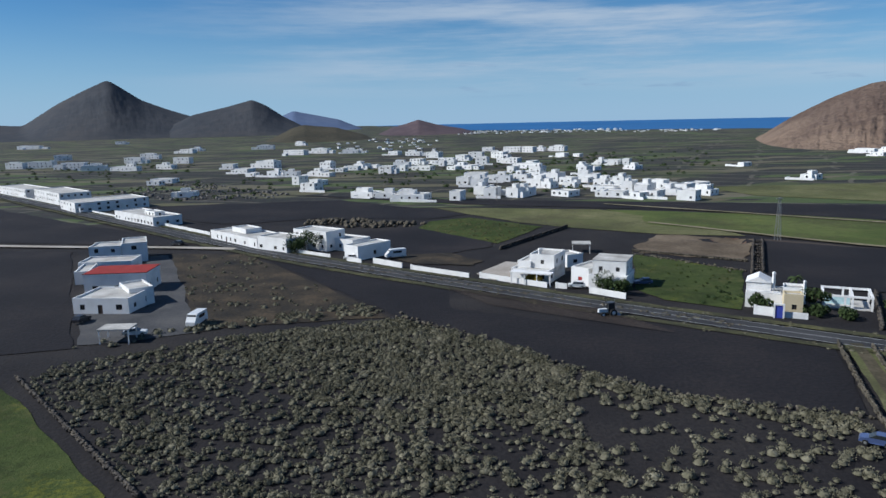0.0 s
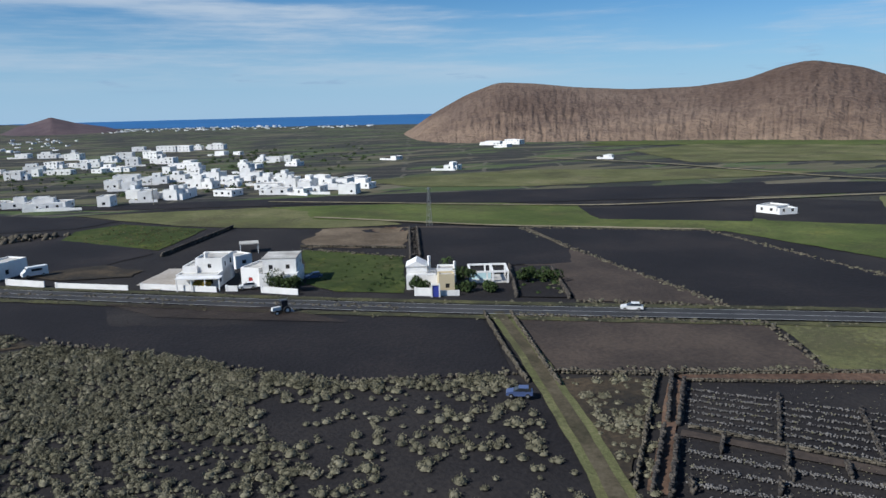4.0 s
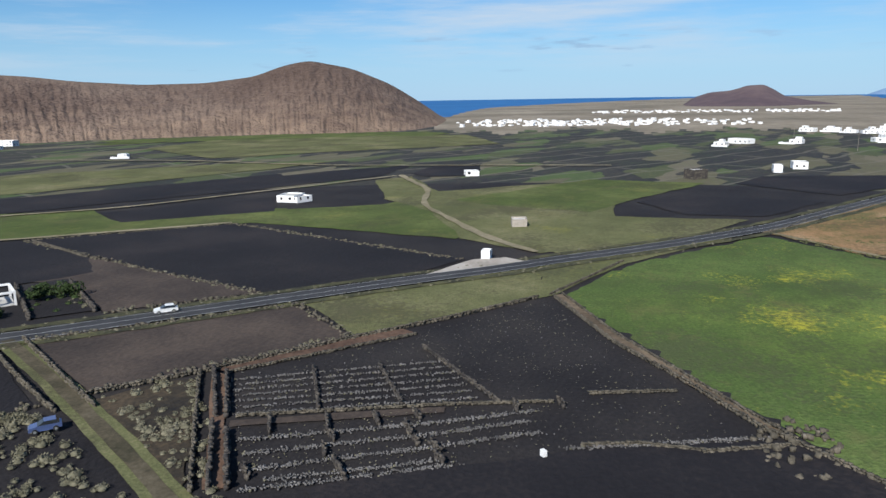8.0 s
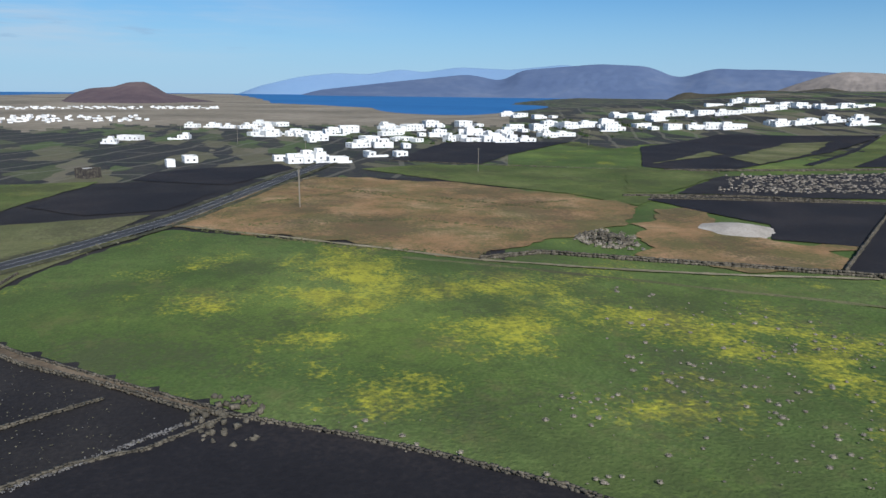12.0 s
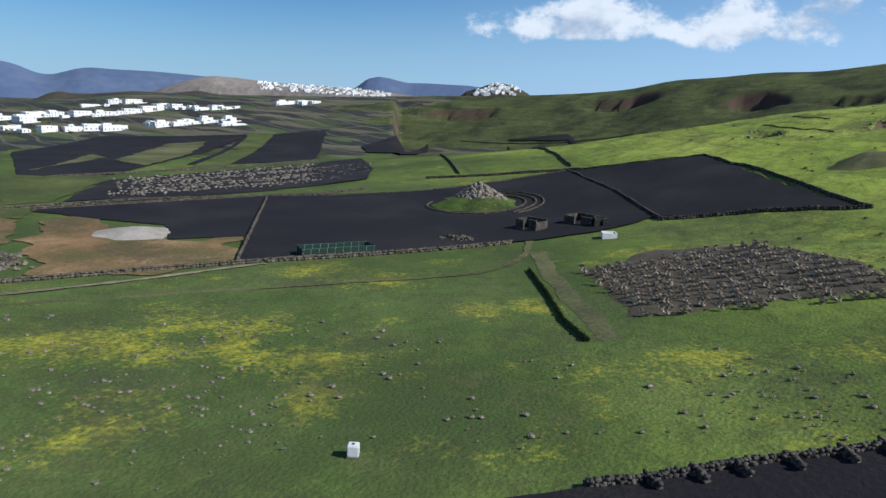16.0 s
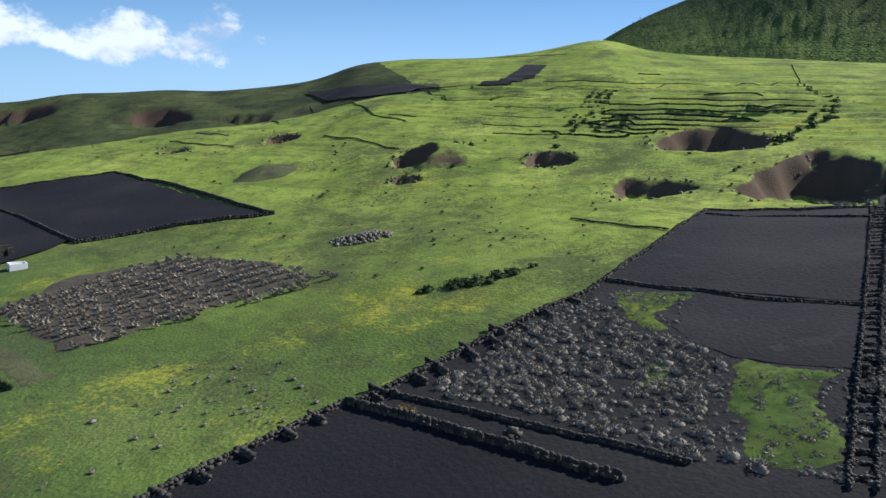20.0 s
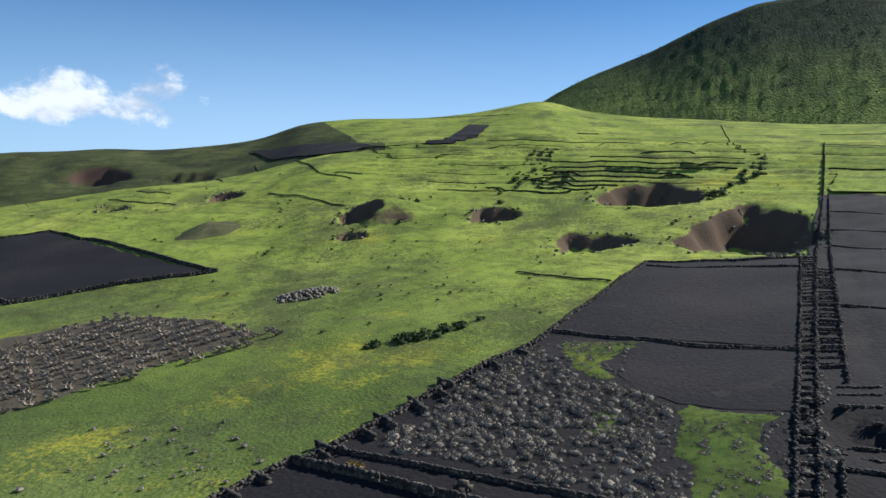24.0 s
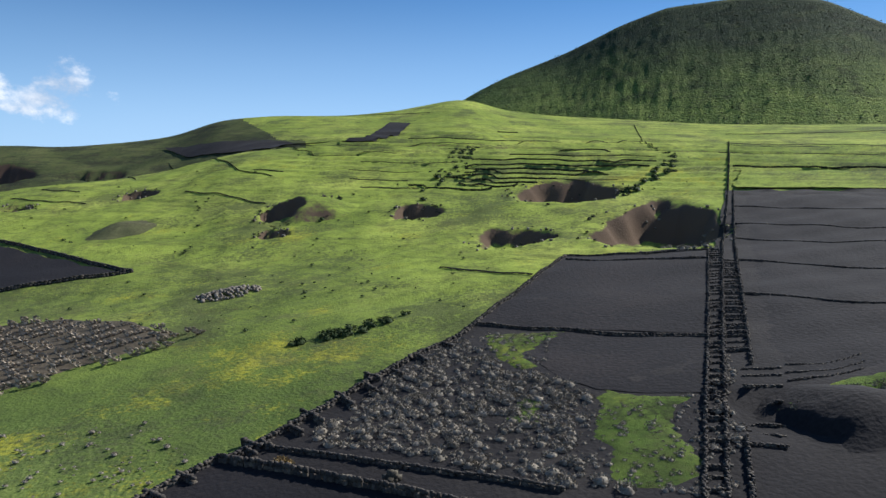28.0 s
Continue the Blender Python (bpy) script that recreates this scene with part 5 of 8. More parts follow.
for k in (0.02, 0.35, 0.66, 0.98):
    part("post", Build().box(pw * k - 0.12, pw * k + 0.12, 0, 0.24, -0.3, 2.9), M_WHITE, ob)
house([(32.9, 189.3), (37.6, 191.8)], 6, 3.4, "small white shed behind the villa", 19, every=5)
house([(30.6, 170.2), (34.1, 166.9)], 9, 4.4, "white gabled garage with a red door", 20, door=M_REDDOOR, door_at=0, every=3)
house([(33.8, 165.2), (41.7, 161.6)], 10, 3.3, "two-storey villa with a grey flat roof and balcony", 21, door_at=1, extras=[dict(box=(0.05, 0.18, 0.9, 0.8, 6.5, ), over=True)])
villa = house([(62.4, 146.1), (72.4, 141.2)], 8, 3.1, "white villa with a gabled upper room and roof terrace", 22, door_at=2, extras=[dict(box=(0.0, 0.25, 0.42, 0.7, 4.9)), dict(box=(0.62, 0.4, 0.36, 0.55, 4.0))])
gw = villa.children[0].dimensions.x
part("gable_roof", Build().quad((-0.2, 1.8, 4.9), (gw * 0.43, 1.8, 4.9), (gw * 0.21, 1.8, 6.1)).quad((-0.2, 1.8, 4.9), (gw * 0.21, 1.8, 6.1), (gw * 0.21, 7.8, 6.1), (-0.2, 7.8, 4.9)).quad((gw * 0.43, 1.8, 4.9), (gw * 0.43, 7.8, 4.9), (gw * 0.21, 7.8, 6.1), (gw * 0.21, 1.8, 6.1)).quad((-0.2, 7.8, 4.9), (gw * 0.21, 7.8, 6.1), (gw * 0.43, 7.8, 4.9)), M_WHITE, villa)
part("balcony", Build().box(0.4, gw * 0.62, 0.4, 1.9, 3.12, 3.3), M_WHITE, villa, "white balcony slab")
for k in range(9):
    part("baluster", Build().box(0.45 + k * gw * 0.072, 0.55 + k * gw * 0.072, 0.42, 0.52, 3.3, 4.1), M_WHITE, villa)
part("railing", Build().box(0.4, gw * 0.62, 0.4, 0.54, 4.1, 4.2), M_WHITE, villa, "white balcony railing")
house([(67.5, 139.9), (70.8, 138.7)], 3.2, 4.1, "cream-fronted villa with a round balcony", 23, wall=M_CREAM)
house([(217.9, 184.7), (219.4, 177.3)], 9, 2.7, "small white farmhouse among green fields", 25)
house([(218.9, 175.5), (225.9, 173.8)], 8, 2.3, "low white barn of the field farm", 26)
house([(158.6, 71.3), (159.1, 69.2)], 3, 2.3, "small white pumping hut beside the lay-by", 27, every=4)
house([(202.0, 80.7), (204.0, 76.6)], 5, 2.5, "square tan stone hut in the pasture", 28, wall=M_PALE, every=5)
house([(322.7, 153.9), (326.3, 148.3)], 8, 2.4, "low white field shed", 29)
house([(405.4, 11.4), (406.7, 4.7)], 9, 3.6, "white block house beyond the road", 30)
house([(386.1, 19.3), (386.8, 15.3)], 7, 3.6, "small white field house", 31)
house([(343.6, 49.7), (349.5, 44.6)], 7, 4.4, "ruined grey stone house", 32, wall=M_STONE)


# ---- the white villages ----
def village(rows, group, seed, fill=0.5, turns=(-38, -30, -24, -16)):
    rng = random.Random(seed)
    for k, (x, y, w, h) in enumerate(rows):
        d = math.hypot(x, y)
        turn = -math.degrees(math.atan2(x, y)) + rng.choice(turns)
        w, h = max(4.5, w * 0.95), max(3.0, min(h * 0.85, 6.2))
        c, s = math.cos(radians(turn)), math.sin(radians(turn))
        front = [(x - c * w / 2, y - s * w / 2), (x + c * w / 2, y + s * w / 2)]
        ex = [dict(box=(rng.uniform(0, 0.4), rng.uniform(0.2, 0.5), rng.uniform(0.3, 0.6), 0.5, min(h + 1.8, 6.9)))] if rng.random() < 0.55 else []
        if rng.random() < 0.5:
            ex.append(dict(box=(rng.choice((-0.35, 1.0)), 0.1, 0.35, 0.7, max(2.8, h * 0.6))))
        if rng.random() < 0.7:
            g = rng.uniform(10, 20)
            gx, gy = x + s * rng.uniform(3, 6) + c * rng.uniform(-6, 6), y - c * rng.uniform(3, 6) + s * rng.uniform(-6, 6)
            wall = base("garden_wall", gx, gy, turn, "low white garden wall of a village house", "wall")
            part("front", Build().box(-g / 2, g / 2, 0, 0.25, -0.6, 1.3), M_WHITE, wall)
            part("return", Build().box(-g / 2, -g / 2 + 0.25, 0.25, rng.uniform(5, 9), -0.6, 1.3), M_WHITE, wall)
        if rng.random() < fill:
            q, a_ = rng.uniform(11, 19), rng.uniform(0, 6.28)
            fx, fy, fw = x + q * math.cos(a_), y + q * math.sin(a_), rng.uniform(5, 9)
            house([(fx - c * fw / 2, fy - s * fw / 2), (fx + c * fw / 2, fy + s * fw / 2)], rng.uniform(5, 9), rng.choice((2.8, 3.0, 3.2, 4.8)), "small white flat-roofed village house", seed * 300 + k, (), "house", group, near=False, every=3.4)
        house(front, rng.uniform(7, 11), h, rng.choice(("white flat-roofed village house", "white cubic village house with a roof terrace", "whitewashed village house with dark windows")), seed * 100 + k, ex, "house", group, near=False, every=3.6)


EAST = (14, 22, 30, 38)
village([(-187, 639, 11.4, 5.2), (-159, 578, 13.0, 4.7), (-155, 642, 20.5, 8.2), (-125, 540, 11.2, 4.7), (-111, 536, 10.2, 4.3), (-93, 463, 5.9, 6.6), (-77, 416, 10.5, 5.9), (-259, 1082, 25.9, 6.9), (-177, 879, 31.4, 7.0), (-151, 909, 22.9, 8.6), (-236, 1224, 15.5, 7.8), (-97, 609, 11.5, 6.7), (-92, 536, 11.0, 4.2), (-73, 588, 12.9, 4.1), (-68, 599, 10.3, 5.2)], "western village houses", 1)
village([(-42, 378, 14.8, 3.5), (-29, 370, 11.5, 2.9), (-12, 357, 7.2, 3.9), (-18, 358, 16.7, 1.7), (-42, 542, 11.0, 6.8), (-33, 601, 14.0, 5.6), (-23, 641, 12.0, 6.0), (-54, 823, 12.8, 5.1), (-31, 801, 18.7, 5.0), (-9, 746, 15.1, 7.0), (5, 632, 14.7, 4.9), (-16, 569, 17.7, 4.0), (17, 571, 17.8, 4.0), (-110, 890, 20.9, 5.6)], "middle village houses", 2)
village([(18, 685, 10.7, 6.4), (34, 728, 14.7, 6.8), (34, 621, 10.6, 9.7), (55, 867, 13.5, 5.4), (55, 718, 15.7, 7.8), (80, 826, 21.9, 7.7), (95, 818, 17.9, 7.7), (113, 837, 10.5, 5.2), (131, 828, 19.5, 6.5), (116, 713, 11.2, 4.5), (60, 627, 12.7, 5.9), (66, 568, 17.8, 4.4), (67, 525, 9.9, 4.9), (21, 466, 14.5, 5.8), (20, 379, 7.7, 5.3), (24, 364, 6.8, 5.7), (21, 427, 8.6, 5.3), (37, 453, 12.7, 4.9)], "village houses", 3)
village([(35, 362, 7.3, 5.7), (41, 366, 6.3, 5.2), (52, 412, 9.7, 5.8), (49, 458, 10.7, 5.0), (61, 477, 9.0, 4.5), (68, 453, 10.7, 5.7), (58, 404, 7.0, 4.4), (73, 428, 8.8, 4.7), (59, 362, 11.4, 3.4), (95, 491, 7.0, 7.0), (88, 439, 12.5, 5.6), (103, 543, 6.0, 4.3), (127, 587, 5.6, 4.7), (136, 584, 12.1, 4.7), (138, 531, 8.5, 3.4)], "village houses", 4)
village([(84, 379, 13.9, 3.6), (83, 352, 11.2, 2.8), (89, 410, 7.8, 4.6), (99, 407, 7.2, 6.5), (96, 376, 6.0, 6.6), (102, 369, 7.7, 6.0), (92, 345, 6.1, 2.8), (101, 348, 5.6, 3.9), (112, 359, 8.8, 3.5), (122, 370, 6.7, 4.8), (131, 380, 9.4, 4.4), (126, 353, 11.6, 1.7), (213, 421, 8.8, 3.3), (220, 534, 3.6, 2.2)], "village houses", 5)
village([(-760, 1352, 48.2, 12.1), (-418, 715, 19.3, 10.3), (-398, 725, 25.7, 10.3), (-451, 871, 18.3, 10.7), (-349, 692, 24.1, 7.2), (-314, 659, 22.7, 5.7), (-683, 1564, 21.2, 13.3), (-325, 770, 19.5, 7.8), (-347, 865, 18.8, 7.2), (-279, 647, 21.9, 4.9), (-266, 748, 18.5, 7.4), (-349, 1004, 21.5, 6.6), (-362, 1080, 15.9, 5.3), (-251, 660, 16.5, 4.9), (-193, 501, 16.7, 3.3), (-141, 399, 9.9, 2.6)], "western village houses", 6)
village([(384, 662, 17.8, 4.8), (405, 657, 20.4, 6.0), (370, 620, 13.5, 3.4), (344, 427, 3.4, 2.1), (212, 421, 6.6, 2.9)], "farm below the brown hill", 7, 0.0)
village([(738, -42, 13.8, 4.6), (631, -50, 19.7, 5.9), (778, -76, 15.8, 4.9), (406, -53, 15.9, 4.4), (405, -60, 7.0, 5.7), (394, -68, 11.2, 2.5), (559, -81, 17.5, 6.1), (613, -78, 17.3, 3.8), (660, -124, 18.8, 9.4), (625, -101, 9.8, 5.9), (541, -119, 12.9, 5.2), (490, -100, 15.5, 3.9), (487, -115, 14.0, 4.7), (423, -93, 3.4, 3.0), (392, -45, 9.2, 1.8)], "eastern town houses", 8, 0.95, EAST)
village([(613, -155, 16.7, 6.9), (664, -187, 21.4, 9.6), (711, -218, 15.0, 8.1), (587, -187, 11.5, 7.6), (549, -148, 13.2, 3.5), (706, -172, 13.5, 5.6), (599, -222, 14.9, 6.9), (698, -249, 16.1, 8.1), (532, -179, 7.8, 6.1), (529, -198, 11.4, 3.5), (561, -225, 11.3, 5.6), (565, -239, 12.4, 6.7), (634, -277, 16.1, 9.7), (520, -216, 17.5, 3.1), (522, -238, 13.4, 3.6), (627, -297, 12.9, 8.6)], "eastern town houses", 9, 0.95, EAST)
village([(840, -355, 18.4, 5.7), (799, -356, 14.9, 6.1), (764, -361, 13.1, 5.2), (661, -325, 14.9, 6.9), (567, -280, 19.6, 4.4), (637, -335, 16.8, 7.8), (640, -355, 14.8, 6.8), (568, -296, 14.9, 4.0), (602, -360, 15.2, 9.8), (651, -383, 14.1, 7.0), (715, -437, 19.5, 5.2), (693, -445, 15.3, 5.1), (616, -402, 17.1, 4.6), (692, -480, 26.2, 7.8), (661, -448, 18.6, 7.4)], "eastern town houses", 10, 0.95, EAST)
village([(586, -416, 16.7, 6.7), (577, -432, 14.5, 5.6), (575, -451, 17.0, 6.8), (565, -466, 25.0, 5.7), (684, -495, 15.7, 6.6), (670, -514, 22.3, 7.9), (652, -529, 23.5, 6.5), (647, -557, 19.9, 9.3), (737, -576, 21.8, 4.4), (738, -612, 19.4, 6.0), (718, -620, 22.1, 7.4), (652, -583, 17.7, 8.1), (655, -607, 20.8, 8.3), (642, -614, 15.2, 6.9)], "eastern town houses", 11, 0.95, EAST)
village([(556, -515, 23.5, 5.9), (545, -524, 14.1, 5.3), (564, -509, 11.8, 4.7), (546, -561, 14.6, 5.5), (545, -543, 17.9, 3.0), (527, -574, 12.1, 5.4), (506, -555, 25.7, 2.9), (611, -621, 20.3, 4.7), (603, -636, 15.0, 6.1), (594, -641, 13.6, 4.1)], "eastern town houses", 12, 0.95, EAST)
village([(567, -705, 15.5, 5.6), (562, -720, 14.2, 5.0), (556, -740, 14.4, 4.3), (544, -742, 14.3, 4.3)], "far upland houses", 13, 0.3, EAST)
village([(589, 56, 18.4, 4.1), (556, 65, 8.7, 2.6), (594, 17, 9.2, 2.8), (763, 14, 14.2, 4.1), (764, -5, 10.7, 3.6), (745, -20, 8.1, 3.5), (790, -54, 18.4, 4.9), (617, -51, 14.4, 4.3), (640, -72, 17.0, 3.5)], "scattered plain houses", 14, 0.2)


# ---- dry-stone walls ----
def stone_wall(pts, h, w, label, mat=M_STONE, name="stone_wall", step=0.42, seed=1, category="wall"):
    """A dry-stone wall: rough stones in two courses along a line on the plan."""
    rng = np.random.RandomState(seed)
    p = np.array(pts, float)
    seg = np.hypot(*np.diff(p, axis=0).T)
    s = np.concatenate([[0], np.cumsum(seg)])
    n = max(2, int(s[-1] / step))
    q = np.linspace(0, s[-1], n)
    x, y = np.interp(q, s, p[:, 0]), np.interp(q, s, p[:, 1])
    tx, ty = np.gradient(x), np.gradient(y)
    a = np.arctan2(ty, tx)
    V, F = [], []
    cube = np.array([(i, j, k) for k in (-1, 1) for j in (-1, 1) for i in (-1, 1)], float)
    quads = np.array([(0, 2, 3, 1), (4, 5, 7, 6), (0, 1, 5, 4), (2, 6, 7, 3), (0, 4, 6, 2), (1, 3, 7, 5)])
    for course, (lo, hi, ww) in enumerate(((-0.4, 0.55, 1.0), (0.45, 1.0, 0.75))):
        size = np.stack([rng.uniform(0.5, 0.75, n) * step, rng.uniform(0.4, 0.55, n) * w * ww, np.full(n, (hi - lo) / 2 * h)], -1)
        size[:, 1:] *= rng.uniform(0.55, 1.15, (n, 2))
        v = cube[None] * size[:, None] * rng.uniform(0.75, 1.15, (n, 8, 3))
        b = a + rng.uniform(-0.25, 0.25, n)
        c_, s_ = np.cos(b)[:, None], np.sin(b)[:, None]
        z = height(x, y) + (lo + hi) / 2 * h + 0.2
        X_ = v[:, :, 0] * c_ - v[:, :, 1] * s_ + (x + rng.uniform(-0.16, 0.16, n))[:, None]
        Y_ = v[:, :, 0] * s_ + v[:, :, 1] * c_ + (y + rng.uniform(-0.16, 0.16, n))[:, None]
        V.append(np.stack([X_, Y_, v[:, :, 2] + z[:, None]], -1).reshape(-1, 3))
        F.append((quads[None] + (np.arange(n) * 8 + course * n * 8)[:, None, None]).reshape(-1, 4))
    return tagged_new(name, fast_mesh(name, np.concatenate(V), np.concatenate(F)), mat, label, category)


def fast_mesh(name, v, f):
    me = bpy.data.meshes.new(name)
    me.vertices.add(len(v))
    me.vertices.foreach_set("co", np.ascontiguousarray(v, np.float32).ravel())
    k = f.shape[1]
    me.loops.add(f.size)
    me.loops.foreach_set("vertex_index", np.ascontiguousarray(f, np.int32).ravel())
    me.polygons.add(len(f))
    me.polygons.foreach_set("loop_start", np.arange(len(f), dtype=np.int32) * k)
    me.update(calc_edges=True)
    return me


def walls(t_lines, h, w, label, mat=M_STONE, step=0.42, seed=1):
    for k, line in enumerate(t_lines):
        stone_wall(line, h, w, label, mat, step=step, seed=seed + k)


def plaster_wall(pts, h, label, w=0.25):
    """A white rendered wall along the road, in straight lengths."""
    b = Build()
    for (ax, ay), (bx, by) in zip(pts, pts[1:]):
        l = math.hypot(bx - ax, by - ay)
        n = max(1, int(l / 12))
        for k in range(n):
            x, y = ax + (bx - ax) * k / n, ay + (by - ay) * k / n
            m = Matrix.Translation((x, y, float(height(x, y)))) @ pose(0, 0, 0, 0, 0, math.degrees(math.atan2(by - ay, bx - ax)))
            b.box(0, l / n, -w / 2, w / 2, -0.5, h, m=m)
            b.box(-0.2, 0.2, -w / 2 - 0.08, w / 2 + 0.08, -0.5, h + 0.15, m=m)
    return tagged(new("roadside_wall", b.mesh("roadside_wall", M_WHITE)), label, "wall")


for line, h in (([(-327.3, 500.6), (-239.7, 414.6), (-143.5, 317.2)], 1.2), ([(-117.0, 292.3), (-97.2, 272.9), (-83.9, 258.9)], 1.4), ([(-45.0, 219.6), (-33.2, 210.0)], 1.3), ([(-27.4, 204.2), (-23.0, 200.4)], 1.5), ([(-19.6, 201.6), (-11.2, 193.6)], 1.5), ([(-8.6, 190.3), (6.4, 178.3)], 1.5), ([(9.3, 179.3), (24.3, 166.7)], 1.3), ([(26.5, 166.5), (28.7, 165.1)], 1.3), ([(33.3, 160.8), (39.8, 154.4)], 1.4), ([(62.0, 140.3), (65.1, 138.0)], 1.8), ([(66.1, 137.5), (70.3, 135.5)], 1.2)):
    plaster_wall(line, h, "white rendered roadside wall with posts")

walls([[(67.7, 120.1), (59.8, 98.6), (55.5, 85.7)], [(72.3, 117.6), (63.2, 94.0), (58.8, 82.0)]], 0.7, 0.5, "pale dry-stone wall along the dirt track", M_PALESTONE, seed=10)
walls([[(61.2, 86.7), (75.2, 77.6), (94.1, 67.7), (112.1, 57.2), (132.0, 47.0)]], 0.55, 0.5, "low dry-stone field wall", M_PALESTONE, seed=20)
walls([[(134.3, 44.4), (112.2, 26.7), (101.1, 14.6), (88.8, 2.6), (87.5, -0.2)], [(136.3, 43.2), (116.5, 27.7), (103.4, 14.9), (92.4, 4.2), (87.9, -0.5)], [(135.0, 45.2), (169.7, 39.3)]], 0.5, 0.42, "pale stone border of the green meadow", M_PALESTONE, seed=30)
walls([[(75.4, 77.1), (63.5, 65.1)], [(61.4, 63.6), (50.0, 52.9)], [(74.7, 73.9), (64.3, 64.0)], [(60.6, 60.5), (51.1, 51.4)]], 0.95, 0.6, "dark dry-stone windbreak between vines", seed=40)
walls([[(73.4, 78.0), (61.0, 66.2), (49.0, 54.5)]], 0.6, 0.5, "crumbling pale windbreak wall", M_PALESTONE, seed=46)
walls([[(82.5, 64.1), (71.1, 54.7)], [(87.8, 56.0), (77.1, 45.7)], [(97.5, 53.8), (82.9, 34.4)]], 0.55, 0.45, "thin stone divider across the vine rows", seed=50)
walls([[(64.9, 62.9), (79.2, 40.6), (86.1, 28.2)], [(75.8, 74.6), (92.6, 64.3), (102.4, 58.0)]], 0.3, 0.6, "low crumbling stone bank", M_PALESTONE, seed=55)
walls([[(65.9, 58.5), (63.0, 55.9)], [(69.5, 52.2), (66.7, 50.0)], [(72.5, 47.0), (70.4, 45.2)], [(75.6, 43.0), (74.3, 41.5)], [(66.3, 50.0), (64.9, 47.7)], [(72.2, 42.3), (70.4, 40.8)], [(63.0, 47.9), (61.3, 46.4)], [(69.9, 40.3), (68.2, 38.5)], [(68.9, 36.9), (67.4, 35.0)], [(55.2, 53.0), (53.6, 50.9)], [(61.0, 45.1), (57.9, 41.4)], [(66.5, 35.2), (65.4, 33.6)], [(83.4, 32.6), (81.7, 31.2)], [(86.7, 27.4), (85.2, 26.2)]], 0.8, 0.5, "short dark stone windbreak", seed=80)
walls([[(87.0, -0.7), (77.2, -14.2), (68.8, -23.8), (60.0, -32.8), (55.1, -36.4)]], 0.5, 0.5, "pale stone edge of the meadow", M_PALESTONE, seed=100)
walls([[(80.3, 8.4), (86.4, -0.7)], [(76.0, 21.1), (79.1, 15.5), (80.6, 8.4)], [(90.7, 24.5), (96.3, 14.3)]], 0.35, 0.6, "low crumbling stone bank", M_PALESTONE, seed=110)
walls([[(157.4, -60.8), (159.9, -77.3), (113.5, -146.1), (73.8, -193.3)], [(123.9, -135.8), (193.6, -230.2)], [(149.4, -92.2), (122.5, -133.4), (74.0, -192.9)], [(234.6, -158.5), (199.5, -236.6), (99.4, -327.0)]], 0.9, 0.8, "low wall between field and meadow", M_PALESTONE, step=0.9, seed=120)
walls([[(100.0, -330.0), (63.3, -276.4), (38.9, -230.6)], [(38.2, -321.0), (13.1, -282.6), (-16.8, -225.7)], [(38.7, -229.0), (17.7, -230.8), (-16.8, -225.7)], [(167.5, -319.5), (100.0, -330.0), (38.2, -321.0)]], 1.0, 1.0, "dark dry-stone field wall", step=0.9, seed=130)
# the diagonal wall with its row of short windbreaks, and the walls of the black plots
walls([[(16.3, -67.6), (11.2, -70.5), (3.3, -76.2), (-7.2, -82.0), (-15.0, -86.2)], [(-15.7, -85.3), (-25.5, -90.6), (-39.0, -98.4), (-64.3, -110.9), (-112.5, -147.0)]], 0.8, 0.9, "dark dry-stone wall at the meadow's edge", seed=140)
walls([[(-14.9, -85.9), (-20.1, -78.8), (-26.8, -69.1), (-32.2, -61.4), (-36.0, -56.5)]], 1.15, 0.6, "tall dark retaining wall between black plots", step=0.4, seed=148)
walls([[(-20.4, -86.3), (-30.9, -72.1), (-38.5, -63.1), (-43.2, -56.0)], [(-65.6, -111.1), (-78.4, -94.1), (-89.6, -79.9)], [(-113.4, -147.0), (-126.0, -134.9), (-139.5, -123.6)], [(-109.5, -142.5), (-130.0, -116.7)]], 0.65, 0.5, "dark dry-stone wall between black plots", seed=150)
walls([[(-138.3, -124.1), (-89.8, -79.7), (-69.7, -61.7), (-52.9, -46.4)], [(-147.7, -128.2), (-91.0, -77.8), (-74.1, -62.6), (-54.7, -45.1)], [(-199.2, -169.5), (-144.4, -121.4), (-102.6, -83.4), (-84.4, -67.0)], [(-461.8, -399.2), (-198.3, -170.8), (-147.8, -127.9)], [(-66.1, -52.6), (-56.5, -43.7)]], 0.65, 0.45, "dark stone wall of the walled lane", seed=160)
walls([[(11.2, -71.2), (9.6, -69.3)], [(7.1, -73.9), (5.5, -71.9)], [(3.3, -76.3), (1.7, -74.1)], [(-1.5, -79.2), (-3.0, -76.9)], [(-6.3, -82.1), (-7.7, -79.6)], [(-10.0, -84.5), (-11.4, -81.9)], [(-18.6, -89.0), (-19.8, -86.1)], [(-27.6, -93.8), (-28.5, -90.6)], [(-33.5, -96.8), (-34.3, -93.4)], [(-40.0, -101.4), (-40.6, -97.7)], [(-18.2, -86.3), (-18.8, -84.0)], [(-20.5, -87.4), (-21.1, -85.0)], [(-24.7, -89.4), (-25.3, -86.9)], [(-28.2, -91.0), (-28.8, -88.3)], [(-33.8, -94.3), (-34.2, -91.3)], [(-38.2, -96.6), (-38.5, -93.5)], [(-43.5, -99.4), (-43.7, -96.1)], [(-49.5, -102.7), (-49.5, -99.2)], [(-56.2, -106.7), (-56.1, -102.9)]], 0.9, 0.8, "short dark stone windbreak off the wall", seed=220)
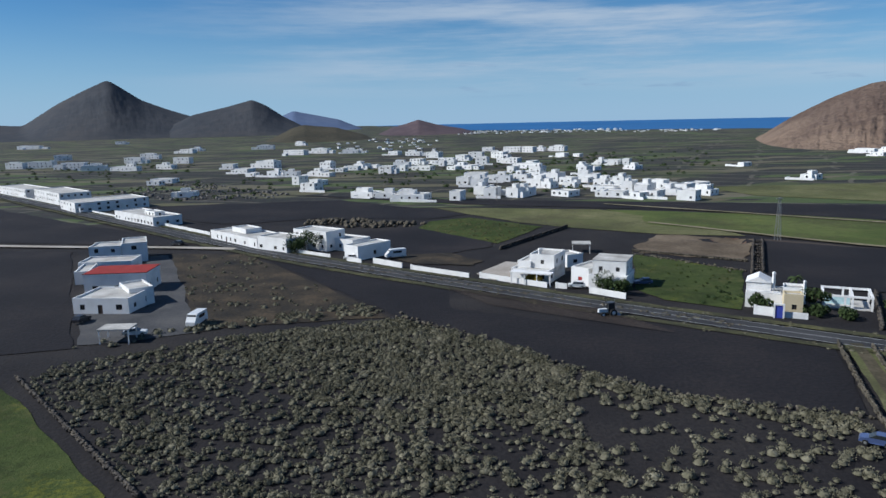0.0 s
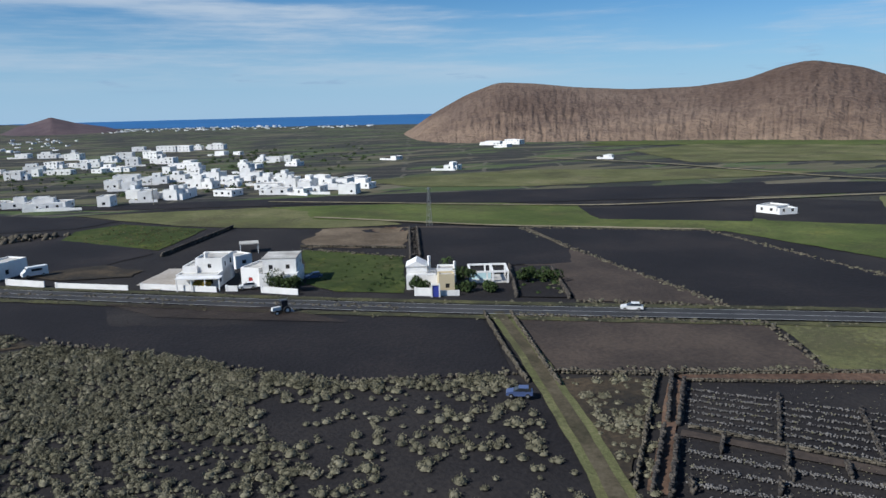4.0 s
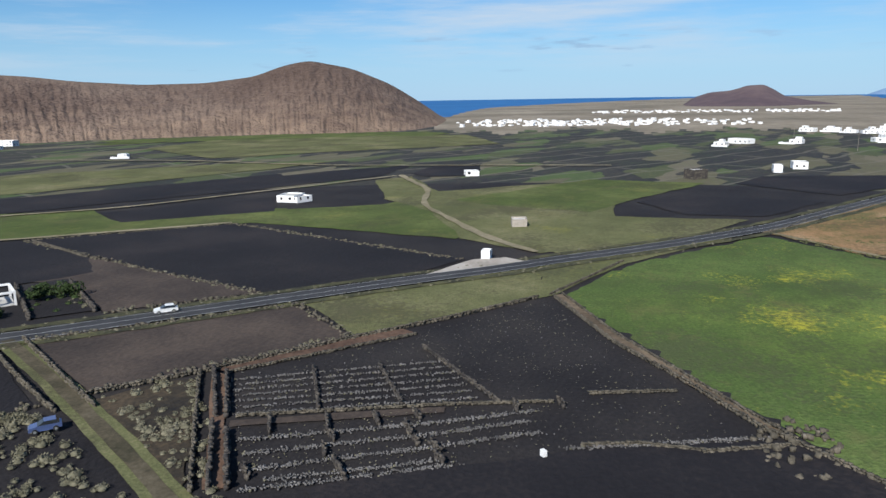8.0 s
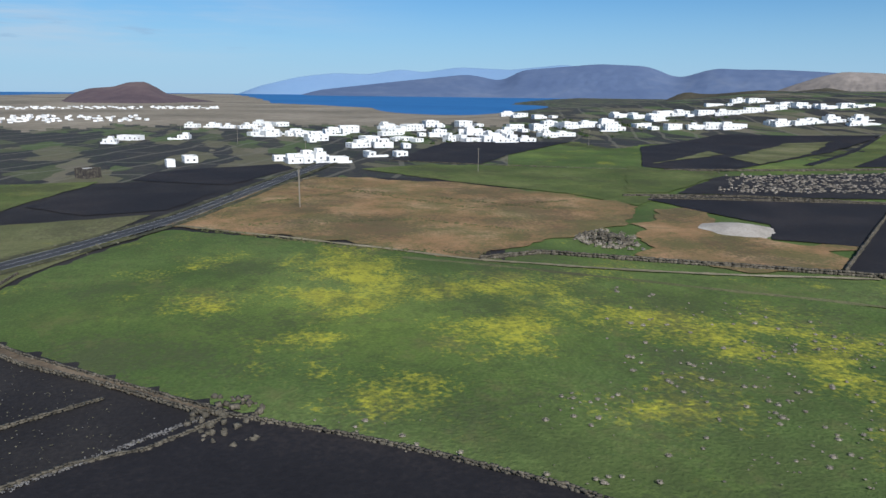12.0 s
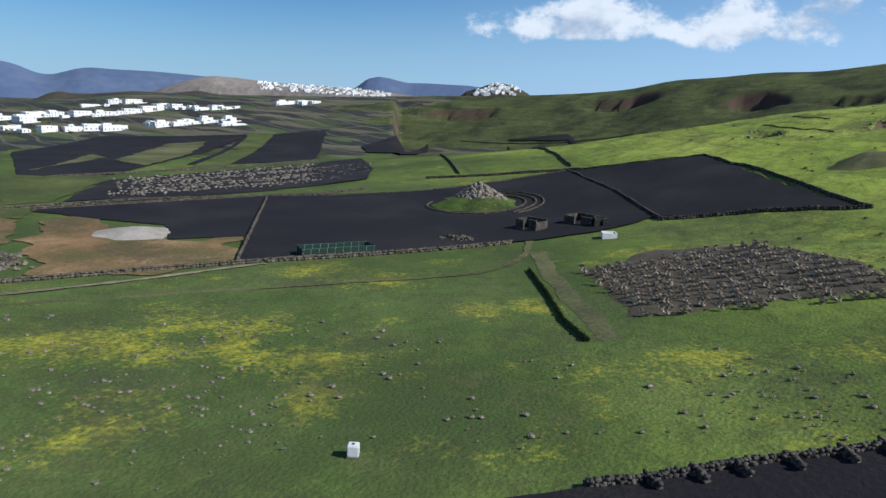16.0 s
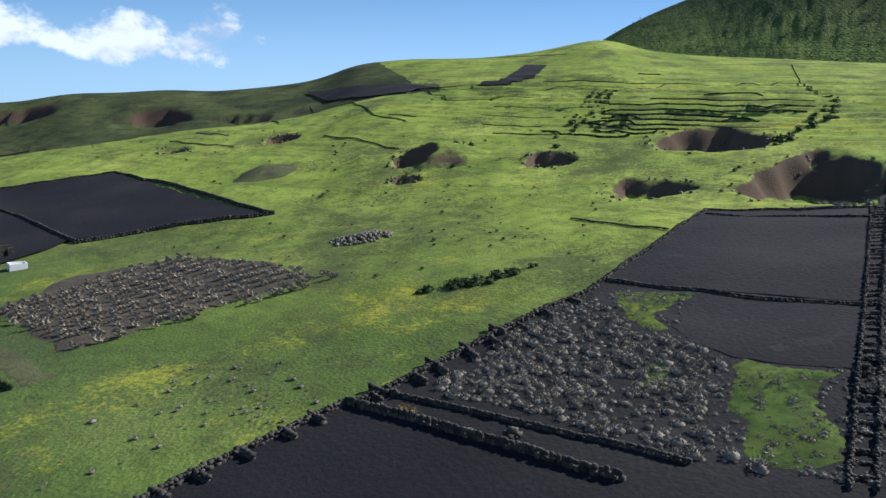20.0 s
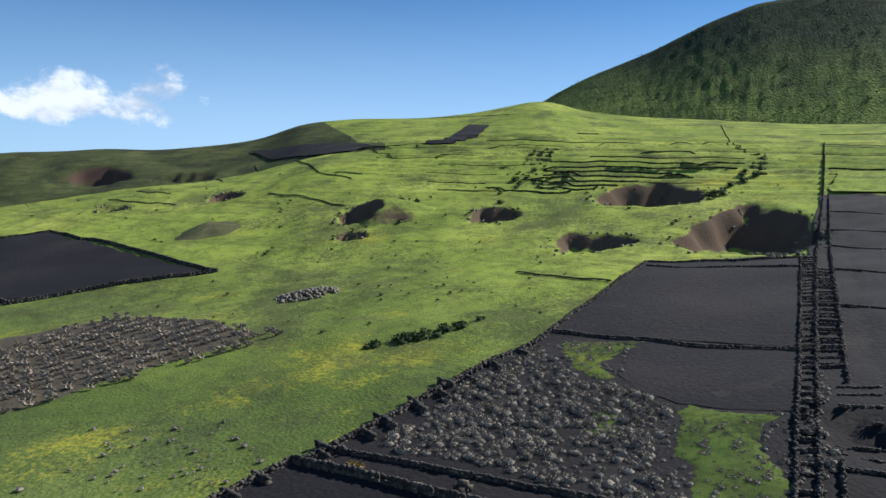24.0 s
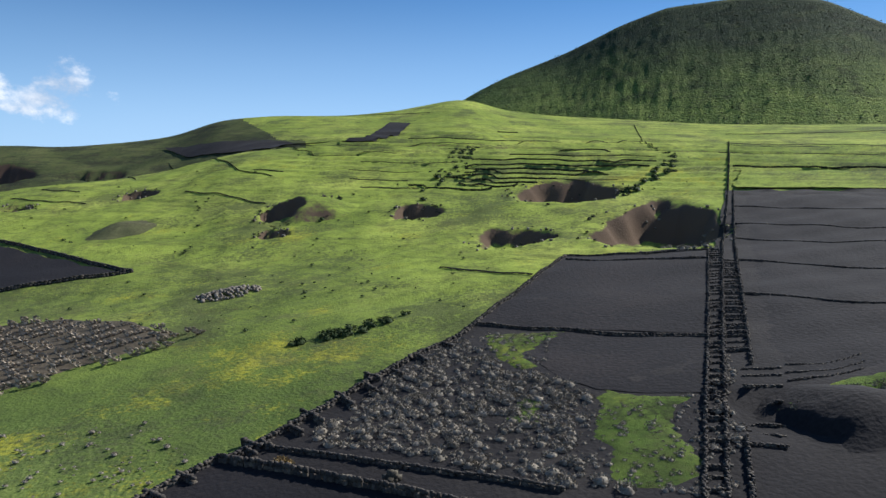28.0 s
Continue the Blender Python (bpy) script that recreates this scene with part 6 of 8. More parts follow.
walls([[(-242.6, -410.2), (-386.1, -418.0), (-327.5, -339.3)], [(-346.9, -301.6), (-406.5, -221.4)], [(-450.3, -391.9), (-514.5, -280.8)], [(-506.3, -441.1), (-628.8, -344.2)], [(-234.0, -198.9), (-263.6, -143.0)], [(-483.3, -530.1), (-414.1, -445.1), (-318.3, -327.3)], [(-137.2, -585.4), (-151.1, -425.7), (-242.6, -410.2)], [(-271.2, -727.9), (-317.6, -634.7)], [(8.3, -394.8), (-6.8, -370.6)], [(20.2, -377.5), (-8.1, -335.1)], [(-46.3, -321.8), (-67.4, -272.4)], [(-85.4, -163.5), (-89.3, -147.4), (-93.9, -135.1)], [(-108.0, -290.6), (-126.9, -274.4)], [(-106.4, -273.3), (-123.6, -256.5)], [(-77.0, -331.1), (-86.6, -318.8)]], 0.3, 0.35, "dark terrace wall on the green slope", step=0.7, seed=260)

walls([[(-181.9, -154.0), (-190.4, -136.9), (-198.8, -117.6)], [(-165.6, -139.9), (-173.8, -123.0), (-180.2, -106.2)], [(-151.9, -127.9), (-166.9, -98.1)], [(-132.7, -110.5), (-139.8, -98.3), (-145.4, -85.0)], [(-111.7, -91.1), (-117.4, -81.0), (-122.4, -71.1)]], 0.5, 0.5, "low stone step between black terraces", seed=300)


def ladder(a, b, gap, h, w, label, seed):
    """Short cross walls between two long ones, at even steps."""
    a, b = np.array(a, float), np.array(b, float)
    n = int(np.hypot(*(a[1] - a[0])) / gap)
    rng = random.Random(seed)
    for k in range(n):
        u = (k + 0.5 + rng.uniform(-0.2, 0.2)) / n
        p, q = a[0] + (a[1] - a[0]) * u, b[0] + (b[1] - b[0]) * u
        stone_wall([tuple(p), tuple(q)], h * rng.uniform(0.7, 1.2), w, label, step=0.4, seed=seed + k)


ladder([(-138.3, -124.1), (-53.5, -47.0)], [(-140.5, -122.3), (-55.5, -45.6)], 2.6, 0.5, 0.5, "low stone cross wall of the lane", 170)
ladder([(-131.0, -113.8), (-84.5, -72.4)], [(-132.8, -111.4), (-87.8, -70.0)], 2.2, 0.5, 0.5, "low stone cross wall beside the lane", 230)
ladder([(-84.0, -68.0), (-64.0, -51.0)], [(-88.0, -65.5), (-67.0, -48.0)], 3.4, 0.35, 0.5, "curved stone row above the black hollow", 270)
walls([[(-88.0, -64.0), (-92.5, -61.5), (-99.0, -60.5)], [(-85.5, -62.0), (-90.5, -59.5), (-97.0, -58.5)], [(-83.0, -60.0), (-88.0, -58.0), (-94.0, -57.0)]], 0.3, 0.35, "curved stone row above the black hollow", seed=320)
walls([[(96.5, 222.0), (76.3, 175.1)], [(99.0, 221.4), (79.3, 175.9)], [(101.2, 145.4), (88.8, 120.9)], [(93.8, 153.2), (79.9, 127.5)], [(17.6, 218.1), (44.8, 258.8)]], 1.0, 0.7, "dark stone wall beside the villa plots", seed=340)
ladder([(96.5, 221.5), (77.0, 176.5)], [(99.0, 220.8), (79.6, 176.0)], 3.2, 0.9, 0.6, "cross wall between two dark stone walls", 700)
walls([[(242.6, -151.9), (228.5, -195.7), (186.6, -254.2), (178.1, -281.4)], [(318.7, -222.2), (301.3, -292.7), (291.4, -397.1)], [(232.8, -464.5), (156.5, -333.3)], [(263.9, -675.2), (100.7, -339.9)], [(327.1, -698.3), (142.5, -669.5)]], 0.9, 0.9, "low pale stone wall between far plots", M_PALESTONE, step=1.2, seed=860)
walls([[(-69.6, 112.4), (-52.0, 93.0), (-33.8, 73.1)]], 0.4, 0.6, "low stone edge of the ditch", seed=870)
walls([[(56.0, 210.1), (67.3, 202.2), (81.7, 191.5)], [(128.4, 198.6), (125.8, 186.7), (120.5, 165.3)]], 0.5, 0.8, "low pale stone boundary", M_PALESTONE, seed=350)

walls([[(-125.5, -592.8), (-112.6, -351.2), (-152.3, -343.4)], [(-81.9, -651.5), (-70.7, -337.0), (-79.9, -312.6)], [(-18.3, -673.4), (-33.8, -405.7)], [(-124.4, -319.8), (-149.4, -298.4), (-162.7, -301.1)], [(-113.6, -305.6), (-137.2, -285.1)], [(-229.5, -516.7), (-286.8, -493.6)], [(-174.0, -243.8), (-189.6, -217.0)]], 0.22, 0.6, "low overgrown terrace bank on the slope", M_OLIVE, step=0.9, seed=400)



def contour_wall(level, az0, az1, h, label, seed):
    """A terrace wall that keeps to one height along the slope."""
    d = np.arange(190.0, 620.0, 1.0)
    line = []
    for a in np.arange(az0, az1, 0.5):
        x, y = d * math.sin(radians(a)), d * math.cos(radians(a))
        k = int(np.argmax(height(x, y, False, 0.0) > level + 0.5 * math.sin(a * 0.7 + seed) + 0.25 * math.sin(a * 2.3)))
        if k:
            line.append((float(x[k]), float(y[k])))
    if len(line) > 2:
        stone_wall(line, h, 0.6, label, M_TERRACE, step=0.9, seed=seed)


# walls added to draw the terrace risers' shade and scrub as dark lines
for k, (level, az0, az1) in enumerate(((60.6, 210.0, 224.5), (57.2, 209.5, 224.0), (55.2, 209.5, 219.5), (53.3, 209.5, 221.0), (51.0, 208.5, 217.0), (49.0, 208.0, 215.5), (47.3, 209.0, 214.0), (45.2, 205.0, 212.0), (66.0, 213.0, 224.5), (71.5, 213.5, 225.5), (85.5, 205.0, 224.0), (101.0, 212.0, 222.5), (106.5, 214.0, 222.0), (113.0, 215.0, 222.0), (57.6, 229.6, 241.0), (74.0, 228.5, 242.0), (84.0, 229.0, 241.0), (96.0, 229.0, 242.0), (104.0, 230.0, 242.0))):
    contour_wall(level, az0, az1, 0.55, "dark overgrown terrace wall, riser shade put into its colour", 900 + k)


# ---- shrubs and plants ----
def tuft(seed, leaves=46, core=True, spiky=0.0):
    """A dome-shaped shrub one metre across: a ragged core and many small leaves."""
    rng = np.random.RandomState(seed)
    V, F = [], []
    if core:
        rows, cols = 4, 8
        for i in range(rows):
            ph = (i / (rows - 1)) * math.pi / 2
            for j in range(cols):
                th = 2 * math.pi * j / cols
                r = rng.uniform(0.32, 0.47)
                V.append((r * math.cos(th) * math.cos(ph), r * math.sin(th) * math.cos(ph), -0.05 + 0.75 * r * math.sin(ph)))
        for i in range(rows - 1):
            for j in range(cols):
                k = (j + 1) % cols
                F += [(i * cols + j, i * cols + k, (i + 1) * cols + k), (i * cols + j, (i + 1) * cols + k, (i + 1) * cols + j)]
    for _ in range(leaves):
        th, ph = rng.uniform(0, 2 * math.pi), math.asin(rng.uniform(0.0, 1))
        r = rng.uniform(0.38, 0.54)
        p = np.array((r * math.cos(th) * math.cos(ph), r * math.sin(th) * math.cos(ph), 0.78 * r * math.sin(ph)))
        o = p / np.linalg.norm(p)
        u = np.cross(o, rng.normal(size=3))
        u /= np.linalg.norm(u)
        s = rng.uniform(0.035, 0.085)
        k = len(V)
        V += [tuple(p - u * s), tuple(p + u * s), tuple(p + o * s * (1.1 + spiky) + np.array((0, 0, s * 0.5)))]
        F.append((k, k + 1, k + 2))
    return np.array(V), np.array(F)


TUFTS = [tuft(k, 72, True, 0.3) for k in range(8)]


def inside(poly, x, y):
    p = np.array(poly, float)
    r = np.zeros(len(x), bool)
    j = len(p) - 1
    for i in range(len(p)):
        c = ((p[i, 1] > y) != (p[j, 1] > y)) & (x < (p[j, 0] - p[i, 0]) * (y - p[i, 1]) / (p[j, 1] - p[i, 1] + 1e-12) + p[i, 0])
        r ^= c
        j = i
    return r


def gather(name, places, sizes, mat, label, category, templates=None, seed=1, flat=1.0, zs=None):
    """Many shrubs or stones of one kind, joined."""
    rng = np.random.RandomState(seed)
    templates = templates or TUFTS
    V, F, k = [], [], 0
    pick = rng.randint(len(templates), size=len(places))
    turn = rng.uniform(0, 2 * math.pi, len(places))
    P = np.array(places, float)
    z = height(P[:, 0], P[:, 1]) + 0.22 if zs is None else zs
    for i, (x, y) in enumerate(places):
        v, f = templates[pick[i]]
        c, s, g = math.cos(turn[i]), math.sin(turn[i]), sizes[i]
        w = np.stack([(v[:, 0] * c - v[:, 1] * s) * g + x, (v[:, 0] * s + v[:, 1] * c) * g + y, v[:, 2] * g * flat + z[i]], -1)
        V.append(w)
        F.append(f + k)
        k += len(v)
    return tagged_new(name, fast_mesh(name, np.concatenate(V), np.concatenate(F)), mat, label, category, "stuff")


def scatter(poly, count, seed, lo, hi, clump=0.05, keep=0.45):
    """Random places inside an outline, thinned where a broad noise is low."""
    rng = np.random.RandomState(seed)
    p = np.array(poly, float)
    out, sizes = [], []
    while len(out) < count:
        x, y = rng.uniform(p[:, 0].min(), p[:, 0].max(), 400), rng.uniform(p[:, 1].min(), p[:, 1].max(), 400)
        ok = inside(poly, x, y)
        for a, b in zip(x[ok], y[ok]):
            n = noise.noise(Vector((a * clump, b * clump, seed))) * 0.5 + 0.5
            if n + rng.uniform(-0.2, 0.2) > keep:
                out.append((a, b))
                sizes.append(lo + (hi - lo) * rng.rand() ** 2)
    return out[:count], sizes[:count]


def shrubs(parts, mat, label, seed, name="scrub", category="shrubs", **kw):
    pl, sz = [], []
    for k, (poly, count, lo, hi, clump, keep) in enumerate(parts):
        a, b = scatter(poly, count, seed + k, lo, hi, clump, keep)
        pl += a
        sz += b
    return gather(name, pl, sz, mat, label, category, seed=seed, **kw)


def pebbles(seed):
    rng = np.random.RandomState(seed)
    cube = np.array([(i, j, k) for k in (-1, 1) for j in (-1, 1) for i in (-1, 1)], float) * 0.5 * rng.uniform(0.6, 1.1, (8, 3))
    q = np.array([(0, 2, 3), (0, 3, 1), (4, 5, 7), (4, 7, 6), (0, 1, 5), (0, 5, 4), (2, 6, 7), (2, 7, 3), (0, 4, 6), (0, 6, 2), (1, 3, 7), (1, 7, 5)])
    return cube, q


STONES = [pebbles(k) for k in range(5)]


def strew(lines, gap, spread, lo, hi, mat, label, seed, name="clinker_row", templates=None):
    """Loose stones or plants along lines."""
    rng = np.random.RandomState(seed)
    pl = []
    for line in lines:
        for (ax, ay), (bx, by) in zip(line, line[1:]):
            for k in range(int(math.hypot(bx - ax, by - ay) / gap)):
                u = rng.rand()
                pl.append((ax + (bx - ax) * u + rng.normal(0, spread), ay + (by - ay) * u + rng.normal(0, spread)))
    return gather(name, pl, rng.uniform(lo, hi, len(pl)), mat, label, "stones", templates or STONES, seed)


VINE_LOW = [[(59.9, 58.1), (65.5, 50.3), (73.8, 39.3), (82.5, 29.1)], [(57.6, 55.0), (62.9, 48.2), (71.2, 37.8), (79.5, 28.6)], [(54.8, 52.4), (61.3, 44.7), (68.4, 36.3), (77.2, 26.4)], [(54.0, 49.2), (58.9, 42.9), (66.3, 33.7)], [(51.3, 50.0), (58.1, 41.5), (65.9, 32.1)], [(74.4, 22.5), (80.5, 12.7), (87.3, 1.8)]]
VINE_HIGH = [[(73.8 - 1.43 * k, 71.9 - 1.38 * k), (93.5 - 1.75 * k, 47.5 - 1.67 * k)] for k in range(7)]
strew(VINE_LOW, 0.06, 0.28, 0.09, 0.24, M_CLINKER, "row of loose pale clinker along the vines", 3)
strew(VINE_HIGH, 0.12, 0.20, 0.08, 0.25, M_CLINKER, "thin row of pale clinker along the vines", 13)
strew(VINE_HIGH + VINE_LOW, 2.0, 0.25, 0.15, 0.4, M_BUSH, "leafless vines along the stone rows", 14, "vines", TUFTS)
strew([[(-57.8, 218.4), (-12.5, 185.1), (26.4, 154.1), (54.9, 132.5)], [(55.7, 89.9), (33.2, 98.4), (19.3, 111.8), (6.5, 128.0), (-10.1, 144.8)], [(128.1, 202.5), (117.0, 137.1), (112.2, 100.2)], [(173.6, 165.4), (156.8, 75.4)], [(128.1, 202.5), (173.6, 165.4)], [(72.3, 116.6), (108.6, 87.9)], [(108.6, 87.9), (97.0, 67.5)], [(97.0, 67.5), (61.6, 87.2)], [(88.6, 118.6), (111.9, 99.9)], [(232.6, -155.1), (234.6, -190.5), (200.7, -238.0), (101.9, -326.5), (39.8, -321.7)], [(397.6, -97.2), (366.8, -139.6), (305.8, -244.2)], [(55.2, 205.9), (76.0, 179.7)], [(221.2, 11.3), (273.7, -9.7), (334.0, -47.1)]], 0.45, 0.55, 0.2, 0.7, M_PALESTONE, "stones along the field edges", 4, "edge_stones")
strew([[(-57.8, 218.4), (-12.5, 185.1), (26.4, 154.1), (54.9, 132.5)], [(55.7, 89.9), (33.2, 98.4), (19.3, 111.8), (6.5, 128.0), (-10.1, 144.8)], [(128.1, 202.5), (117.0, 137.1), (112.2, 100.2)], [(173.6, 165.4), (156.8, 75.4)], [(128.1, 202.5), (173.6, 165.4)], [(72.3, 116.6), (108.6, 87.9)], [(108.6, 87.9), (97.0, 67.5)], [(97.0, 67.5), (61.6, 87.2)], [(88.6, 118.6), (111.9, 99.9)], [(232.6, -155.1), (234.6, -190.5), (200.7, -238.0), (101.9, -326.5), (39.8, -321.7)], [(397.6, -97.2), (366.8, -139.6), (305.8, -244.2)], [(55.2, 205.9), (76.0, 179.7)], [(221.2, 11.3), (273.7, -9.7), (334.0, -47.1)]], 0.9, 0.8, 0.3, 0.9, M_BUSH, "dry tufts along the field edges", 6, "edge_tufts", TUFTS)
strew([offset(road_line, -5.0), offset(road_line, 5.0)], 1.6, 0.9, 0.3, 0.9, M_BUSH, "dry tufts on the road verge", 12, "verge_tufts", TUFTS)
shrubs([
    ([(76.3, 74.1), (101.9, 57.7), (84.3, 37.8), (65.3, 63.2)], 160, 0.1, 0.28, 0.1, 0.2),
    ([(101.9, 57.7), (130.9, 44.4), (96.2, 14.6), (83.6, 36.7)], 420, 0.1, 0.25, 0.1, 0.2),
    ([(61.7, 60.7), (81.9, 36.0), (74.1, 23.4), (58.0, 41.9), (54.5, 53.5)], 300, 0.1, 0.28, 0.1, 0.2),
    ([(83.2, 34.9), (95.1, 14.0), (87.1, 2.5), (75.1, 22.4)], 100, 0.1, 0.25, 0.1, 0.2),
], M_BUSH, "leafless low vines in black gravel", 5, "vines", "vines")
gather("loose_stones", *scatter([(76.3, 74.1), (130.9, 44.4), (87.1, 2.5), (75.1, 22.4), (54.5, 53.5)], 260, 17, 0.06, 0.2, 0.1, 0.2), M_CLINKER, "loose pale stones in the vineyard", "stones", STONES, 8)
shrubs([
    ([(-68.0, 116.3), (-41.2, 131.7), (-11.1, 141.9), (6.4, 126.3), (19.0, 110.5), (17.5, 81.7), (13.6, 62.9), (-40.7, 65.1), (-27.7, 70.8), (-44.7, 91.5)], 3400, 0.5, 1.7, 0.05, 0.30),
    ([(-41.2, 131.7), (-11.1, 141.9), (6.4, 126.3), (19.0, 110.5), (15.3, 88.2), (-6.8, 89.4), (-24.3, 102.3)], 2100, 0.5, 1.5, 0.05, 0.28),
    ([(16.2, 115.0), (34.4, 94.4), (54.0, 86.4), (45.0, 59.4), (40.8, 51.1), (4.9, 64.8)], 460, 0.6, 1.9, 0.06, 0.48),
    ([(-11.3, 142.6), (7.2, 128.3), (22.3, 108.2), (35.1, 96.5), (55.0, 87.9), (52.9, 84.6), (33.8, 92.8), (19.7, 104.7), (4.9, 122.7), (-10.9, 135.2)], 240, 1.0, 2.3, 0.2, 0.2),
    ([(-68.0, 113.0), (-63.9, 107.1), (-33.5, 73.1), (-22.9, 72.7), (-37.0, 91.1), (-58.0, 117.0)], 330, 0.5, 1.5, 0.05, 0.3),
], M_BUSH, "dry grey-green scrub on black gravel", 1)
shrubs([
    ([(-82.0, 218.6), (-58.8, 215.7), (-31.5, 175.3), (-12.4, 145.0), (-41.4, 140.0), (-49.2, 139.8)], 120, 0.5, 1.8, 0.06, 0.5),
    ([(-11.3, 145.8), (-43.2, 138.5), (-48.2, 135.1), (-66.7, 125.2), (-68.4, 128.6), (-44.7, 143.5), (-18.1, 154.8)], 110, 0.8, 2.2, 0.2, 0.3),
    ([(61.4, 84.1), (73.8, 77.4), (56.7, 62.6), (54.3, 65.2)], 80, 0.6, 1.7, 0.08, 0.4),
    ([(56.6, 72.6), (71.3, 74.8), (49.6, 50.4), (46.0, 50.9)], 60, 0.6, 1.5, 0.08, 0.4),
], M_BUSH, "dry brown weeds and scrub", 11)
shrubs([
    ([(-60.4, -107.2), (-56.3, -86.2), (-61.0, -84.4), (-61.5, -72.3), (-48.8, -62.9), (-49.0, -51.3), (-43.3, -57.5), (-35.6, -70.8), (-25.1, -84.5), (-31.3, -89.2), (-43.3, -97.7)], 900, 0.7, 2.1, 0.08, 0.30),
    ([(-54.2, -74.8), (-71.3, -63.6), (-53.3, -47.1), (-49.4, -51.7), (-48.8, -62.9)], 300, 0.4, 1.1, 0.08, 0.15),
    ([(-62.5, -108.7), (-73.5, -97.9), (-60.9, -84.5), (-56.0, -85.9), (-58.2, -94.1)], 130, 0.5, 1.4, 0.08, 0.15),
    ([(-89.8, -78.9), (-91.6, -77.2), (-56.9, -44.4), (-53.6, -46.9)], 60, 0.6, 1.5, 0.1, 0.4),
    ([(-167.0, -166.4), (-162.1, -140.5), (-142.4, -124.0), (-130.3, -133.6)], 40, 1.0, 2.4, 0.1, 0.4),
], M_GREYBUSH, "silvery grey scrub on black gravel", 21)
shrubs([
    ([(86.3, 0.6), (78.8, -27.1), (95.9, -115.9), (49.7, -63.2), (60.5, -33.1)], 200, 0.2, 0.9, 0.08, 0.5),
    ([(127.2, -78.0), (89.7, -110.9), (29.5, -103.0), (-11.6, -98.6), (20.7, -74.5), (46.0, -66.9), (83.4, -49.9)], 190, 0.3, 1.1, 0.06, 0.5),
    ([(12.4, -114.1), (-5.7, -110.6), (-15.4, -91.5), (-0.4, -79.4), (9.2, -84.6)], 60, 0.2, 0.9, 0.08, 0.5),
    ([(9.4, -117.0), (-12.6, -99.8), (-9.0, -83.6), (8.0, -92.6)], 40, 0.3, 1.1, 0.08, 0.5),
], M_GREYBUSH, "pale low shrubs in the meadow", 31, flat=0.75)
shrubs([
    ([(21.3, -320.4), (-52.3, -269.4), (-123.8, -191.1), (-73.5, -113.0), (-17.4, -148.4), (14.4, -202.2)], 120, 0.3, 1.2, 0.03, 0.45),
    ([(81.4, -428.6), (-52.9, -349.8), (-119.6, -254.5), (-69.6, -143.0), (-15.2, -190.1)], 110, 0.4, 1.5, 0.03, 0.5),
    ([(-33.9, -126.5), (-37.2, -127.2), (-40.2, -126.6), (-45.0, -127.6), (-50.9, -128.1), (-60.0, -129.6), (-62.3, -129.0), (-48.0, -123.7)], 34, 1.0, 2.8, 0.2, 0.2),
    ([(-113.6, -233.1), (-117.7, -246.6), (-140.4, -274.9), (-210.7, -375.9), (-237.5, -401.5), (-164.7, -288.5), (-127.4, -249.2)], 60, 1.5, 3.6, 0.1, 0.2),
    ([(-172.9, -197.6), (-195.1, -207.4), (-270.4, -266.4), (-219.9, -216.3), (-176.3, -192.8)], 46, 1.5, 3.8, 0.1, 0.2),
    ([(-78.6, -245.3), (-93.7, -264.5), (-93.0, -256.0), (-78.1, -237.6)], 20, 1.2, 3.0, 0.1, 0.2),
], M_LEAF, "dark green shrubs on the grassy slope", 41)
shrubs([([(284.6, -231.7), (266.5, -285.5), (251.3, -390.0), (213.7, -343.2), (224.5, -278.7), (240.6, -200.7)], 330, 0.8, 2.6, 0.05, 0.4), ([(173.2, -92.6), (183.5, -107.1), (172.3, -111.3), (155.6, -104.1), (161.9, -93.2)], 110, 0.8, 2.2, 0.05, 0.2)], M_GREYBUSH, "pale shrubs on rough black ground", 51)
vg = np.array([v.co[:] for v in volcano.data.vertices])
vr = np.random.RandomState(9)
vp = vg[vr.randint(360 * 3, 360 * 41, size=6500)] + vr.uniform(-5, 5, (6500, 3)) * (1, 1, 0)
gather("scrub", [(a, b) for a, b, c in vp], 0.8 + 3.0 * vr.rand(6500) ** 2.5, M_LEAF, "dark scrub dotting the volcano flank", "shrubs", [tuft(70 + k, 6) for k in range(4)], seed=61, zs=vp[:, 2] - 0.5)
shrubs([([(-211.6, 430.1), (-178.1, 519.7), (-88.5, 402.9), (-121.5, 368.7)], 60, 1.5, 4.0, 0.05, 0.3), ([(8.6, 574.0), (163.6, 784.1), (144.6, 395.8), (20.2, 378.9)], 110, 2.0, 5.0, 0.05, 0.3), ([(623.2, -107.8), (729.5, -341.9), (654.0, -551.4), (569.3, -481.6), (536.5, -227.6), (491.1, -92.5)], 150, 2.5, 6.0, 0.03, 0.3)], M_LEAF, "dark garden trees among the white houses", 71)

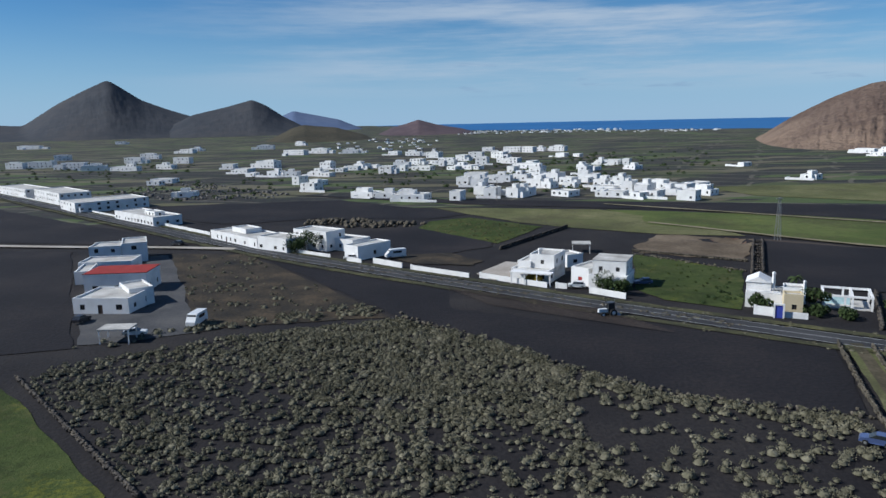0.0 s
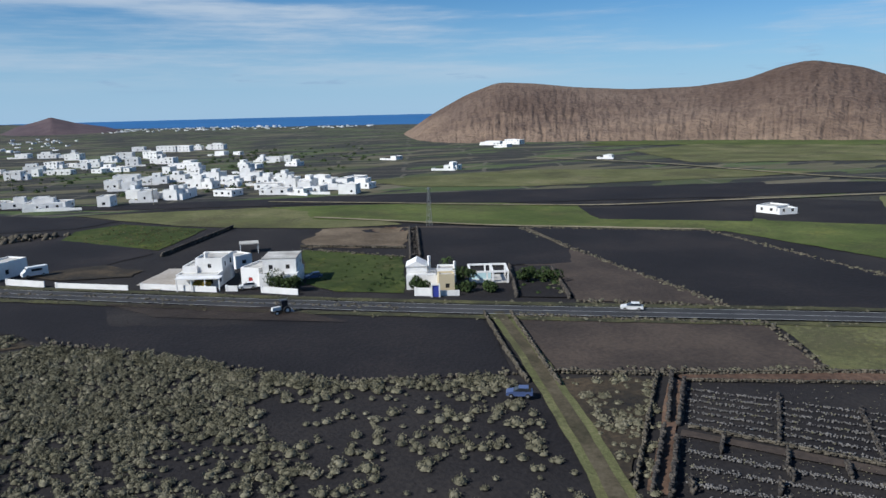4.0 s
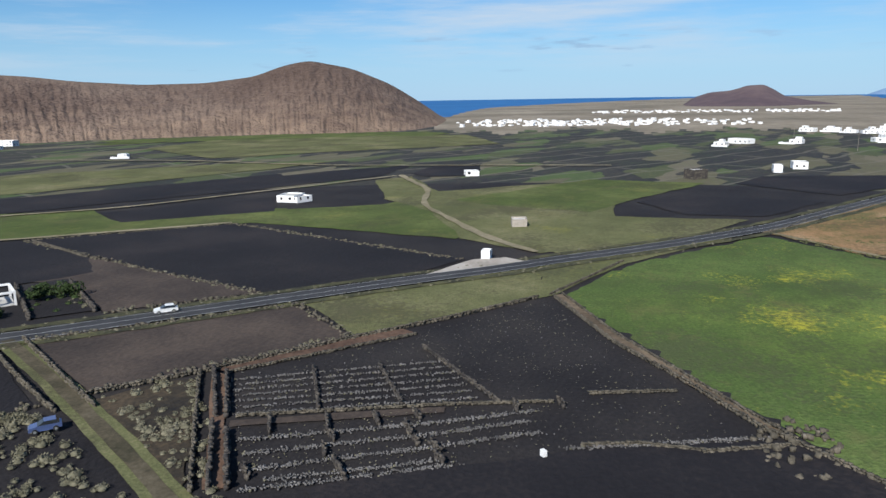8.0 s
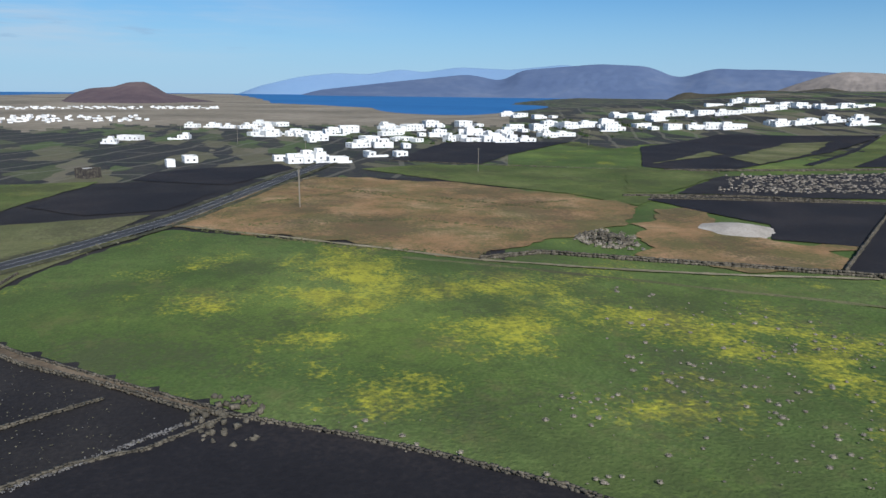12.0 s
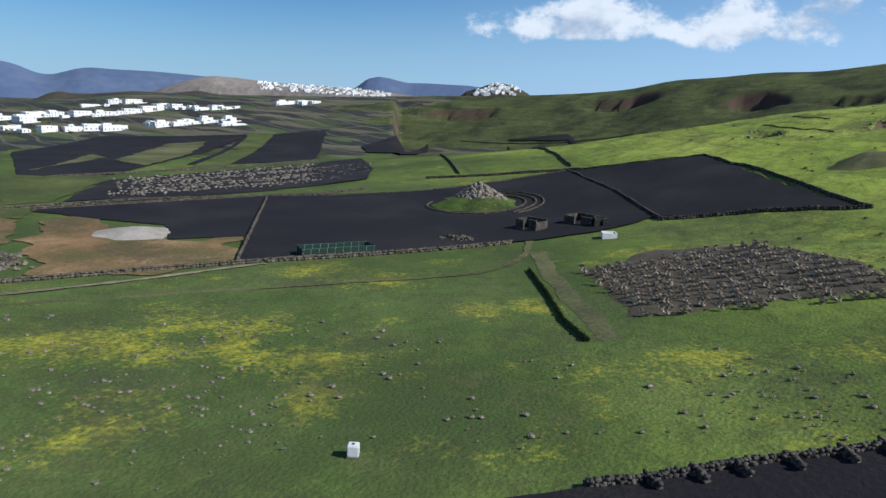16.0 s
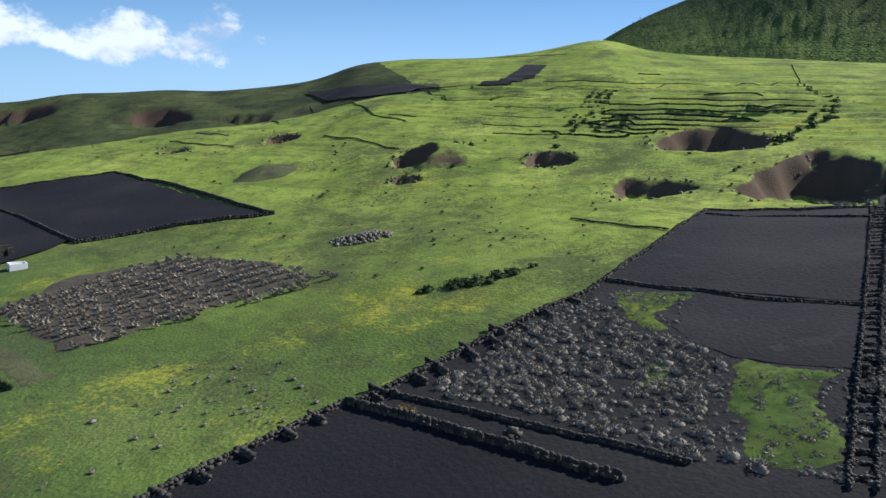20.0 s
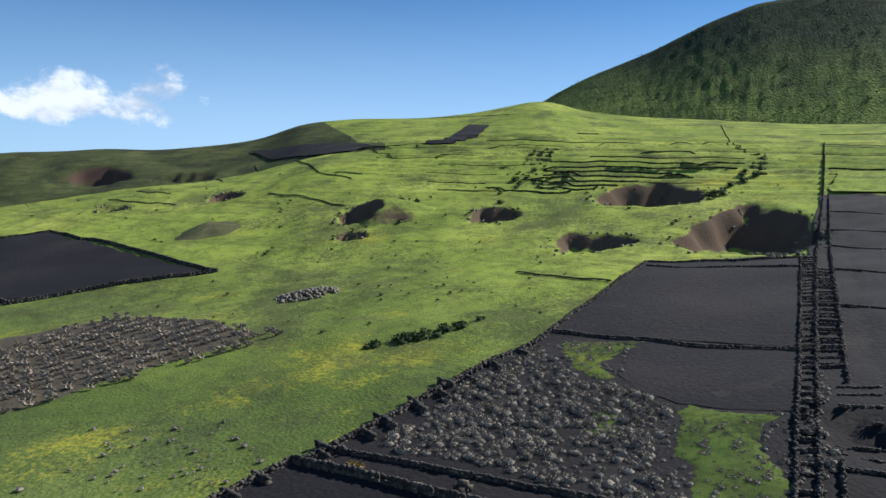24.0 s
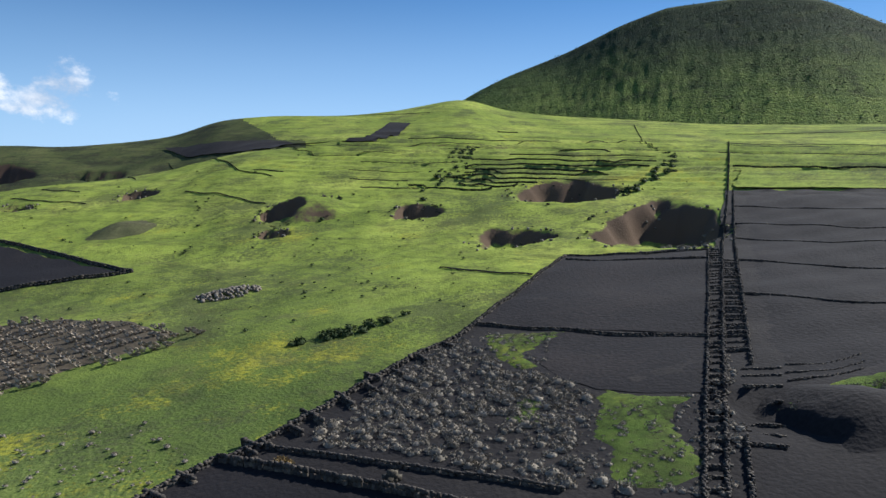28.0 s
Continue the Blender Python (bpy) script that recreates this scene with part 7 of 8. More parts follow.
# prickly pears in staggered rows on a brown plot
def pads(seed):
    """One bushy cactus: many flat oval pads set on one another."""
    rng = np.random.RandomState(seed)
    b = Build()
    b.v.append((0.0, 0.0, -0.15))
    # each pad grows from the tip of another: place and corner to start from
    tips = [(Vector((rng.uniform(-0.3, 0.3), rng.uniform(-0.3, 0.3), 0.0)), 0) for _ in range(7)]
    for k in range(34):
        foot, root = tips[rng.randint(len(tips))]
        up = Vector((rng.normal(0, 0.55), rng.normal(0, 0.55), rng.uniform(0.35, 1.0))).normalized()
        side = up.cross(Vector(rng.normal(size=3))).normalized()
        out = up.cross(side)
        size = rng.uniform(0.15, 0.24)
        mid = foot + up * size
        ring = [mid + (up * math.cos(a) * 1.15 + side * math.sin(a) * 0.85) * size for a in np.linspace(0, 2 * math.pi, 7)[:-1]]
        n = len(b.v)
        b.v += [q[:] for q in ring[:3] + ring[4:]] + [(mid + out * 0.045)[:], (mid - out * 0.045)[:]]
        loop = [n, n + 1, n + 2, root, n + 3, n + 4]
        for i in range(6):
            b.f += [(loop[i], loop[(i + 1) % 6], n + 5), (loop[(i + 1) % 6], loop[i], n + 6)]
        if mid.z < 0.75:
            tips.append((foot + up * size * 1.9, n))
    return b.mesh("prickly_pear", M_PEAR)


patch("cactus_plot", [(43.4, -162.0), (34.0, -145.0), (26.2, -128.6), (18.0, -129.8), (-2.0, -142.5), (-19.8, -150.2), (-13.2, -166.0), (1.5, -186.5), (17.7, -190.5), (33.4, -188.0)], M_CACTUSOIL, "brown weedy soil under prickly pears", lift=0.25, ragged=2.0, step=3.0, taper=1.5)
PAD_MESHES = []
for k in range(4):
    PAD_MESHES.append(pads(k))
quad = np.array([(42.9, -161.0), (22.3, -129.1), (-25.5, -147.0), (7.2, -190.9)], float)
rng = random.Random(5)
for i in range(16):
    for j in range(13):
        a, b = (i + 0.5 * (j % 2) + rng.uniform(-0.2, 0.2)) / 16, (j + rng.uniform(-0.12, 0.12)) / 12
        p = quad[0] * (1 - a) * (1 - b) + quad[3] * a * (1 - b) + quad[2] * a * b + quad[1] * (1 - a) * b
        if rng.random() < 0.06:
            continue
        ob = new("prickly_pear", rng.choice(PAD_MESHES))
        s = rng.uniform(0.85, 1.25)
        ob.matrix_world = Matrix.Translation((p[0], p[1], float(height(*p)) + 0.3)) @ pose(0, 0, 0, 0, 0, -12 + rng.uniform(-12, 12)) @ Matrix.Diagonal((s * 2.0, s * 1.15, s * 1.15, 1))
        tagged(ob, "brownish prickly pear cactus in a planted row", "cactus", "prickly pears in the plot")


shrubs([([(-435.4, 720.9), (-287.0, 863.5), (-139.4, 414.2), (-240.5, 453.5), (-308.7, 508.6)], 120, 1.5, 4.0, 0.02, 0.3), ([(-168.1, 569.0), (11.2, 737.0), (30.4, 566.8), (-40.3, 392.2), (-125.0, 444.2)], 120, 1.2, 3.6, 0.02, 0.3), ([(-65.3, 598.4), (309.9, 853.3), (205.3, 508.9), (20.2, 378.9), (-45.3, 443.1)], 160, 1.5, 4.5, 0.02, 0.3)], M_LEAF, "dark shrubs and garden trees among village houses", 81)
gather("loose_stones", *scatter([(-201.2, 444.5), (-174.6, 509.4), (-81.9, 401.5), (-90.3, 383.2), (-144.3, 383.6)], 260, 27, 0.6, 2.0, 0.05, 0.4), M_CLINKER, "pale rubble and low walls behind the village", "stones", STONES, 9)


def crown(seed, n, r, h, leaf=0.28):
    rng = np.random.RandomState(seed)
    V, F = [], []
    lobes = [(rng.normal(0, 0.45, 3) * (r, r, h * 0.3) + (0, 0, h * 0.65), rng.uniform(0.45, 0.7) * r) for _ in range(7)]
    for c, q in lobes:
        for _ in range(n // 7):
            d = rng.normal(size=3)
            d /= np.linalg.norm(d)
            p = c + d * q * rng.uniform(0.6, 1.0) * (1, 1, 0.8)
            u = np.cross(d, rng.normal(size=3))
            u /= np.linalg.norm(u)
            s = leaf * rng.uniform(0.6, 1.3)
            k = len(V)
            V += [tuple(p - u * s), tuple(p + u * s), tuple(p + np.cross(u, d) * s + d * s * 0.8), ]
            F.append((k, k + 1, k + 2))
    b = Build()
    b.v, b.f = V, F
    return b


def tree(at, h, r, label, seed=1, mat=M_LEAF):
    (x, y), = at
    ob = base("tree", x, y, seed * 47, label, "tree")
    t = Build().tube((0, 0, -0.3), (0.1, 0, h * 0.4), 0.22, 7, 0.15)
    for k in range(5):
        a = k * 1.26 + seed
        t.tube((0.1, 0, h * 0.3), (r * 0.6 * math.cos(a), r * 0.6 * math.sin(a), h * 0.7), 0.1, 5, 0.04)
    part("trunk", t, M_BARK, ob)
    part("crown", crown(seed, 900, r, h), mat, ob)
    return ob


def palm(at, h, label, seed=1):
    (x, y), = at
    ob = base("palm", x, y, seed * 30, label, "palm tree")
    part("trunk", Build().tube((0, 0, -0.3), (0.1, 0.1, h), 0.22, 8, 0.16), M_BARK, ob)
    rng = random.Random(seed)
    for k in range(15):
        a, up = k * 2.4, rng.uniform(-0.1, 0.9)
        b = Build()
        prev = None
        for i in range(7):
            s = i / 6
            l = 2.2 * s
            c = Vector((0.1 + l * math.cos(a), 0.1 + l * math.sin(a), h + up * l - 0.42 * l * l))
            w = Vector((-math.sin(a), math.cos(a), -0.4)) * 0.30 * math.sin(math.pi * min(1, s + 0.12))
            if prev:
                b.quad(prev[0], prev[0] - prev[1], c - w, c)
                b.quad(prev[0] + Vector((prev[1].x, prev[1].y, -abs(prev[1].z))) , prev[0], c, c + Vector((w.x, w.y, -abs(w.z))))
            prev = (c, Vector((w.x, w.y, abs(w.z))))
        part("frond", b, M_LEAF, ob)
    return ob


tree([(-42.7, 221.2)], 6.5, 4.2, "dense dark green tree beside the white houses", 1)
tree([(-45.6, 219.7)], 5.0, 2.8, "dark green tree by the road wall", 2)
tree([(75.0, 142.7)], 4.4, 2.2, "dark garden tree between the villas", 3)
tree([(64.2, 142.8)], 2.6, 2.2, "low dark garden shrub", 4)
tree([(37.7, 163.1)], 3.4, 3.0, "dark green shrub before the villa", 5)
tree([(40.1, 158.5)], 3.0, 2.0, "dark green shrub at the wall's end", 6)
tree([(21.8, 170.5)], 2.6, 1.7, "yellow flowering garden shrub", 7, material("yellow_shrub", [(0.16, 0.12, 0.02), (0.34, 0.26, 0.04)], 0.8, 0.8, 0, 6))
tree([(73.0, 137.4)], 2.2, 1.8, "dark garden shrub beside the road", 8)
tree([(77.3, 134.5)], 1.6, 1.8, "green hedge clump beside the road", 9)
tree([(89.7, 138.0)], 3.0, 2.2, "dry orchard tree behind a wall", 10)
tree([(92.9, 135.9)], 3.0, 2.2, "dry orchard tree behind a wall", 11)
palm([(76.5, 153.5)], 4.2, "dark green palm behind the villa", 3)


def pergola(front, d, h, label):
    """An open white frame of posts and beams round a sunken terrace."""
    (ax, ay), (bx, by) = front
    w = math.hypot(bx - ax, by - ay)
    ob = base("pergola", ax, ay, math.degrees(math.atan2(by - ay, bx - ax)), label, "pergola")
    for x in (0, w * 0.45, w * 0.6, w):
        for y in (0, d):
            part("post", Build().box(x - 0.2, x + 0.2, y - 0.2, y + 0.2, -0.5, h), M_WHITE, ob)
    for y in (0, d):
        part("beam", Build().box(-0.25, w + 0.25, y - 0.22, y + 0.22, h, h + 0.4), M_WHITE, ob)
    for x in (0, w * 0.6, w):
        part("beam", Build().box(x - 0.22, x + 0.22, 0.22, d - 0.22, h, h + 0.4), M_WHITE, ob)
    part("terrace_wall", Build().box(0.2, w * 0.58, d * 0.45, d * 0.5, -0.5, h * 0.75), paint("pale_blue_wall", (0.45, 0.62, 0.64)), ob)
    part("floor", Build().box(0, w, 0, d, -0.6, 0.2), M_ROOF, ob)
    return ob


pergola([(77.4, 143.8), (85.3, 140.0)], 8, 2.5, "white open pergola frame beside the villa")


def canopy(at, turn, w, d, h, label):
    (x, y), = at
    ob = base("carport", x, y, turn, label, "carport")
    for sx in (-1, 1):
        for sy in (-1, 1):
            part("post", Build().box(sx * w * 0.45 - 0.1, sx * w * 0.45 + 0.1, sy * d * 0.45 - 0.1, sy * d * 0.45 + 0.1, -0.3, h), M_WHITE, ob)
    part("roof", Build().box(-w / 2, w / 2, -d / 2, d / 2, h, h + 0.25), M_ROOF, ob)
    return ob


canopy([(40.9, 211.6)], -10, 5.5, 5, 2.6, "white flat-roofed carport behind the villa")
canopy([(-61.5, 131.8)], 0, 6.0, 4, 2.6, "low grey carport beside the farm")

# chimneys, gates and porch roofs of the villas
for p, w, h in (([(68.5, 146.9)], 0.6, 6.7), ([(73.6, 144.1)], 0.5, 5.4), ([(24.1, 177.8)], 0.8, 7.2)):
    (x, y), = p
    ob = base("chimney", x, y, 10, "slim white chimney with a cap", "chimney")
    part("shaft", Build().box(-w / 2, w / 2, -w / 2, w / 2, -0.2, h, 0.8), M_WHITE, ob)
    part("cap", Build().box(-w * 0.55, w * 0.55, -w * 0.55, w * 0.55, h, h + 0.35, 0.6), M_WHITE, ob)
(ax, ay), (bx, by) = [(64.6, 137.2), (65.9, 136.7)]
ob = base("garden_gate", ax, ay, math.degrees(math.atan2(by - ay, bx - ax)), "blue door in a white gate frame", "gate")
gw = math.hypot(bx - ax, by - ay)
part("post", Build().box(-0.3, 0.0, -0.2, 0.2, -0.3, 2.6), M_WHITE, ob)
part("post", Build().box(gw, gw + 0.3, -0.2, 0.2, -0.3, 2.6), M_WHITE, ob)
part("lintel", Build().box(-0.3, gw + 0.3, -0.2, 0.2, 2.6, 2.9), M_WHITE, ob)
part("door", Build().box(0.02, gw - 0.02, -0.05, 0.05, 0.05, 2.55), M_BLUEDOOR, ob, "blue painted door")


ribbon("track", [(62.0, -184.0), (54.0, -166.0), (46.0, -150.7), (34.8, -131.4), (24.5, -114.1)], 4.2, M_OLIVE, "pale grassy track beside a ditch", lift=-0.10, worn=0.2, step=2.0)
stone_wall([(56.2, -161.2), (45.3, -141.7), (35.7, -123.1), (28.8, -113.2)], 0.7, 1.0, "dark grassy bank of the ditch", M_GRASS, name="bank", seed=5, category="bank")


# ---- masts and poles ----
def pylon(at, h, label):
    (x, y), = at
    ob = base("lattice_mast", x, y, 20, label, "pylon")
    lev = [k / 7 for k in range(8)]
    half = lambda s: 0.7 * (1 - s) + 0.22 * s
    for sx, sy in ((-1, -1), (1, -1), (1, 1), (-1, 1)):
        part("leg", Build().tube((0.7 * sx, 0.7 * sy, -0.3), (0.22 * sx, 0.22 * sy, h), 0.07, 5), M_METAL, ob)
    for s0, s1 in zip(lev, lev[1:]):
        b = Build()
        for (ax, ay), (bx, by) in (((-1, -1), (1, -1)), ((1, -1), (1, 1)), ((1, 1), (-1, 1)), ((-1, 1), (-1, -1))):
            b.tube((ax * half(s0), ay * half(s0), h * s0), (bx * half(s1), by * half(s1), h * s1), 0.04, 4)
            b.tube((ax * half(s1), ay * half(s1), h * s1), (bx * half(s1), by * half(s1), h * s1), 0.04, 4)
        part("brace", b, M_METAL, ob)
    part("crossarm", Build().box(-1.3, 1.3, -0.08, 0.08, h - 0.5, h - 0.3), M_METAL, ob)
    return ob


def pole(at, h, label="grey utility pole with a crossarm"):
    (x, y), = at
    ob = base("utility_pole", x, y, 35, label, "utility pole", "utility poles")
    part("pole", Build().tube((0, 0, -0.5), (0, 0, h), 0.16, 7, 0.11), M_WOOD, ob)
    part("crossarm", Build().box(-0.9, 0.9, -0.06, 0.06, h - 0.6, h - 0.45), M_WOOD, ob)
    for k in (-0.8, 0, 0.8):
        part("insulator", Build().tube((k, 0, h - 0.45), (k, 0, h - 0.2), 0.05, 5), M_METAL, ob)
    return ob


pylon([(104.5, 223.3)], 13.5, "grey steel lattice mast in the fields")
for p, h in (([(-32.8, 414.7)], 13), ([(26.4, 346.8)], 12), ([(331.3, -125.0)], 12), ([(445.0, -56.6)], 12), ([(533.6, -20.8)], 12), ([(598.6, 18.4)], 12), ([(252.5, -29.6)], 12), ([(244.1, -28.8)], 14), ([(475.8, -265.1)], 12), ([(545.8, -794.2)], 16)):
    pole(p, h)


# ---- vehicles ----
def wheels(ob, l, w, r=0.32):
    for x in (-0.31 * l, 0.31 * l):
        for y in (-w / 2, w / 2):
            wh = part("wheel", Build().tube((x, y - 0.1, r), (x, y + 0.1, r), r, 12), M_TYRE, ob)
            part("rim", Build().tube((x, y - 0.12, r), (x, y + 0.12, r), r * 0.55, 8), M_METAL, wh)


def loft(sections, half):
    """A car-like shell: side outline (x, z, width factor) pulled across."""
    b = Build()
    n = len(sections)
    for s in (-1, 1):
        for x, z, k in sections:
            b.v.append((x, s * half * k, z))
    b.f.append(tuple(range(n)))
    b.f.append(tuple(reversed(range(n, 2 * n))))
    for i in range(n):
        j = (i + 1) % n
        b.f.append((i, n + i, n + j, j))
    return b


def car(at, turn, mat, label, l=4.3, w=1.75, h=1.5, name="car"):
    (x, y), = at
    ob = base(name, x, y, turn, label, "car", lift=0.3)
    a = l / 2
    part("body", loft([(-a, 0.35, 0.92), (-a, 0.85, 0.92), (-a * 0.85, 0.95, 0.96), (a * 0.4, 0.97, 0.98), (a * 0.92, 0.80, 0.94), (a, 0.60, 0.9), (a, 0.32, 0.9), (0, 0.28, 1.0)], w / 2), mat, ob)
    part("cabin", loft([(-a * 0.88, 0.94, 0.93), (-a * 0.70, h - 0.06, 0.80), (a * 0.02, h - 0.06, 0.80), (a * 0.45, 0.95, 0.93)], w / 2), M_GLASS, ob, "dark car windows")
    part("roof", Build().box(-a * 0.70, a * 0.04, -w * 0.39, w * 0.39, h - 0.07, h, 0.95), mat, ob)
    for y_ in (-w * 0.33, w * 0.33):
        part("headlight", Build().box(a - 0.06, a + 0.01, y_ - 0.15, y_ + 0.15, 0.58, 0.72), M_METAL, ob)
    wheels(ob, l, w)
    return ob


def van(at, turn, label, l=5.6, w=2.1, h=2.6):
    (x, y), = at
    ob = base("van", x, y, turn, label, "van", lift=0.3)
    a = l / 2
    part("body", loft([(-a, 0.4, 1), (-a, h, 0.96), (a * 0.55, h, 0.96), (a * 0.80, h * 0.62, 0.97), (a, h * 0.45, 0.93), (a, 0.4, 0.93)], w / 2), M_CARWHITE, ob)
    part("windscreen", Build().box(a * 0.58, a * 0.62, -w * 0.42, w * 0.42, h * 0.62, h * 0.93, m=pose(0.18, 0, 0.0, 0, 0, 0)), M_GLASS, ob)
    for s in (-1, 1):
        part("side_window", Build().box(-a * 0.55, a * 0.3, s * w * 0.485 - 0.03, s * w * 0.485 + 0.03, h * 0.58, h * 0.82), M_GLASS, ob)
    part("rear_window", Build().box(-a - 0.02, -a + 0.03, -w * 0.35, w * 0.35, h * 0.55, h * 0.82), M_GLASS, ob)
    wheels(ob, l, w, 0.36)
    return ob


van([(-49.8, 141.1)], 262, "white camper van parked in the farm yard")
van([(-13.9, 207.6)], 200, "white camper van parked behind the road wall", l=6.0)
van([(-169.5, 337.1)], 150, "white delivery van parked at the roadside")
car([(51.4, 81.3)], 147, M_CARBLUE, "blue car parked on black gravel", l=3.7, w=1.6, h=1.45)
car([(93.6, 107.2)], 144, M_CARWHITE, "white car on the asphalt road")
car([(-88.6, 239.5)], 160, M_CARDARK, "dark car at the road junction")
car([(31.0, 165.4)], 170, M_CARWHITE, "white car parked before the red garage door", l=4.0)
car([(47.1, 167.3)], 180, M_CARBLUE, "blue car parked in the shade", l=4.2)
car([(-59.4, 134.5)], 10, M_CARWHITE, "white pick-up beside the farm", l=4.4)
car([(-74.9, 145.2)], 80, M_CARDARK, "dark car parked beside the farm", l=4.0)
car([(-26.9, 206.6)], 160, M_CARWHITE, "small white car before the garage", l=3.8)


def tractor(at, turn):
    (x, y), = at
    ob = base("tractor", x, y, turn, "white tractor working in the black field", "tractor", lift=0.2)
    part("bonnet", Build().box(0.2, 2.1, -0.4, 0.4, 0.8, 1.5, 0.92), M_CARWHITE, ob)
    part("chassis", Build().box(-1.4, 1.9, -0.35, 0.35, 0.5, 0.85), M_CARDARK, ob)
    part("cab", Build().box(-1.2, 0.2, -0.65, 0.65, 0.9, 2.6, 0.88), M_GLASS, ob)
    part("cab_roof", Build().box(-1.25, 0.25, -0.68, 0.68, 2.6, 2.8, 0.9), M_CARDARK, ob)
    for x_, r in ((-0.8, 0.75), (1.4, 0.5)):
        for s in (-0.85, 0.85):
            wh = part("wheel", Build().tube((x_, s - 0.2, r), (x_, s + 0.2, r), r, 14), M_TYRE, ob)
            part("rim", Build().tube((x_, s - 0.22, r), (x_, s + 0.22, r), r * 0.5, 8), M_CARWHITE, wh)
    part("plough", Build().box(-2.3, -1.5, -1.1, 1.1, 0.2, 0.6, 0.7), M_METAL, ob)
    part("driver_guard", Build().tube((-1.1, 0.5, 2.8), (-1.1, 0.5, 3.4), 0.04, 5), M_METAL, ob)
    return ob


tractor([(32.8, 140.9)], 190)
for k in range(12):
    ribbon("furrow", [(0.6, 167.9), (17.9, 155.4), (33.5, 144.6)] if k == 0 else [(x + 0.8 * k, y - 1.5 * k) for x, y in [(0.6, 167.9), (17.9, 155.4), (33.5, 144.6)]], 0.34, M_BROWNFIELD, "brown plough furrow", lift=0.42, category="furrow", worn=0.2)

# ---- stone works on the black fields ----
def rubble(at, rx, ry, h, count, label, seed, mat=M_PALESTONE, size=(0.4, 1.1), name="stone_heap"):
    """A heap of stones: rough blocks piled on a mound."""
    (x, y), = at
    rng = np.random.RandomState(seed)
    V, F = [], []
    cube = np.array([(i, j, k) for k in (-1, 1) for j in (-1, 1) for i in (-1, 1)], float)
    quads = np.array([(0, 2, 3, 1), (4, 5, 7, 6), (0, 1, 5, 4), (2, 6, 7, 3), (0, 4, 6, 2), (1, 3, 7, 5)])
    for k in range(count):
        r, t = math.sqrt(rng.rand()), rng.uniform(0, 2 * math.pi)
        px, py = x + rx * r * math.cos(t), y + ry * r * math.sin(t)
        pz = float(height(px, py)) + h * (1 - r) ** 0.9
        s = rng.uniform(*size) / 2
        v = cube * rng.uniform(0.6, 1.2, (8, 3)) * s
        q = Euler(rng.uniform(0, 3, 3)).to_matrix()
        v = v @ np.array(q).T + (px, py, pz + s * 0.2)
        F.append(quads + len(V) * 8)
        V.append(v)
    return tagged_new(name, fast_mesh(name, np.concatenate(V), np.concatenate(F)), mat, label, "stones", "stuff")


def mound(at, r, h, mat, label, name="mound"):
    (x, y), = at
    a, q = np.meshgrid(np.linspace(0, 2 * math.pi, 41), np.linspace(0, 1, 14))
    rr = r * q * (1 + 0.08 * np.sin(3 * a) + 0.05 * np.sin(7 * a))
    X_, Y_ = x + rr * np.cos(a), y + rr * np.sin(a)
    Z_ = height(X_, Y_) + h * np.cos(q * math.pi / 2) ** 1.3 - 0.2 * q + 0.25
    return tagged_new(name, grid_mesh(name, X_[:, ::-1], Y_[:, ::-1], Z_[:, ::-1]), mat, label, "mound")


mound([(112.0, -256.0)], 18, 5.0, M_FRESH, "round mound with grassy terraces")
rubble([(112.5, -257.5)], 13, 12, 9.0, 900, "heap of pale lava stones on the round mound", 5, M_FIELDSTONE, (0.4, 1.3))
ring = np.array([(112.5, -256.0)], float)[0]
for r0, r1, a0, a1 in ((26, 26, 150, 300), (23, 23, 150, 290), (19, 19, 0, 340)):
    stone_wall([(ring[0] + r0 * math.cos(radians(a)), ring[1] + r0 * math.sin(radians(a))) for a in range(a0, a1, 12)], 0.9, 0.9, "curved dry-stone wall round the mound", M_PALESTONE, seed=r0)


def hut(front, d, h, label, mat, gap=None, seed=1, name="stone_hut"):
    """A roofless stone building with thick walls and a doorway."""
    (ax, ay), (bx, by) = front
    w = math.hypot(bx - ax, by - ay)
    ob = base(name, ax, ay, math.degrees(math.atan2(by - ay, bx - ax)), label, "building")
    t = 0.6
    part("front_wall", Build().box(0, w * 0.38, 0, t, -1, h * 0.9).box(w * 0.62, w, 0, t, -1, h), mat, ob)
    part("back_wall", Build().box(0, w, d - t, d, -1, h), mat, ob)
    part("side_wall", Build().box(0, t, t, d - t, -1, h * 0.95), mat, ob)
    part("side_wall", Build().box(w - t, w, t, d - t, -1, h * 0.85), mat, ob)
    part("floor", Build().box(t, w - t, t, d - t, -0.5, 0.15), M_LAPILLI, ob)
    return ob


hut([(80.7, -215.6), (73.0, -213.1)], 6, 4.2, "dark roofless lava-stone hut", M_STONE)
hut([(68.4, -227.4), (58.4, -223.5)], 7, 3.6, "dark roofless lava-stone barn", M_STONE)
hut([(56.8, -221.6), (52.9, -223.0)], 5, 3.2, "small dark stone outhouse", M_STONE)
house([(49.6, -203.4), (45.8, -204.9)], 4, 1.8, "low white cistern with a flat top", 61, name="cistern", every=9)
rubble([(90.6, -192.9)], 6, 4, 1.2, 60, "scattered stones beside the track", 6)
rubble([(-34.8, -178.1)], 8, 4.5, 1.0, 190, "low heap of pale stones in the grass", 7, M_FIELDSTONE, (0.3, 0.9))
rubble([(170.6, -102.3)], 11, 6, 1.6, 120, "grey stone heap on the orange field", 8)
rubble([(-30.0, -68.6)], 0.7, 0.7, 0.9, 10, "small pile of pale stones on the wall", 9)
rubble([(85.9, -0.7)], 8, 5, 0.5, 70, "rubble strip at the field corner", 10, size=(0.3, 0.8))
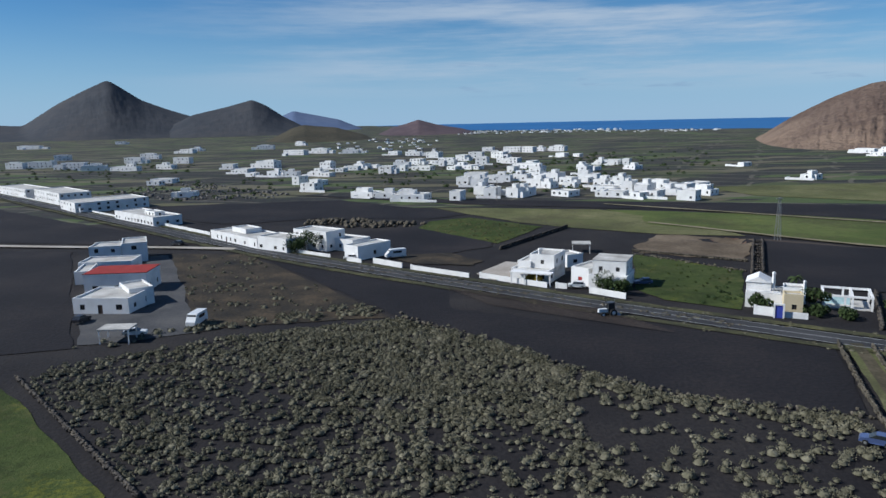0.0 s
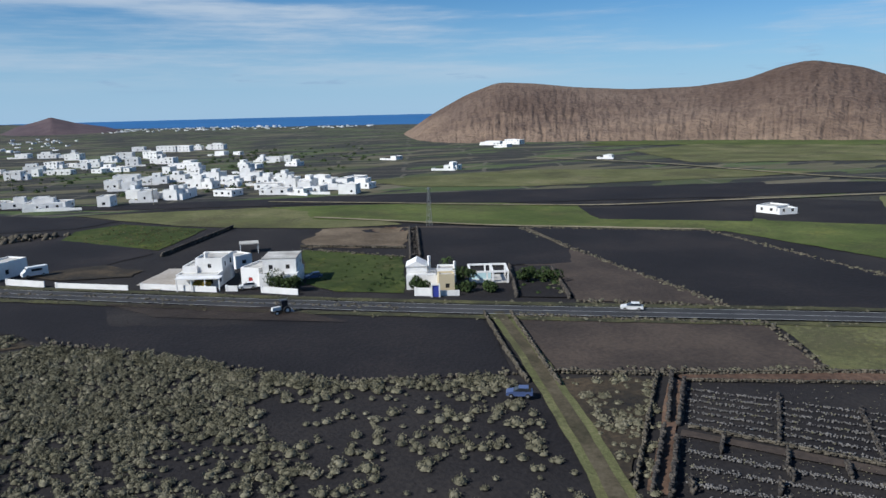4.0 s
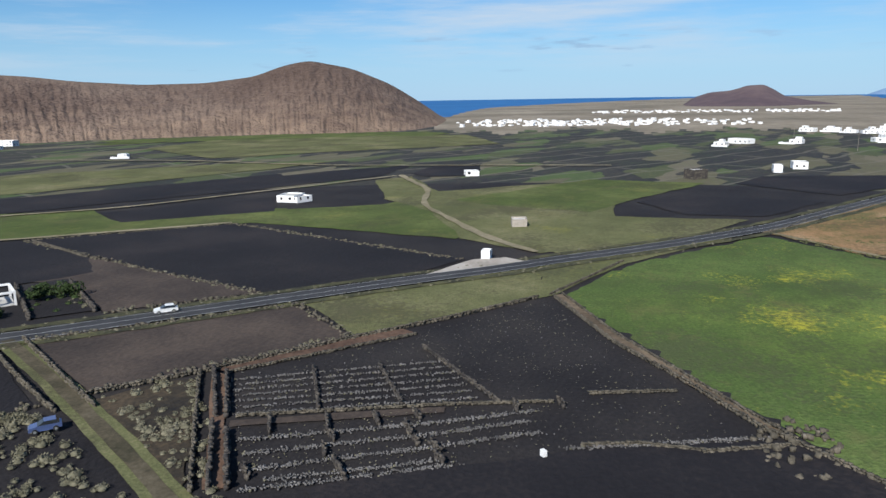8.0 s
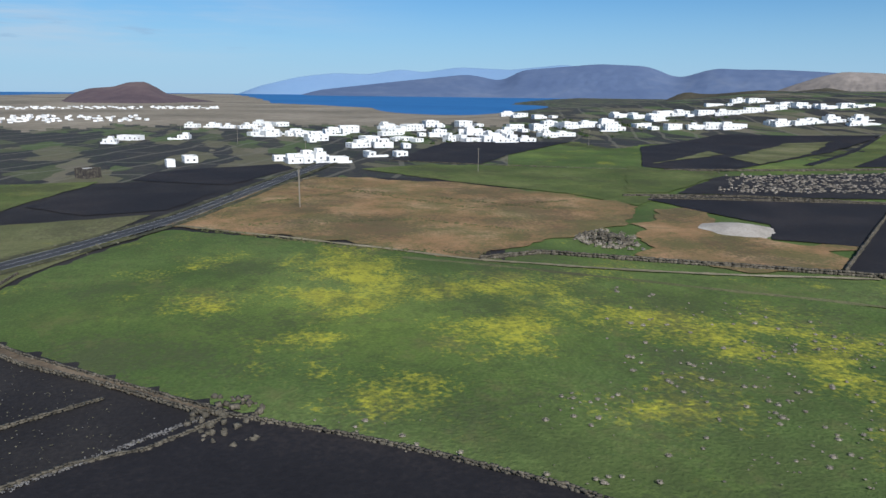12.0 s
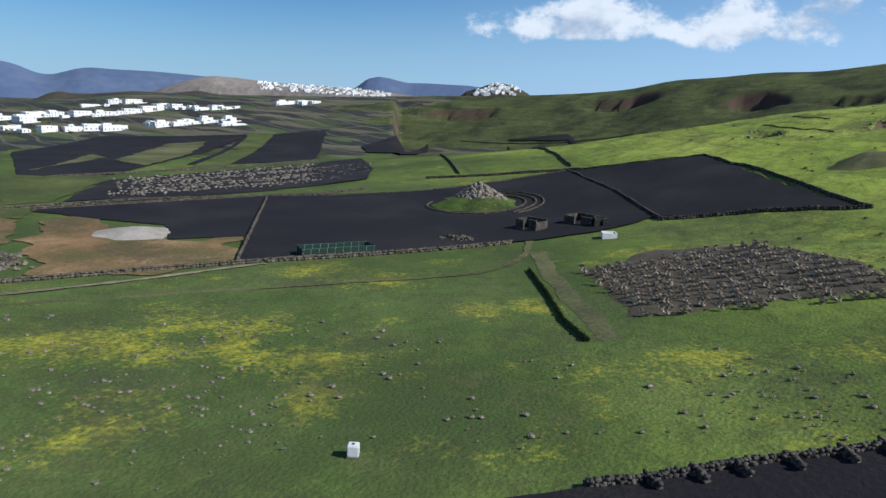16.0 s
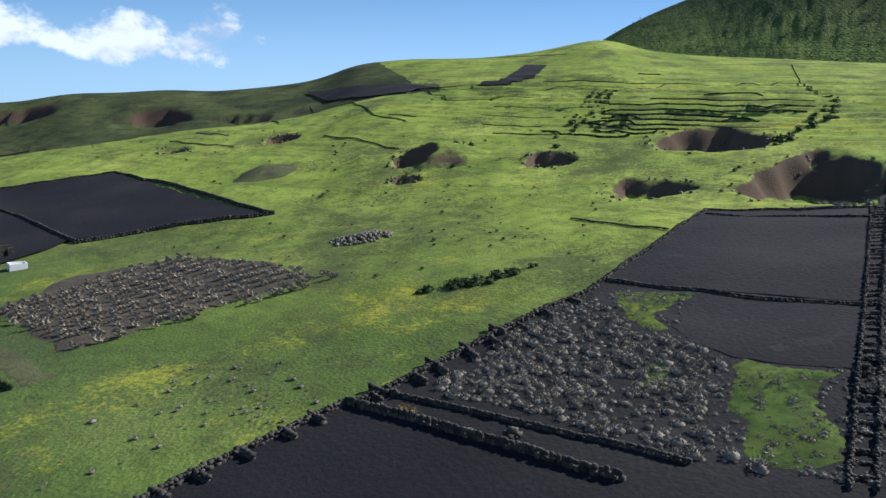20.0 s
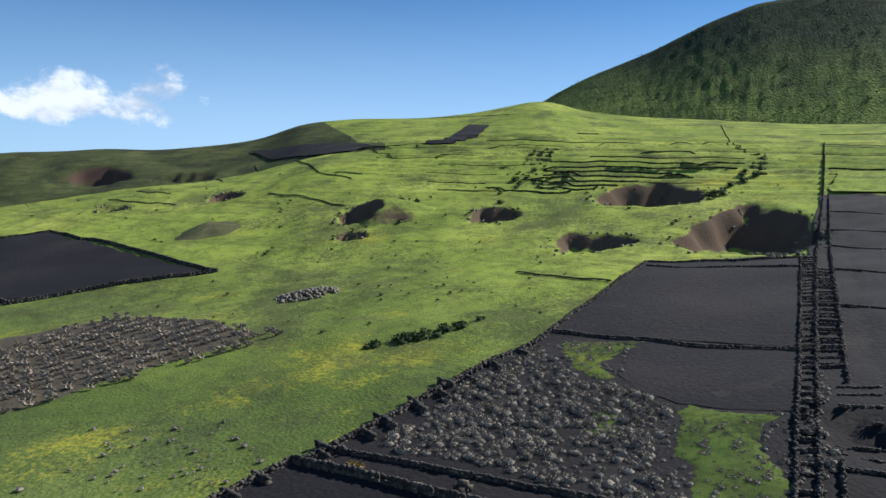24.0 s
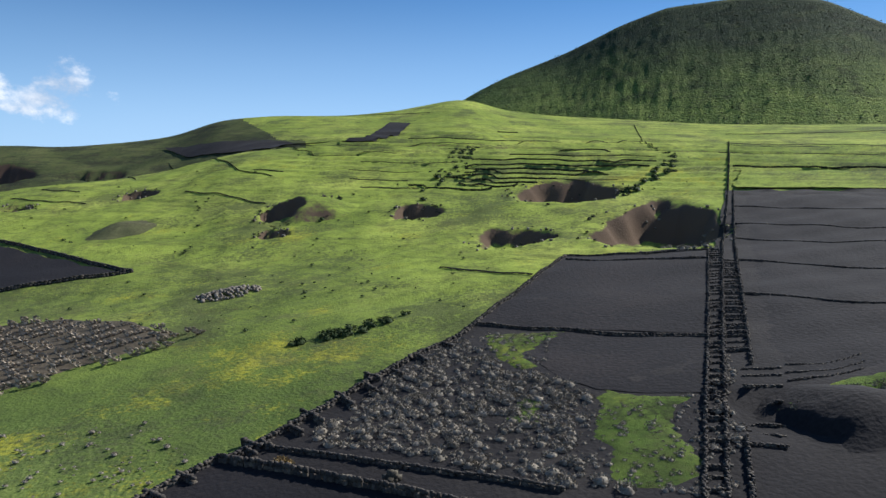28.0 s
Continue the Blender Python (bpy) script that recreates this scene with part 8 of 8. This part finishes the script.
rubble([(-80.4, -264.8)], 14, 8, 2.0, 60, "stones on a grassy spoil heap", 11)
mound([(-78.8, -255.8)], 17, 4.5, M_SLOPE, "grassy spoil heap beside a pit")
mound([(-18.1, -280.4)], 11, 2.0, M_OLIVE, "brown spoil heap in the grass")
rubble([(-22.2, 274.3)], 16, 6, 1.0, 60, "scrap and stones behind the farm", 12, size=(0.6, 1.8))
rubble([(-40.9, 284.9)], 14, 6, 1.5, 70, "stone and timber piles behind the houses", 13, size=(0.6, 1.8))


def tank(at, s=1.3):
    (x, y), = at
    ob = base("water_tank", x, y, 25, "white plastic water tank in the meadow", "water tank", lift=0.15)
    b = bmesh.new()
    bmesh.ops.create_cube(b, size=s, matrix=Matrix.Translation((0, 0, s * 0.55)))
    bmesh.ops.bevel(b, geom=b.edges[:], offset=0.09, segments=2, affect="EDGES")
    me = bpy.data.meshes.new("tank")
    b.to_mesh(me)
    b.free()
    me.materials.append(M_CARWHITE)
    part("tank", me, None, ob)
    part("lid", Build().tube((0, 0, s * 1.04), (0, 0, s * 1.12), 0.16, 10), M_CARDARK, ob)
    part("pallet", Build().box(-s * 0.52, s * 0.52, -s * 0.52, s * 0.52, -0.1, s * 0.05), M_WOOD, ob)
    return ob


tank([(42.2, -64.3)])
house([(71.3, 24.1), (71.7, 23.8)], 0.7, 0.9, "small white concrete meter box", 62, name="meter_box", every=9)


def netting(front, d, h):
    (ax, ay), (bx, by) = front
    w = math.hypot(bx - ax, by - ay)
    ob = base("net_enclosure", ax, ay, math.degrees(math.atan2(by - ay, bx - ax)), "dark green netted enclosure on a black field", "enclosure")
    n = 9
    for k in range(n + 1):
        for yy in (0, d):
            part("post", Build().tube((w * k / n, yy, -0.3), (w * k / n, yy, h), 0.06, 5), M_METAL, ob)
    for yy in (0, d):
        part("net", Build().box(0, w, yy - 0.015, yy + 0.015, 0.05, h - 0.1), M_NET, ob)
        part("rail", Build().tube((0, yy, h), (w, yy, h), 0.04, 5), paint_green, ob)
    for xx in (0, w):
        part("net", Build().box(xx - 0.015, xx + 0.015, 0, d, 0.05, h - 0.1), M_NET, ob)
    return ob


paint_green = paint("green_rail", (0.05, 0.20, 0.16))
netting([(112.9, -147.9), (101.1, -163.4)], 6, 2.4)

# ---- far coastal towns ----
def town(name, az0, az1, d0, d1, count, label, seed):
    rng = np.random.RandomState(seed)
    b = Build()
    for _ in range(count):
        a, d = radians(rng.uniform(az0, az1)), rng.uniform(d0, d1)
        x, y = d * math.sin(a), d * math.cos(a)
        w, dd, h = rng.uniform(3, 6.5), rng.uniform(3, 5), rng.choice((1.3, 1.7, 2.3))
        b.box(-w / 2, w / 2, -dd / 2, dd / 2, -2, h, m=Matrix.Translation((x, y, float(height(x, y)))) @ pose(0, 0, 0, 0, 0, rng.uniform(-40, 40)))
    return tagged(new(name, b.mesh(name, M_WHITE)), label, "town", "", "stuff")


town("coastal_town", 1, 14, 1750, 2100, 170, "far white houses along the coast", 1)
town("coastal_town", 14, 21, 1650, 1850, 30, "far white houses along the coast", 2)
town("coastal_town", 63.8, 80, 880, 1090, 150, "white coastal town below the brown hill", 3)
town("coastal_town", 66, 86, 900, 1060, 120, "white coastal town on the pale plain", 7)
town("coastal_town", 74, 91, 1380, 1540, 190, "far white town below the red cone", 4)


def hill_town(a0, a1, base_d, crest_d, crest, count, label, seed):
    """White houses on the slope of a far hill."""
    rng = np.random.RandomState(seed)
    b = Build()
    for _ in range(count):
        a, t = rng.uniform(a0, a1), rng.uniform(0.70, 0.97)
        top = 40 + crest_d * math.tan(radians(np.interp(a, [c[0] for c in crest], [c[1] for c in crest])))
        d, z = base_d + (crest_d - base_d) * t, -10 + (top + 10) * t
        w, h = rng.uniform(7, 17), rng.uniform(4, 8)
        b.box(-w / 2, w / 2, -4, 4, -6, h, m=Matrix.Translation((d * math.sin(radians(a)), d * math.cos(radians(a)), z)) @ pose(0, 0, 0, 0, 0, -a + rng.uniform(-30, 30)))
    return tagged(new("hill_town", b.mesh("hill_town", M_WHITE)), label, "town", "", "stuff")


hill_town(139.5, 149.5, 2700, 3100, [(138.0, 1.37), (140.4, 1.14), (143.8, 1.01), (147.2, 0.88), (149.8, 0.67)], 190, "far white town on the pale upland", 5)
hill_town(155.8, 159.3, 2300, 2500, [(155.2, 0.98), (156.3, 1.31), (157.1, 1.64), (157.8, 1.70), (158.7, 1.51), (159.5, 1.2)], 60, "white houses on the far dark knoll", 8)
town("upland_hamlet", 352, 360, 900, 1500, 40, "far white hamlet under the ridge", 6)

mound([(-81.5, -48.5)], 10.0, 2.2, M_LAPILLI, "black bank of spoil above a shaded hollow", "spoil_bank")
mound([(173.2, -147.0)], 12.0, 1.8, M_PALE, "low heap of pale gravel on orange earth", "gravel_mound")
shrubs([([(-77.0, -55.5), (-83.5, -54.5), (-92.2, -52.8), (-89.6, -51.2), (-82.2, -52.8), (-76.4, -53.9)], 70, 0.6, 1.6, 0.1, 0.2)], M_BUSH, "weeds along the rim of the bank", 91)
shrubs([([(93.4, 151.1), (101.1, 147.5), (89.7, 123.7), (81.9, 129.6)], 16, 1.2, 2.4, 0.1, 0.1), ([(67.6, 168.7), (71.7, 161.8), (61.7, 147.3), (52.6, 149.8)], 24, 0.6, 1.6, 0.1, 0.2)], M_LEAF, "young trees and bushes in the dark garden plot", 93)
shrubs([([(2.4, -706.1), (-161.5, -364.2), (-274.0, -360.9), (-359.2, -327.8), (-201.3, -182.9), (-147.1, -227.4), (-79.6, -293.1), (2.3, -370.5)], 120, 0.4, 1.3, 0.03, 0.45)], M_LEAF, "scattered dark bushes on the upper slope", 95)

strew([[(249.3, -1.9), (278.4, -54.9), (229.1, -83.9), (237.1, -126.4)], [(216.0, -9.2), (212.9, -59.5), (187.3, -85.9)], [(211.7, 2.0), (177.4, -34.9), (161.7, -63.9)], [(300.7, -33.1), (257.4, -78.0), (220.0, -110.7)]], 0.35, 1.0, 0.3, 0.9, M_OLIVE, "weedy ridge across the orange earth", 97, "weed_ridge", TUFTS)

gather("dry_bush", [(-21.0, -80.5), (-21.6, -79.6), (-20.5, -79.9)], [1.7, 1.3, 1.2], material("golden_bush", [(0.17, 0.115, 0.05), (0.28, 0.20, 0.085), (0.40, 0.30, 0.14)], 0.6, 0.9, 0, 8), "golden dry bush on the black strip", "shrub", [tuft(120 + k, 190, True, 1.2) for k in range(3)], 5)
strew([[(284.0, -240.0), (276.0, -300.0), (268.0, -400.0)], [(270.0, -230.0), (262.0, -300.0), (252.0, -385.0)], [(256.0, -216.0), (240.0, -290.0), (232.0, -355.0)], [(246.0, -200.0), (226.0, -270.0), (214.0, -330.0)]], 0.5, 4.0, 0.4, 1.4, M_FIELDSTONE, "pale rubble rows on rough black ground", 98, "rubble_row")
shrubs([([(99.0, 148.0), (102.0, 146.5), (90.5, 124.0), (87.5, 126.0)], 26, 0.6, 1.6, 0.1, 0.1)], M_BUSH, "dry orchard bushes behind the villa wall", 101)
shrubs([([(46.0, 164.0), (56.0, 204.0), (75.0, 180.0), (60.0, 146.0), (50.0, 152.0)], 70, 0.3, 0.9, 0.08, 0.3)], M_GRASS, "tufts of long grass in the green plot", 103)
shrubs([([(17.4, 228.5), (-9.0, 265.0), (10.8, 288.0), (34.0, 260.0)], 220, 0.4, 1.0, 0.15, 0.3)], M_OLIVE, "rows of pale crop in the walled plot", 105)

# stones and low plants on the rims of the pits
rim_rng = np.random.RandomState(77)
rim = []
for left, right, front, back in PITS[:8]:
    cx, cy = (front[0] + back[0]) / 2, (front[1] + back[1]) / 2
    ux, uy = right[0] - left[0], right[1] - left[1]
    half = math.hypot(ux, uy) / 2
    ux, uy = ux / half / 2, uy / half / 2
    deep = max(abs((back[0] - front[0]) * -uy + (back[1] - front[1]) * ux) / 2, 2.0)
    for k in range(int(14 + half * 2.2)):
        a, r = rim_rng.uniform(0, 2 * math.pi), rim_rng.uniform(0.95, 1.35)
        p, q = half * r * math.cos(a), deep * r * math.sin(a)
        rim.append((cx + p * ux - q * uy, cy + p * uy + q * ux))
gather("rim_plants", rim[::2], rim_rng.uniform(0.4, 1.5, len(rim[::2])), M_TERRACE, "dark low plants on the rims of the pits", "shrubs", seed=78)
gather("rim_stones", rim[1::2], rim_rng.uniform(0.3, 1.0, len(rim[1::2])), M_FIELDSTONE, "pale stones on the rims of the pits", "stones", STONES, seed=79)
